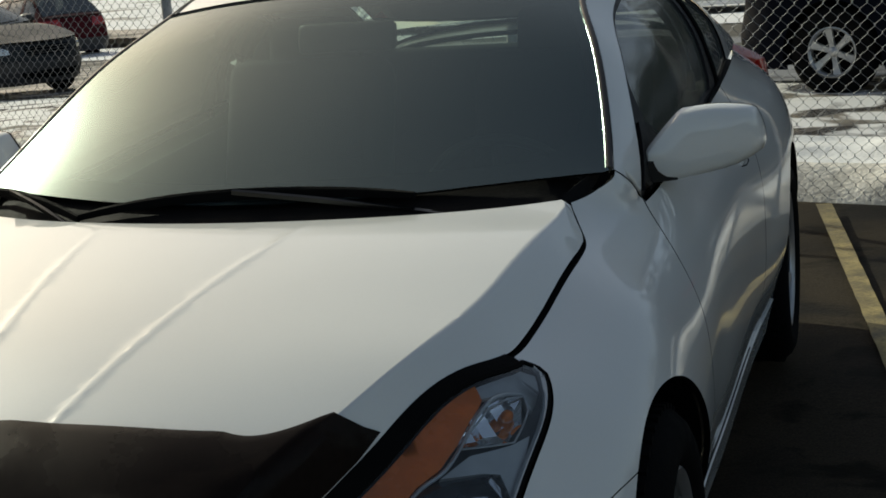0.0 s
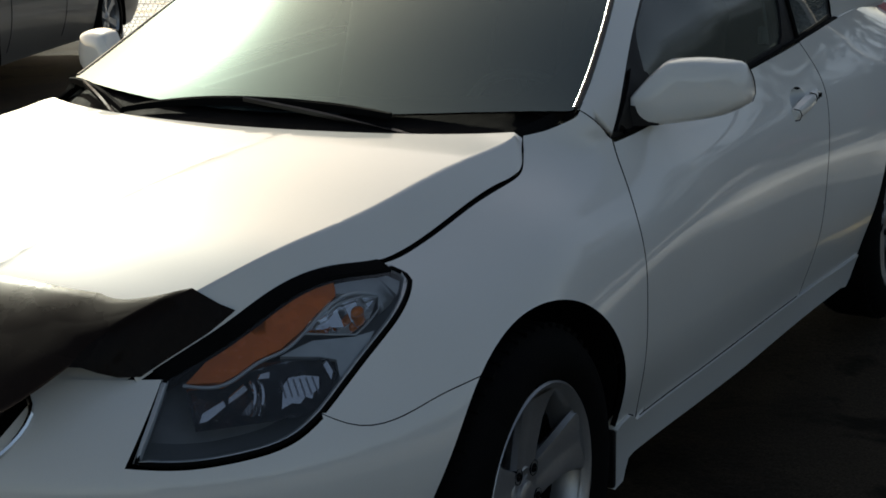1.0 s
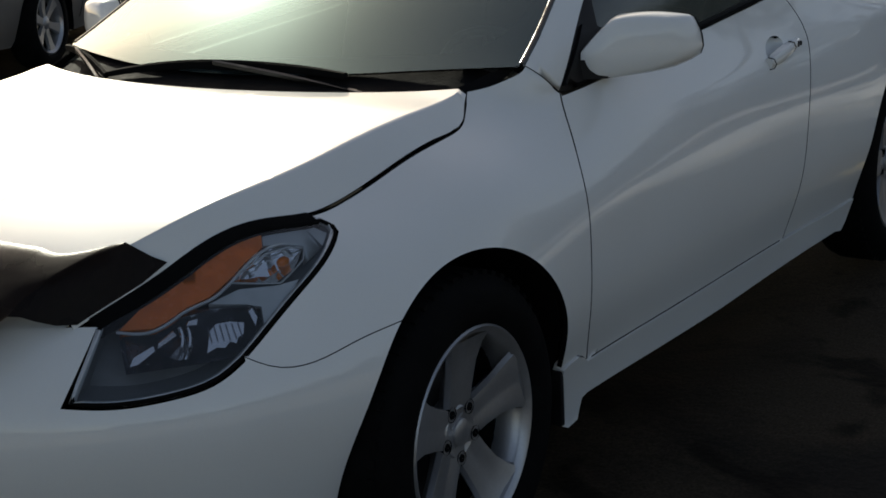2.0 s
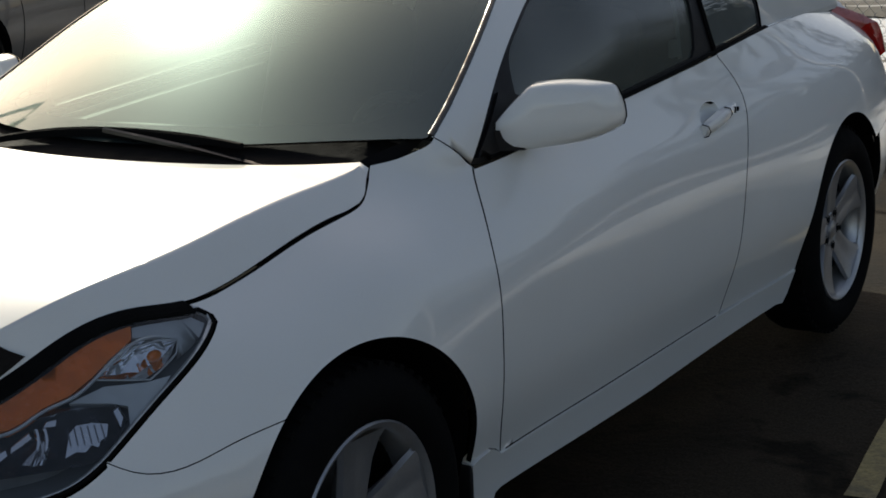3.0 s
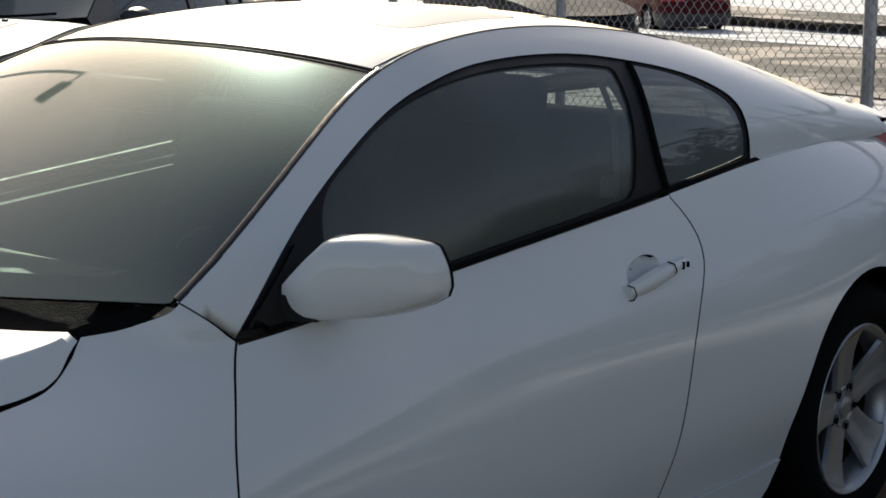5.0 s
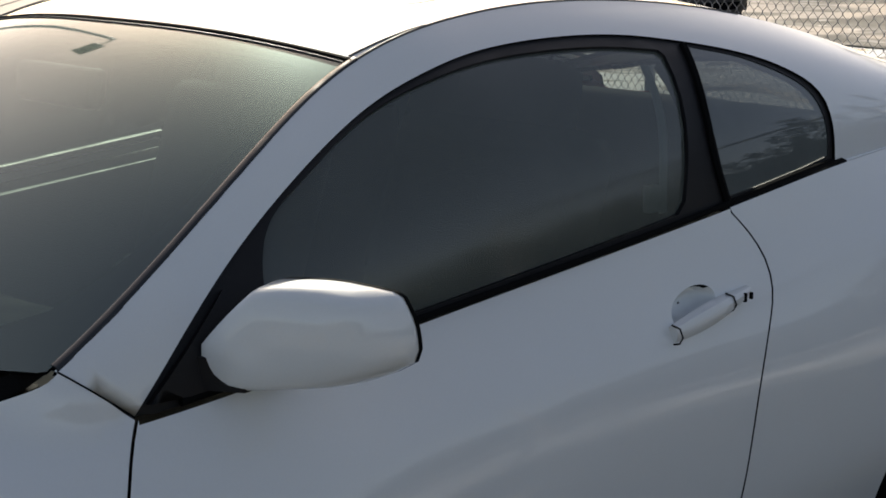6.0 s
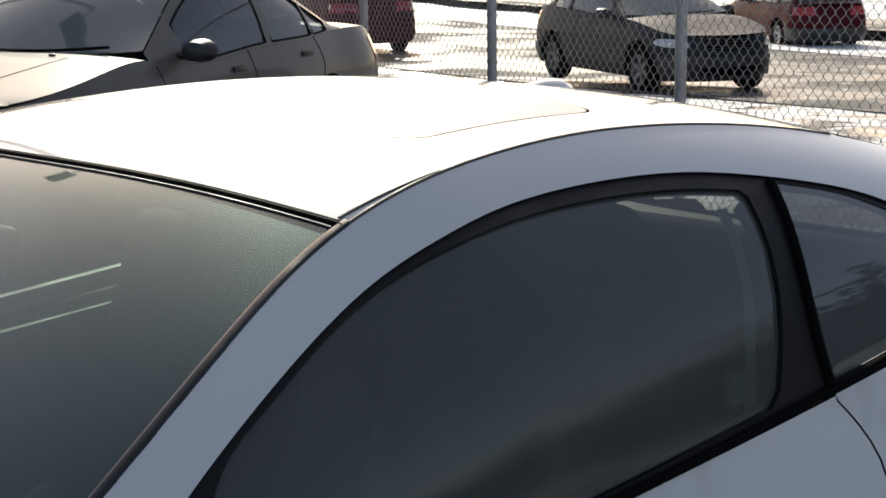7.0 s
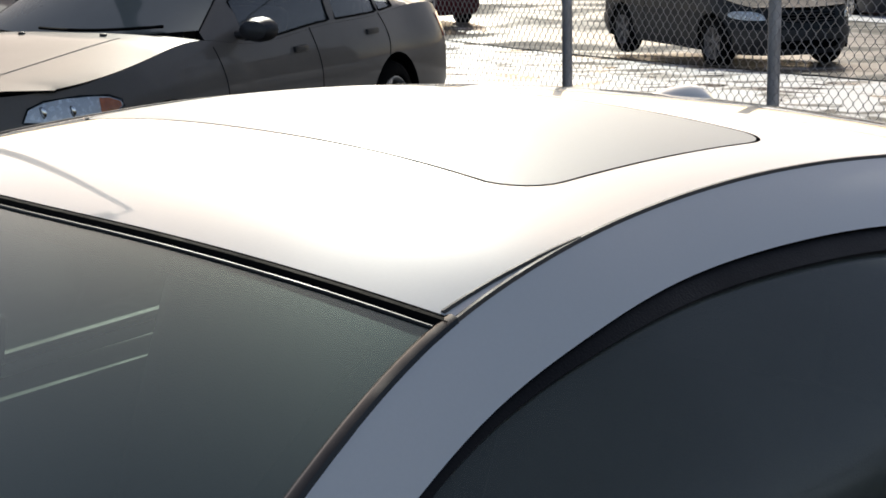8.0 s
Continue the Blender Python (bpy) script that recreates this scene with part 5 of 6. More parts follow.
def wiper(blade, joint, pivot):
    """A blade on a bent arm that rises from its pivot in the cowl."""
    bm = bmesh.new()
    pts = [on_screen(x, y, 0.008) for x, y in blade]
    rings = []
    for i, p in enumerate(pts):
        t = i / (len(pts) - 1)
        h = 0.004 + 0.008 * math.sin(math.pi * t) ** 0.7
        rings.append([p + Vector(v) for v in ((0, -0.006, -0.010), (0, -0.007, h * 0.6), (0, -0.001, h), (0, 0.006, h * 0.6), (0, 0.005, -0.010))])
    loft(bm, rings)
    w = part("wiper", bm, RUBBER, CAR, "black wiper blade and arm")
    j, p = on_screen(*joint, 0.018), Vector(pivot)
    mids = [j.lerp(p, k) + Vector((0, -0.004, 0.004 * math.sin(math.pi * k))) for k in np.linspace(0, 1, 10)]
    bm = bmesh.new()
    rings = []
    for i, q in enumerate(mids):
        ww = 0.005 + 0.004 * i / 9
        rings.append([q + Vector(v) for v in ((0, -ww, -0.004), (0, -ww, 0.004), (0, 0, 0.007), (0, ww, 0.004), (0, ww, -0.004))])
    loft(bm, rings)
    part("wiper_arm", bm, GLOSS_BLACK, w)
    bm = bmesh.new()
    tube(bm, [p + Vector((0, 0, -0.03)), p + Vector((0, 0, -0.002)), p + Vector((0, 0, 0.002))], 0.010, 12, taper=[1, 1, 0.7])
    part("wiper_pivot", bm, COWL, w)


wiper([(x, 0.338 + 0.012 * ((x + 0.02) / 0.36) - 0.028 * max(0.0, -(x + 0.02) / 0.36) ** 2) for x in np.linspace(-0.345, 0.345, 16)], (-0.02, 0.330), (0.462, 0.338, 0.934))
wiper([(x, 0.53 - 0.24 * (x + 0.72) / 0.39) for x in np.linspace(-0.68, -0.345, 12)], (-0.565, 0.428), (-0.36, 0.300, 0.938))


def door_mirror(side):
    outline = np.concatenate([curve([(0.722, 0.985), (0.757, 1.030), (0.786, 1.062)], 6), curve([(0.796, 1.068), (0.86, 1.070), (0.925, 1.060)], 6), curve([(0.936, 1.053), (0.950, 1.015), (0.953, 0.985)], 6), curve([(0.948, 0.968), (0.915, 0.947), (0.85, 0.930), (0.775, 0.920)], 8), curve([(0.755, 0.922), (0.732, 0.938), (0.721, 0.962)], 5)])
    outline[:, 0] = 0.722 + (outline[:, 0] - 0.722) * 1.04
    c = np.array([0.845, 0.994])
    rings = []
    for k, dy in ((0.02, -0.050), (0.40, -0.049), (0.78, -0.043), (0.90, -0.034), (0.965, -0.018), (1.0, 0.004), (1.003, 0.018), (0.985, 0.032), (0.94, 0.036)):
        ring = []
        for x, z in outline:
            xx, zz = c[0] + (x - c[0]) * k, c[1] + (z - c[1]) * k
            ring.append((side * xx, 0.770 + 0.50 * (xx - 0.726) + dy, zz))
        rings.append(ring)
    bm = bmesh.new()
    loft(bm, rings)
    m = part("door_mirror", bm, WHITE, CAR, "white door mirror housing")
    bm = bmesh.new()
    loft(bm, [[(side * (c[0] + (x - c[0]) * k), 0.770 + 0.50 * (c[0] + (x - c[0]) * k - 0.726) + dy, c[1] + (z - c[1]) * k) for x, z in outline] for k, dy in ((0.90, 0.0365), (0.90, 0.0385))])
    part("mirror_glass", bm, CHROME, m, "mirror glass")
    bm = bmesh.new()
    loft(bm, [[(side * (c[0] + (x - c[0]) * 1.004), 0.770 + 0.50 * (c[0] + (x - c[0]) * 1.004 - 0.726) + dy, c[1] + (z - c[1]) * 1.004) for x, z in outline] for dy in (0.024, 0.031)], cap=False)
    part("mirror_rim", bm, RUBBER, m)
    bm = bmesh.new()
    loft(bm, [[(side * x, y + dy, z) for dy, z in ((-0.05, 0.925), (0.06, 0.93), (0.06, 0.975), (-0.05, 0.97))] for x, y in ((0.70, 0.77), (0.74, 0.785), (0.79, 0.815))])
    part("mirror_foot", bm, BLACK_TRIM, m)
    poly = np.array([(0.652, 0.925), (0.80, 1.045), (0.86, 1.03), (0.90, 0.985), (0.90, float(belt_z(0.9)) + 0.006), (0.78, float(belt_z(0.78)) + 0.004)])
    panel("mirror_sail", poly, cabin_sunk(-0.004), BLACK_TRIM, m, side, step=0.03, depth=0.012)


door_mirror(1)
door_mirror(-1)

# roof antenna
bm = bmesh.new()
rings = []
for q in np.linspace(0, 1, 9):
    y = 2.155 + 0.165 * q
    h = 0.032 * math.sin(math.pi * min(q * 0.62 + 0.02, 1)) * (1 if q < 0.85 else (1 - q) / 0.15 * 0.8 + 0.2)
    w = 0.030 * math.sin(math.pi * (0.12 + 0.76 * q)) + 0.004
    z0 = float(mid_z(y)) - 0.012
    rings.append([(-0.045 + w * a, y, z0 + h * b) for a, b in ((-1, 0), (-0.8, 0.45), (-0.4, 0.85), (0, 1), (0.4, 0.85), (0.8, 0.45), (1, 0))])
loft(bm, rings)
part("roof_antenna", bm, WHITE, CAR, "white shark-fin roof antenna")

# tail: the lamp wraps over the corner, a pale upper lens and a deep red lower one
edges = [((0.655, 3.145, 0.968), (0.664, 3.200, 0.983)), ((0.676, 3.185, 0.953), (0.690, 3.250, 0.966)), ((0.697, 3.220, 0.938), (0.719, 3.300, 0.945)), ((0.731, 3.300, 0.912), (0.754, 3.360, 0.912)), ((0.742, 3.325, 0.885), (0.758, 3.385, 0.886)), ((0.752, 3.350, 0.858), (0.762, 3.400, 0.858)), ((0.768, 3.378, 0.800), (0.768, 3.415, 0.802))]


def lens_rings(rows, side):
    out = []
    for o, i in rows:
        mid = [(a + b) / 2 for a, b in zip(o, i)]
        ring = [(o[0] - 0.022, o[1] - 0.004, o[2] - 0.022), o, (mid[0] + 0.003, mid[1], mid[2] + 0.004), i, (i[0] - 0.045, i[1] + 0.035, i[2] - 0.006), (i[0] - 0.10, i[1] + 0.05, i[2] - 0.03), (o[0] - 0.07, o[1], o[2] - 0.045)]
        out.append([(side * x, y, z) for x, y, z in ring])
    return out


for side in (1, -1):
    bm = bmesh.new()
    loft(bm, lens_rings(edges[:4], side))
    lens = part("tail_lamp_top", bm, PALE_LENS, CAR, "faded red upper tail lamp lens")
    bm = bmesh.new()
    loft(bm, lens_rings(edges[3:], side))
    part("tail_lamp_side", bm, RED_LENS, CAR, "deep red tail lamp lens")
    # body-coloured ledge that joins rear quarter and cabin side along the belt
    rings = []
    for y in np.linspace(2.34, 3.2, 24):
        z = float(belt_z(y))
        a, b = SHELL.lift(SHELL.at_y(y, z), z)[0], cabin_side(np.array([y]), np.array([z]))[0]
        lo, hi = min(a[0], b[0]) - 0.015, max(a[0], b[0]) - 0.002
        rings.append([(side * lo, y, z + 0.002), (side * hi, y, z + 0.0005), (side * hi, y, z - 0.012), (side * lo, y, z - 0.012)])
    bm = bmesh.new()
    loft(bm, rings)
    part("belt_ledge", bm, WHITE, CAR)
    # rubber lip under the quarter glass
    rings = []
    for y in np.linspace(1.90, 2.345, 16):
        z = float(belt_z(y))
        a, b = SHELL.lift(SHELL.at_y(y, z), z)[0], cabin_side(np.array([y]), np.array([z]))[0]
        rings.append([(side * (b[0] - 0.012), y, z + 0.010), (side * (a[0] - 0.0015), y, z + 0.0025), (side * (a[0] - 0.0005), y, z - 0.003), (side * (b[0] - 0.012), y, z - 0.004)])
    bm = bmesh.new()
    loft(bm, rings)
    part("belt_lip", bm, RUBBER, CAR)

# cabin: dash, wheel, seats, mirror, sill trims, parcel shelf
bm = bmesh.new()
rings = []
for x in np.linspace(-0.66, 0.66, 25):
    hump = 0.022 * math.exp(-((x - 0.36) / 0.16) ** 2)
    e = 0.03 * (abs(x) / 0.66) ** 4
    rings.append([(x, 0.48 + 0.10 * (abs(x) / 0.66) ** 2, 0.90), (x, 0.62, 0.925 + hump * 0.5 - e), (x, 0.78, 0.925 + hump - e), (x, 0.88, 0.90 + hump - e), (x, 0.92, 0.82), (x, 0.90, 0.60), (x, 0.5, 0.55)])
loft(bm, rings)
part("dashboard", bm, DASH, CAR, "dark vinyl dashboard")
bm = bmesh.new()
c, tilt = Vector((0.36, 1.02, 0.83)), Matrix.Rotation(radians(-65), 3, "X")
ring = [c + tilt @ Vector((0.185 * math.cos(a), 0.185 * math.sin(a), 0)) for a in np.linspace(0, 2 * math.pi, 33)]
tube(bm, ring, 0.014, 8, cap=False)
wheel_ob = part("steering_wheel", bm, DASH, CAR)
bm = bmesh.new()
for a in (0.1, math.pi - 0.1, -math.pi / 2):
    tube(bm, [c, c + tilt @ Vector((0.18 * math.cos(a), 0.18 * math.sin(a), 0))], 0.016, 6)
bmesh.ops.create_uvsphere(bm, u_segments=16, v_segments=8, radius=0.07, matrix=Matrix.Translation(c) @ Matrix.Diagonal((1, 0.6, 0.8, 1)))
part("wheel_hub", bm, DASH, wheel_ob)


def rounded_slab(bm, c, s, rot, bev):
    box(bm, c, s, bev, 3, Matrix.Rotation(radians(rot), 4, "X"))


def front_seat(x):
    bm = bmesh.new()
    rounded_slab(bm, (x, 1.33, 0.55), (0.50, 0.52, 0.15), -6, 0.06)
    seat = part("front_seat", bm, SEAT, CAR, "charcoal cloth bucket seat")
    bm = bmesh.new()
    rounded_slab(bm, (x, 1.66, 0.84), (0.48, 0.13, 0.60), -20, 0.06)
    part("backrest", bm, SEAT, seat)
    bm = bmesh.new()
    rounded_slab(bm, (x, 1.79, 1.155), (0.26, 0.10, 0.17), -14, 0.045)
    head = part("headrest", bm, SEAT, seat)
    for o in (-0.06, 0.06):
        bm = bmesh.new()
        tube(bm, [(x + o, 1.76, 1.02), (x + o, 1.785, 1.12)], 0.007, 8)
        part("headrest_post", bm, CHROME, head)


front_seat(0.36)
front_seat(-0.36)
bm = bmesh.new()
rounded_slab(bm, (0, 2.40, 0.82), (1.15, 0.14, 0.55), -24, 0.06)
part("rear_seat", bm, SEAT, CAR, "charcoal cloth rear bench")
bm = bmesh.new()
box(bm, (0, 2.72, 0.985), (1.10, 0.50, 0.03), 0.01)
part("parcel_shelf", bm, DASH, CAR)
for side in (1, -1):
    bm = bmesh.new()
    rings = [[(side * (float(belt_x(y)) - 0.05), y, 0.35), (side * (float(belt_x(y)) - 0.03), y, float(belt_z(y)) - 0.02), (side * (float(belt_x(y)) - 0.10), y, float(belt_z(y)) - 0.03), (side * (float(belt_x(y)) - 0.12), y, 0.35)] for y in np.linspace(0.62, 2.45, 20)]
    loft(bm, rings)
    part("door_trim", bm, DASH, CAR)
    bm = bmesh.new()
    tube(bm, [cabin_sunk(0.05)(np.array([1.96]), np.array([z]))[0] * (side, 1, 1) for z in np.linspace(1.0, 1.235, 8)], 0.03, 8)
    part("inner_pillar", bm, DASH, CAR)
for side in (1, ):
    bm = bmesh.new()
    strap = [cabin_sunk(0.045)(np.array([y]), np.array([z]))[0] * (side, 1, 1) for y, z in curve([(1.872, 1.235), (1.858, 1.19), (1.828, 1.11), (1.796, 1.03), (1.785, 0.99)], 12)]
    loft(bm, [[p + np.array((0, dy, 0)) + np.array((side * dx, 0, 0)) for dy, dx in ((-0.011, 0), (-0.011, 0.002), (0.011, 0.002), (0.011, 0))] for p in strap])
    belt_ob = part("seat_belt", bm, PALE_CLOTH, CAR, "pale grey seat belt strap")
    bm = bmesh.new()
    box(bm, tuple(cabin_sunk(0.048)(np.array([1.765]), np.array([1.018]))[0] * (side, 1, 1)), (0.02, 0.035, 0.05), 0.008)
    part("belt_guide", bm, PALE_CLOTH, belt_ob)
bm = bmesh.new()
box(bm, (0, 1.03, 1.235), (0.24, 0.03, 0.07), 0.018, 3, Matrix.Rotation(radians(-12), 4, "X"))
part("rear_view_mirror", bm, DASH, CAR)
roof_in = np.concatenate([[(x, TOP_EDGE(x) + 0.03) for x in np.linspace(-0.48, 0.48, 12)], [(0.47, 2.3), (-0.47, 2.3)]])
panel("headliner", roof_in, top_sunk(0.045), SEAT, CAR, step=0.12, depth=0.0)
bm = bmesh.new()
box(bm, (0.575, 0.62, 0.925), (0.10, 0.07, 0.003), 0.0, 1, Matrix.Rotation(radians(14), 4, "X"))
tagged(part("paper_slip", bm, PAPER, None), "white paper slip lying on the dashboard", "paper")


# ---- other vehicles ----
def paint(name, color, metal=0.25):
    return material(name + "_paint", color, rough=0.5, metal=metal * 0.3, coat=0.07, spec=0.06, vary=0.10, scale=3.0, fine=0.05, bump_scale=160)


CAR_GLASS = glass_material("car_glass", (0.25, 0.29, 0.30), film=0.17, film_color=(0.50, 0.56, 0.58))
# the film's pale blue is sky reflection put into the colour
CAR_SCREEN = glass_material("sky_film_windscreen", (0.30, 0.35, 0.36), film=0.13, film_color=(0.46, 0.58, 0.60), haze=0.12)
GREY_TRIM = material("grey_bumper_plastic", (0.035, 0.034, 0.035), rough=0.45, vary=0.2, scale=12)
DULL_RIM = material("dull_wheel_cover", (0.14, 0.135, 0.135), rough=0.55, metal=0.3, vary=0.2, scale=20)


def simple_wheel(parent, side, hw, y, r, rim_r, spokes=6, mat=None):
    w = new("wheel")
    w.parent = parent
    w.matrix_local = pose(side * (hw - 0.11), y, r, 11, 0, 0 if side > 0 else 180)
    bm = bmesh.new()
    lathe(bm, [(rim_r, 0.08), (rim_r + 0.02, 0.098), (r - 0.05, 0.100), (r - 0.012, 0.075), (r, 0.04), (r, -0.04), (r - 0.02, -0.085), (rim_r, -0.08)], (0, 0, 0), 36)
    part("tyre", bm, RUBBER, w)
    bm = bmesh.new()
    lathe(bm, [(rim_r - 0.012, 0.0), (rim_r - 0.014, 0.06), (rim_r, 0.085), (rim_r + 0.004, 0.088), (rim_r - 0.004, 0.09), (rim_r - 0.02, 0.07)], (0, 0, 0), 36)
    rim = part("rim", bm, mat or ALLOY, w)
    bm = bmesh.new()
    lathe(bm, [(rim_r - 0.01, 0.005), (0.02, -0.005)], (0, 0, 0), 24)
    part("wheel_back", bm, LINER_AND_GAP, w)
    for i in range(spokes):
        bm = bmesh.new()
        rings = []
        for q, half, x0 in ((0.02, 0.026, 0.058), (0.45, 0.026, 0.060), (0.8, 0.034, 0.068), (0.98, 0.044, 0.076)):
            rr = q * (rim_r - 0.006)
            rings.append([(x0 + dx, s * half, rr) for s, dx in ((-1, -0.02), (-0.85, 0.0), (0.85, 0.0), (1, -0.02))])
        loft(bm, rings)
        bmesh.ops.rotate(bm, verts=bm.verts, cent=(0, 0, 0), matrix=Matrix.Rotation(2 * math.pi * i / spokes, 3, "X"))
        part("spoke", bm, mat or ALLOY, rim)
    bm = bmesh.new()
    lathe(bm, [(0.001, 0.072), (0.03, 0.070), (0.045, 0.058)], (0, 0, 0), 20)
    part("hub_cap", bm, mat or ALLOY, rim)


def vehicle(name, label, m, mat, front, wb, rear, hw, hood_front, cowl, header, roof_end, back, belt, roof, deck, tyre=0.31, rim=0.20, spokes=6, rim_mat=None, amber=True, doors=((0.36, 1.0), ), lamp=True, tailgate=False, bumper_mat=None, glass=None, seams=(), handles=(), clear=0.20):
    """A parked vehicle. cowl, header, roof_end, back: (y, z) of windscreen foot and head, end of roof, foot of the rear window. belt: waist height in front and behind.
    deck: height of the tail. All in metres from the front axle."""
    glass = glass or CAR_GLASS
    root = thing(name, label, "car", m=m)
    sh = Shell(
        plan=[(0, -front), (0.33 * hw, -front + 0.045), (0.62 * hw, -front + 0.15), (0.83 * hw, -front + 0.33), (0.945 * hw, -front + 0.56), (0.985 * hw, -0.12), (hw, 0.25), (hw, wb * 0.5), (hw, wb - 0.1), (0.985 * hw, wb + 0.28), (0.95 * hw, wb + rear - 0.30), (0.84 * hw, wb + rear - 0.12), (0.5 * hw, wb + rear - 0.03), (0, wb + rear)],
        stations=[-front - 0.6, -front * 0.6, 0, wb * 0.5, wb, wb + rear + 0.6],
        levels=[clear, 0.34, 0.52, 0.70, belt[0], max(belt[1], deck) + 0.12],
        rows=[[0.10, 0.08, 0.07, 0.075, 0.07, 0.10], [0.015, 0.02, 0.02, 0.03, 0.02, 0.015], [0.0, 0.0, 0.0, 0.006, 0.0, 0.0], [0.05, 0.02, 0.008, 0.012, 0.006, 0.02], [0.17, 0.11, 0.075, 0.055, 0.06, 0.09], [0.30, 0.26, 0.20, 0.13, 0.14, 0.20]])
    top_z = spline([-front, -front * 0.55, 0.0, cowl[0], cowl[0] + 0.35, wb * 0.62, wb, min(back[0] + 0.05, wb + rear - 0.2), wb + rear], [hood_front, hood_front + 0.062, cowl[1] - 0.085, cowl[1] - 0.045, belt[0], 0.5 * (belt[0] + belt[1]), belt[1], deck - 0.01, deck - 0.05])
    t_of = lambda y: sh.at_y(y, 0.6)
    r_arch = tyre + 0.055
    top_line = np.array([(t, float(top_z(np.interp(t, sh.t, sh.y)))) for t in np.linspace(sh.t[0], sh.t[-1], 90)])
    arch1, arch2 = sh.yz(arc(0, tyre, r_arch, 190, -10, 30)), sh.yz(arc(wb, tyre, r_arch, 190, -10, 30))
    under = np.concatenate([[(sh.t[0], clear)], [(a, clear) for a in np.linspace(-front * 0.9, arch1[0, 0] - 0.02, 6)], arch1, [(a, clear) for a in np.linspace(arch1[-1, 0] + 0.02, arch2[0, 0] - 0.02, 12)], arch2, [(a, clear) for a in np.linspace(arch2[-1, 0] + 0.02, sh.t[-1], 8)]])
    side_poly = np.concatenate([under, top_line[::-1]])
    grid = np.linspace(-front + 0.22, wb + rear - 0.12, 60)
    grid_x = [float(sh.lift(t_of(y), float(top_z(y)))[0, 0]) for y in grid]
    side_x = lambda y: float(np.interp(y, grid, grid_x))
    belt_ys = np.linspace(cowl[0] - 0.02, back[0] + 0.25, 20)
    bx = spline(belt_ys, [side_x(min(max(y, -front + 0.3), wb + rear - 0.2)) for y in belt_ys])
    ry = [cowl[0], (cowl[0] + header[0]) / 2, header[0], (header[0] + roof_end[0]) / 2, roof_end[0], (roof_end[0] + back[0]) / 2, back[0]]
    zs = [cowl[1], (cowl[1] + header[1]) / 2 + 0.02, header[1], roof, roof_end[1], (roof_end[1] + back[1]) / 2 + 0.015, back[1]]
    mz = spline(ry, zs)
    rz = spline(ry, [z - d for z, d in zip(zs, (0.02, 0.055, 0.05, 0.045, 0.045, 0.05, 0.03))])
    rx = spline(ry, [side_x(cowl[0]) - 0.02, hw - 0.20, hw - 0.275, hw - 0.285, hw - 0.28, hw - 0.22, hw - 0.17])

    def upper_side(y, z):
        y, z = np.asarray(y, float), np.asarray(z, float)
        zb, zr, xb, xr = top_z(y), rz(y), bx(y), rx(y)
        s = (z - zb) / np.maximum(zr - zb, 0.03)
        return np.stack([xb - (xb - xr) * (0.6 * s + 0.4 * np.clip(s, 0, 2) ** 3), y, z], 1)

    def upper_sunk(d):
        def f(y, z):
            p = upper_side(y, z)
            p[:, 0] -= d
            return p
        return f

    def upper_top(x, y):
        x, y = np.asarray(x, float), np.asarray(y, float)
        return np.stack([x, y, mz(y) - (mz(y) - rz(y)) * np.abs(x / rx(y)) ** 2.3], 1)

    def bonnet(x, y):
        x, y = np.asarray(x, float), np.asarray(y, float)
        xe = np.interp(np.clip(y, -front + 0.28, wb + rear - 0.15), grid, grid_x)
        ze = top_z(y)
        return np.stack([x, y, ze + 0.035 * (1 - np.clip(np.abs(x) / xe, 0, 1.2) ** 3)], 1)

    mid = (0, wb * 0.5, 0.45)
    nose = [(x, -front + 0.035 + 0.24 * (abs(x) / (0.74 * hw)) ** 2.2) for x in np.linspace(0.74 * hw, -0.74 * hw, 22)]
    hood_side = [(side_x(y) - 0.004, y) for y in np.linspace(cowl[0] + 0.02, -front + 0.29, 22)]
    bonnet_poly = np.concatenate([hood_side, nose, [(-x, y) for x, y in hood_side[::-1]], [(x, cowl[0] + 0.02 - 0.10 * (1 - (x / hw) ** 2)) for x in np.linspace(-hw + 0.2, hw - 0.2, 14)]])
    panel("hood", bonnet_poly, bonnet, mat, root, step=0.07, centre=mid)
    if seams:
        # raised hood creases and washer jets
        for k in (1, -1):
            bm = bmesh.new()
            tube(bm, [bonnet(np.array([k * (0.20 + 0.20 * q)]), np.array([-front + 0.25 + (cowl[0] + front - 0.45) * q]))[0] - (0, 0, 0.003) for q in np.linspace(0, 1, 14)], 0.0065, 8)
            part("hood_crease", bm, mat, root)
            bm = bmesh.new()
            box(bm, Vector(bonnet(np.array([k * 0.27]), np.array([cowl[0] - 0.16]))[0]) + Vector((0, 0, 0.004)), (0.035, 0.022, 0.016), 0.004)
            part("washer_jet", bm, GREY_TRIM, root)
    wsl = lambda x: cowl[0] - 0.06 + 0.10 * (abs(x) / (hw - 0.15)) ** 2
    ws_edge = [(float(rx(y)) - 0.012, y) for y in np.linspace(cowl[0] + 0.05, header[0] - 0.01, 14)]
    ws = np.concatenate([ws_edge, [(-x, y) for x, y in ws_edge[::-1]], [(x, wsl(x)) for x in np.linspace(-ws_edge[0][0] + 0.03, ws_edge[0][0] - 0.03, 14)]])
    g = panel("windshield", ws, upper_top, CAR_SCREEN, root, step=0.09, depth=0.0, centre=mid)
    g.visible_shadow = False
    for k in (1, -1):
        bm = bmesh.new()
        tube(bm, [Vector(upper_top(np.array([x * k]), np.array([wsl(x) + 0.03]))[0]) + Vector((0, -0.01, 0.018)) for x in np.linspace(-0.05 if k > 0 else -0.25, hw * 0.62 if k > 0 else hw * 0.3, 8)], 0.009, 5)
        part("wiper", bm, RUBBER, root)
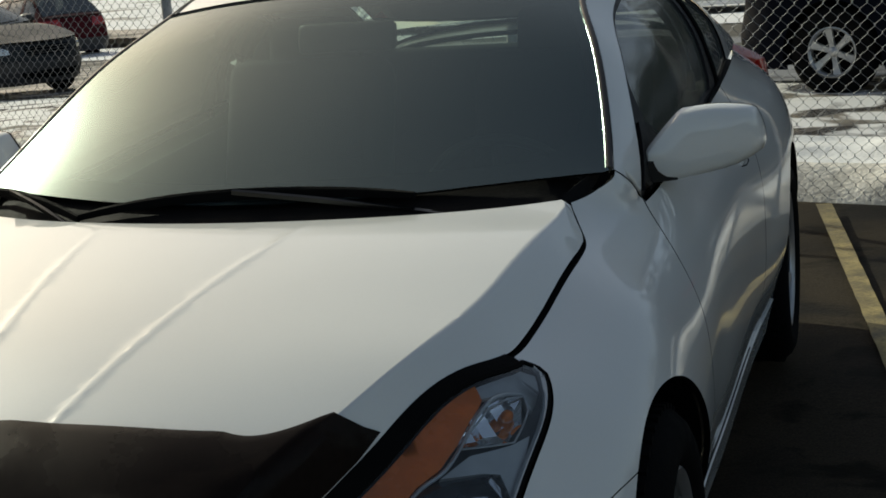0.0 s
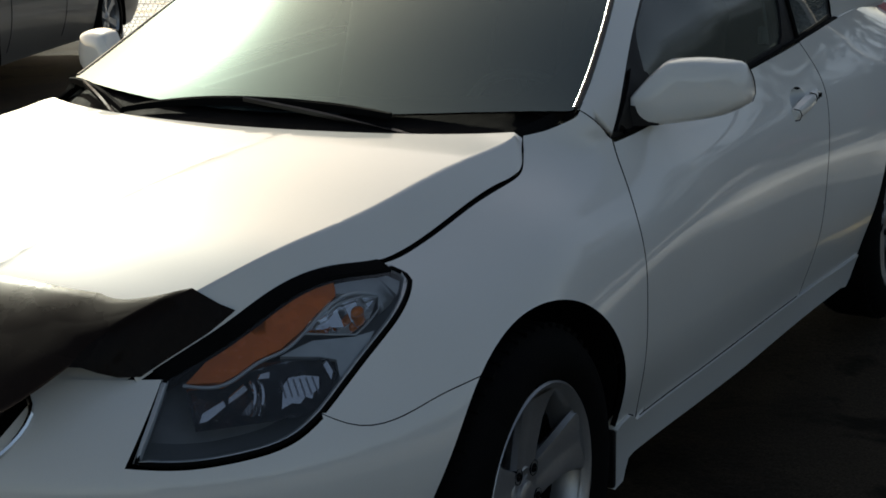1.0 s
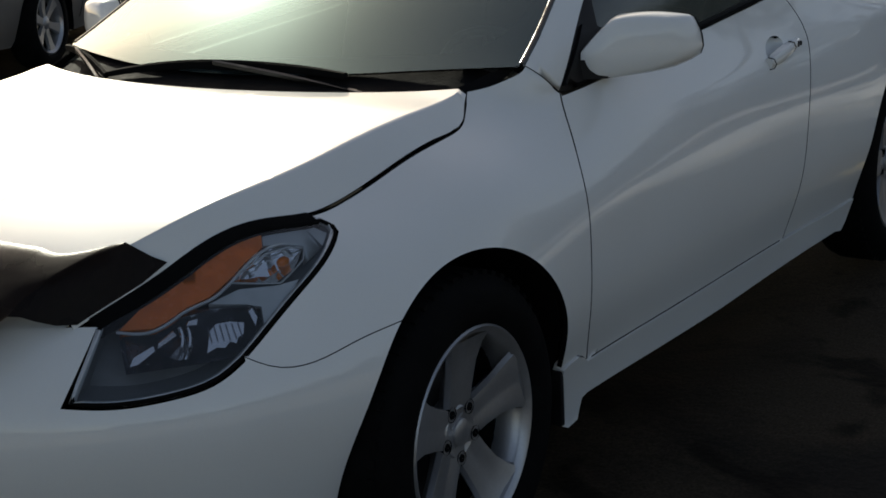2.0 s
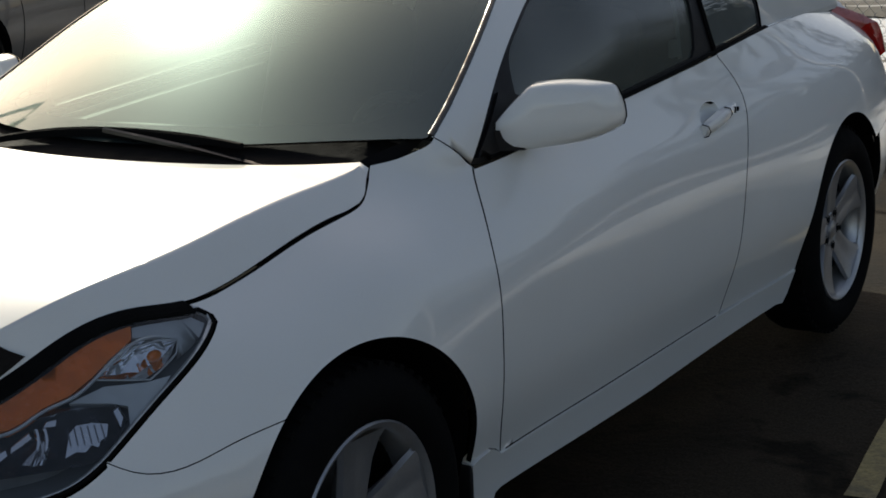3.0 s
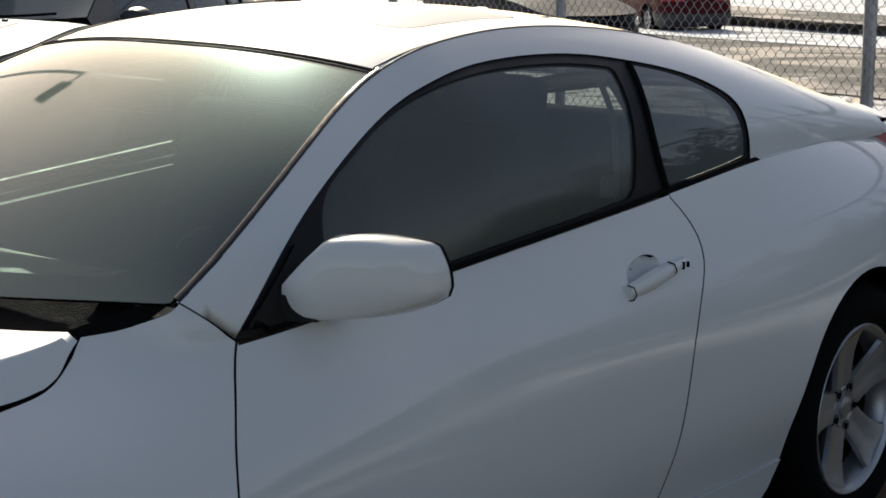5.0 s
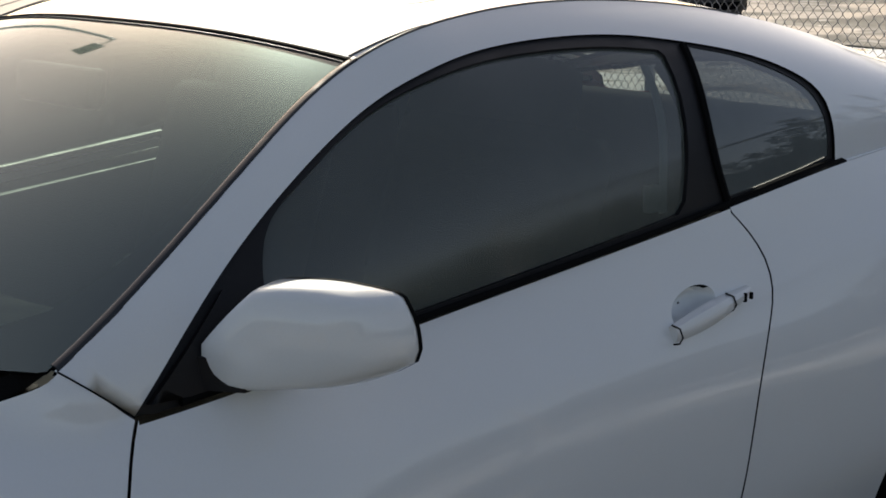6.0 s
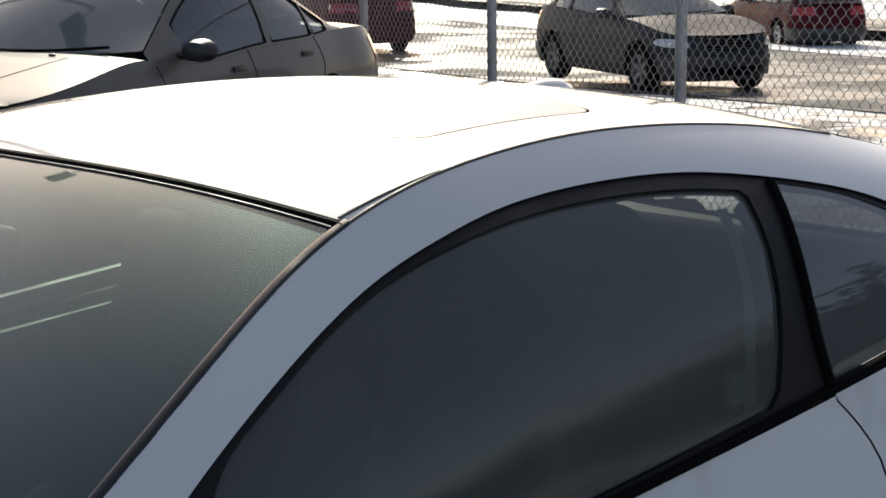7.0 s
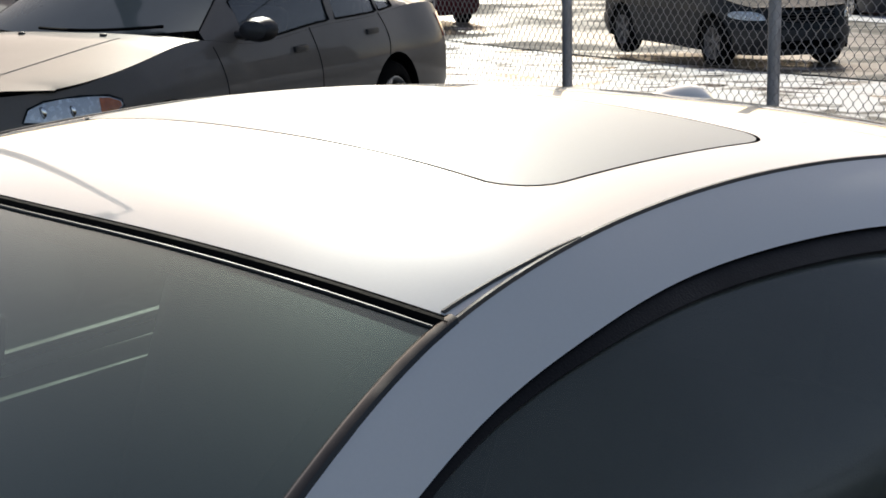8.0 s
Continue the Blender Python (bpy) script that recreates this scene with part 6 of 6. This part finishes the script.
    re = [(float(rx(y)) - 0.004, y) for y in np.linspace(header[0], roof_end[0], 16)]
    panel("roof", np.concatenate([re, [(-x, y) for x, y in re[::-1]]]), upper_top, mat, root, step=0.09, centre=mid)
    be = [(float(rx(y)) - 0.02, y) for y in np.linspace(roof_end[0] + 0.02, back[0] - 0.03, 12)]
    g = panel("rear_window", np.concatenate([be, [(-x, y) for x, y in be[::-1]]]), upper_top, glass, root, step=0.10, depth=0.0, centre=mid)
    g.visible_shadow = False
    if back[0] < wb + rear - 0.15:
        de = [(side_x(y) - 0.004, y) for y in np.linspace(back[0] - 0.02, wb + rear - 0.16, 14)]
        tail = [(x, wb + rear - 0.03 - 0.13 * (abs(x) / de[-1][0]) ** 3) for x in np.linspace(de[-1][0], -de[-1][0], 14)]
        panel("boot_lid", np.concatenate([de, tail[1:-1], [(-x, y) for x, y in de[::-1]]]), bonnet, mat, root, step=0.08, centre=mid)
    for side in (1, -1):
        panel("body_side", side_poly, sh.lift, mat, root, side, step=0.06, depth=0.015, centre=mid)
        if bumper_mat:
            for a0, a1 in ((sh.t[0], arch1[0, 0] - 0.03), (arch2[-1, 0] + 0.03, sh.t[-1])):
                panel("bumper", np.array([(a0, clear + 0.01), (a1, clear + 0.01), (a1, 0.50), (a0, 0.50)]), sh.sunk(-0.02), bumper_mat, root, side, step=0.06, depth=0.03, centre=mid)
        # pillars round the side windows
        ys = np.linspace(cowl[0] + 0.03, back[0], 50)
        frame_poly = np.concatenate([[(y, float(top_z(y)) + 0.001) for y in ys], [(y, float(rz(y))) for y in ys[::-1]]])
        holes = []
        for a, b in doors:
            ya, yb = cowl[0] + a * (back[0] - cowl[0]), cowl[0] + b * (back[0] - cowl[0])
            yy = np.linspace(ya, yb, 24)
            lo = [(y, float(top_z(y)) + 0.022) for y in yy]
            hi = [(y, max(float(rz(y)) - 0.055, float(top_z(y)) + 0.030)) for y in yy]
            holes.append(np.array(lo + hi[::-1]))
        fr = panel("pillar_frame", frame_poly, upper_side, mat, root, side, step=0.07, holes=holes, centre=mid)
        for h in holes:
            g = panel("side_window", h, upper_sunk(0.010), glass, fr, side, step=0.09, depth=0.0, centre=mid)
            g.visible_shadow = False
            bm = bmesh.new()
            tube(bm, [upper_sunk(0.002)(np.array([y]), np.array([z]))[0] * (side, 1, 1) for y, z in np.concatenate([h, h[:1]])], 0.008, 5, cap=False)
            part("window_seal", bm, RUBBER, fr)
        # seams, handles, mirror
        for ys_, z0, z1 in seams:
            bm = bmesh.new()
            tube(bm, [sh.lift(sh.at_y(ys_ + 0.05 * math.sin(math.pi * q), z0 + (z1 - z0) * q), z0 + (z1 - z0) * q, -0.0005)[0] * (side, 1, 1) for q in np.linspace(0, 1, 12)], 0.003, 5)
            part("door_seam", bm, LINER_AND_GAP, root)
        for yh in handles:
            z = float(top_z(yh)) - 0.085
            c = sh.lift(sh.at_y(yh, z), z)[0]
            bm = bmesh.new()
            box(bm, (side * (c[0] + 0.006), yh, z), (0.024, 0.15, 0.035), 0.008)
            part("door_handle", bm, GREY_TRIM, root)
        ym = cowl[0] + 0.34
        zm = float(top_z(ym)) + 0.075
        xm = float(bx(ym))
        bm = bmesh.new()
        rings = []
        for k, dy in ((0.4, -0.075), (0.8, -0.055), (1.0, 0.0), (1.0, 0.045), (0.9, 0.05)):
            rings.append([(side * (xm + 0.115 + 0.11 * k * math.cos(a) * (1 if abs(math.cos(a)) < 0.8 else 0.95)), ym + dy, zm + 0.066 * k * math.sin(a)) for a in np.linspace(0, 2 * math.pi, 18)[:-1]])
        loft(bm, rings)
        mir = part("door_mirror", bm, GREY_TRIM, root)
        bm = bmesh.new()
        tube(bm, [(side * (xm - 0.03), ym, zm - 0.03), (side * (xm + 0.06), ym, zm - 0.03)], 0.024, 8)
        part("mirror_foot", bm, GREY_TRIM, mir)
        simple_wheel(root, side, hw, 0.0, tyre, rim, spokes, rim_mat)
        simple_wheel(root, side, hw, wb, tyre, rim, spokes, rim_mat)
        for y in (0.0, wb):
            bm = bmesh.new()
            rings = [[(side * x, y + r_arch * math.cos(radians(a)), tyre + r_arch * math.sin(radians(a))) for a in range(-15, 196, 10)] for x in (hw - 0.02, hw - 0.30)]
            loft(bm, rings, closed=False, cap=False)
            bm.faces.new([bm.verts.new((side * (hw - 0.30), y + r_arch * math.cos(radians(a)), tyre + r_arch * math.sin(radians(a)))) for a in range(-15, 196, 15)])
            part("wheel_liner", bm, LINER_AND_GAP, root)
        if lamp:
            zc = hood_front - 0.060
            ta, tb = sh.near(0.50 * hw, -front + 0.12, zc)[0], sh.near(0.955 * hw, -front + 0.60, zc)[0]
            shape = np.array([(ta + (tb - ta) * (0.16 + 0.80 * a), zc + 0.064 * b) for a, b in ((0.0, -0.75), (0.05, 0.25), (0.2, 0.75), (0.55, 0.98), (0.85, 0.85), (0.98, 0.45), (1.0, -0.05), (0.9, -0.45), (0.6, -0.75), (0.3, -0.85))])
            lp = panel("headlamp", shape, sh.sunk(-0.012), LAMP_GLASS, root, side, step=0.04, depth=0.0, centre=mid)
            lp.visible_shadow = False
            panel("housing", shape, sh.sunk(-0.003), CLEAR_BACK, lp, side, step=0.04, depth=0.0, centre=mid)
            bm = bmesh.new()
            tube(bm, [sh.lift(*q, -0.004)[0] * (side, 1, 1) for q in np.concatenate([shape, shape[:1]])], 0.006, 5, cap=False)
            part("lamp_seal", bm, RUBBER, lp)
            if amber:
                amb = np.array([(ta + (tb - ta) * (0.16 + 0.80 * a), zc + 0.064 * b) for a, b in ((0.74, -0.50), (0.74, 0.76), (0.85, 0.68), (0.96, 0.35), (0.97, -0.02), (0.9, -0.32))])
                panel("turn_lens", amb, sh.sunk(-0.007), AMBER, lp, side, step=0.04, depth=0.006, centre=mid)
            for q, r in ((0.30, 0.032), (0.52, 0.030)):
                c = sh.lift(ta + (tb - ta) * q, zc - 0.005, 0.003)[0]
                bm = bmesh.new()
                bmesh.ops.create_uvsphere(bm, u_segments=14, v_segments=8, radius=r, matrix=Matrix.Translation((side * c[0], c[1], c[2])) @ Matrix.Diagonal((1, 0.25, 1, 1)))
                part("reflector", bm, CHROME, lp)
            tt = sh.t[-1]
            zt = deck - 0.16
            tl = np.array([(sh.near(0.955 * hw, wb + rear - 0.34, zt)[0], zt + 0.07), (tt - 0.42, zt + 0.09), (tt - 0.38, zt - 0.10), (sh.near(0.955 * hw, wb + rear - 0.30, zt)[0], zt - 0.09)])
            panel("tail_lamp", tl, sh.sunk(-0.006), RED_LENS, root, side, step=0.05, depth=0.012, centre=mid)
    t0_ = sh.t[0]
    for side in (1, -1):
        panel("grille", np.array([(t0_, hood_front - 0.14), (t0_ + 0.34, hood_front - 0.13), (t0_ + 0.38, hood_front - 0.03), (t0_, hood_front - 0.02)]), sh.sunk(-0.004), LINER_AND_GAP, root, side, step=0.05, depth=0.01, centre=mid)
        for k in range(3):
            bm = bmesh.new()
            tube(bm, [sh.lift(t, hood_front - 0.115 + 0.035 * k, -0.010)[0] * (side, 1, 1) for t in np.linspace(t0_, t0_ + 0.34 + 0.01 * k, 8)], 0.005, 5)
            part("grille_bar", bm, GREY_TRIM, root)
        panel("lower_intake", np.array([(t0_, 0.27), (t0_ + 0.40, 0.28), (t0_ + 0.46, 0.37), (t0_, 0.38)]), sh.sunk(-0.004 if not bumper_mat else -0.026), LINER_AND_GAP, root, side, step=0.05, depth=0.006, centre=mid)
    bm = bmesh.new()
    box(bm, (0, wb * 0.5, clear + 0.06), (1.15, wb + 1.1, 0.10), 0.03)
    part("floor_pan", bm, LINER_AND_GAP, root)
    bm = bmesh.new()
    rings = []
    for x in np.linspace(-hw + 0.18, hw - 0.18, 9):
        rings.append([(x, cowl[0] + 0.02, belt[0] - 0.06), (x, cowl[0] + 0.5, belt[0] - 0.02), (x, cowl[0] + 0.62, belt[0] - 0.10), (x, cowl[0] + 0.6, belt[0] - 0.4), (x, cowl[0] + 0.1, belt[0] - 0.4)])
    loft(bm, rings)
    part("dashboard", bm, DASH, root)
    for x in (0.36, -0.36):
        bm = bmesh.new()
        rounded_slab(bm, (x, cowl[0] + 1.10, belt[0] - 0.16), (0.46, 0.14, 0.62), -18, 0.06)
        st = part("seat_back", bm, SEAT, root)
        bm = bmesh.new()
        rounded_slab(bm, (x, cowl[0] + 1.22, belt[0] + 0.20), (0.25, 0.10, 0.17), -14, 0.045)
        part("headrest", bm, SEAT, st)
    bm = bmesh.new()
    rounded_slab(bm, (0, min(back[0] - 0.35, cowl[0] + 2.05), belt[0] - 0.12), (1.2, 0.14, 0.6), -22, 0.06)
    part("rear_bench", bm, SEAT, root)
    return root


def stand(u, v, turn):
    return pose(*uv(u, v, float(fall(u, v))), 0, 0, turn)


TAUPE, NAVY, CHARCOAL, MAROON, RED, SLATE = material("taupe_paint", (0.175, 0.155, 0.135), rough=0.45, metal=0.0, coat=0.35, spec=0.1, vary=0.10, scale=3.0, fine=0.05, bump_scale=160), material("navy_paint", (0.004, 0.005, 0.009), rough=0.7, coat=0.0, spec=0.02, vary=0.1, scale=3.0), paint("charcoal", (0.030, 0.033, 0.036)), paint("maroon", (0.10, 0.022, 0.024), 0.1), paint("red", (0.075, 0.008, 0.011), 0.1), paint("slate", (0.11, 0.12, 0.135))
SEDAN_AT = (-6.27, 4.75)
SEDAN_Z = float(fall(SEDAN_AT[0] * U.x + SEDAN_AT[1] * U.y, SEDAN_AT[0] * V.x + SEDAN_AT[1] * V.y))
vehicle("taupe_sedan", "taupe metallic four-door sedan parked by the fence", pose(*SEDAN_AT, SEDAN_Z, 0, 0, 21), TAUPE, front=0.90, wb=2.535, rear=1.10, hw=0.855, hood_front=0.735, cowl=(0.42, 0.965), header=(1.12, 1.345), roof_end=(2.15, 1.345), back=(2.90, 0.98), belt=(0.875, 0.915), roof=1.405, deck=0.95,
        doors=((0.16, 0.545), (0.575, 0.80), (0.815, 0.905)), seams=((0.50, 0.28, 0.88), (1.52, 0.28, 0.90), (2.42, 0.62, 0.92)), handles=(1.36, 2.25), tyre=0.305, rim=0.20, spokes=6)
vehicle("slate_minivan", "slate grey minivan parked beside the taupe sedan", pose(-9.2, 5.55, float(fall(-9.2 * U.x + 5.55 * U.y, -9.2 * V.x + 5.55 * V.y)), 0, 0, 21), SLATE, front=0.95, wb=2.9, rear=1.05, hw=0.95, hood_front=0.86, cowl=(0.28, 1.09), header=(1.15, 1.66), roof_end=(3.55, 1.68), back=(3.88, 1.10), belt=(1.0, 1.03), roof=1.74, deck=1.05,
        doors=((0.10, 0.42), (0.45, 0.68), (0.71, 0.93)), seams=((0.55, 0.3, 0.98), (1.6, 0.3, 0.98)), handles=(1.45, ), tyre=0.33, rim=0.205)
vehicle("charcoal_hatchback", "dusty charcoal two-door car parked along the road", stand(-15.6, 12.6, 66), CHARCOAL, front=0.88, wb=2.45, rear=0.85, hw=0.85, hood_front=0.72, cowl=(0.45, 0.96), header=(1.25, 1.33), roof_end=(2.2, 1.34), back=(2.95, 1.02), belt=(0.90, 0.96), roof=1.385, deck=0.99,
        doors=((0.18, 0.62), (0.65, 0.86)), seams=((0.52, 0.28, 0.86), (1.72, 0.28, 0.90)), handles=(1.5, ), tyre=0.31, rim=0.19, bumper_mat=GREY_TRIM, rim_mat=DULL_RIM, amber=False)
vehicle("navy_suv", "dark navy sport utility vehicle with silver wheels on the road", stand(-3.25, 11.65, 250), NAVY, front=1.10, wb=2.75, rear=0.95, hw=0.93, hood_front=0.98, cowl=(0.45, 1.18), header=(1.15, 1.70), roof_end=(3.1, 1.72), back=(3.5, 1.20), belt=(1.12, 1.15), roof=1.78, deck=1.15,
        doors=((0.14, 0.42), (0.45, 0.68), (0.72, 0.92)), seams=((0.55, 0.35, 1.08), ), handles=(1.5, ), tyre=0.37, rim=0.205, spokes=6, clear=0.22)
vehicle("maroon_van", "dark maroon van standing on the road", stand(-31.0, 13.3, 250), MAROON, front=0.85, wb=2.9, rear=0.95, hw=0.95, hood_front=0.90, cowl=(0.25, 1.12), header=(0.95, 1.70), roof_end=(3.5, 1.76), back=(3.8, 1.12), belt=(1.03, 1.06), roof=1.80, deck=1.10,
        doors=((0.10, 0.36), (0.5, 0.68), (0.71, 0.92)), tyre=0.34, rim=0.2, clear=0.25)
vehicle("red_wagon", "red station wagon parked across the road", stand(-30.1, 24.6, 235), RED, front=0.92, wb=2.7, rear=1.0, hw=0.90, hood_front=0.78, cowl=(0.42, 1.02), header=(1.10, 1.42), roof_end=(2.9, 1.45), back=(3.45, 1.05), belt=(0.95, 0.99), roof=1.49, deck=1.03,
        doors=((0.16, 0.42), (0.46, 0.68), (0.72, 0.9)), tyre=0.32, rim=0.2, bumper_mat=GREY_TRIM)


# street lamp that stands off by the lot, mirrored in the windscreen
STREET = thing("street_lamp", "tall grey steel street lamp with a box head", "street lamp", m=pose(-12.55, 6.95, float(fall(-12.55 * U.x + 6.95 * U.y, -12.55 * V.x + 6.95 * V.y)), 0, 0, 0))
bm = bmesh.new()
tube(bm, [(0, 0, 0), (0, 0, 4.5), (0, 0, 8.85)], 0.10, 12, taper=[1.0, 0.8, 0.6])
part("pole", bm, GALV, STREET)
bm = bmesh.new()
tube(bm, [(0, 0, 8.76), (-0.04, -0.09, 8.88), (-0.10, -0.20, 8.91), (-0.14, -0.30, 8.90)], 0.045, 8)
part("lamp_arm", bm, GALV, STREET)
bm = bmesh.new()
box(bm, (-0.24, -0.51, 8.88), (0.66, 0.50, 0.16), 0.03, 2, Matrix.Rotation(radians(-25), 4, "Z"))
part("lamp_head", bm, GREY_TRIM, STREET)
bm = bmesh.new()
tube(bm, [(0, 0, 0), (0, 0, 0.25)], 0.24, 16)
part("lamp_footing", bm, GREY_TRIM, STREET)


# dark woods across the lot, mirrored low in the side windows
NEEDLES = material("dark_winter_woods", (0.022, 0.026, 0.018), rough=0.9, spec=0.1, vary=0.4, scale=0.6, fine=0.3, bump_scale=8)
rng = random.Random(7)
wv, wf = [], []


def tall(a):
    """The woods stand taller towards the road."""
    q = min(max((a - radians(46)) / radians(22), 0.0), 1.0)
    return 1.0 + 1.1 * q * q * (3 - 2 * q)



for k in range(110):
    a = radians(-62 + 150 * k / 109)
    d = 46 + rng.uniform(-4, 5)
    cx, cy, h = d * math.cos(a), 1.0 + d * math.sin(a), rng.uniform(4.0, 7.0) * tall(a)
    for q in range(240):
        zz = rng.uniform(0.03, 1.0)
        rad = 1.5 * (1.02 - zz) * rng.uniform(0.5, 1.0) + 0.15
        b = rng.uniform(0, 2 * math.pi)
        p = Vector((cx + rad * math.cos(b), cy + rad * math.sin(b), h * zz - 0.3))
        e1 = Vector((rng.uniform(-1, 1), rng.uniform(-1, 1), rng.uniform(-0.5, 0.4))) * 0.8
        e2 = Vector((rng.uniform(-1, 1), rng.uniform(-1, 1), rng.uniform(-0.6, 0.2))) * 0.8
        n0 = len(wv)
        wv += [tuple(p), tuple(p + e1), tuple(p + e2)]
        wf.append((n0, n0 + 1, n0 + 2))
# the dense dark mass behind the outer twigs
woods_hull = len(wv)
for k in range(221):
    a = radians(-64 + 154 * k / 220)
    h = (3.6 + 1.1 * noise.noise(Vector((k * 0.35, 0.0, 4.0)))) * tall(a)
    for d, z in ((48, -1.0), (48, h), (50, h * 1.12 - 0.2 * rng.random())):
        wv.append((d * math.cos(a), 1.0 + d * math.sin(a), z))
    if k:
        for i in range(2):
            q = woods_hull + 3 * k + i
            wf.append((q - 3, q, q + 1, q - 2))
tagged(mesh_object("far_woods", wv, wf, NEEDLES), "dark winter woods beyond the far side of the lot", "woods", kind="stuff")
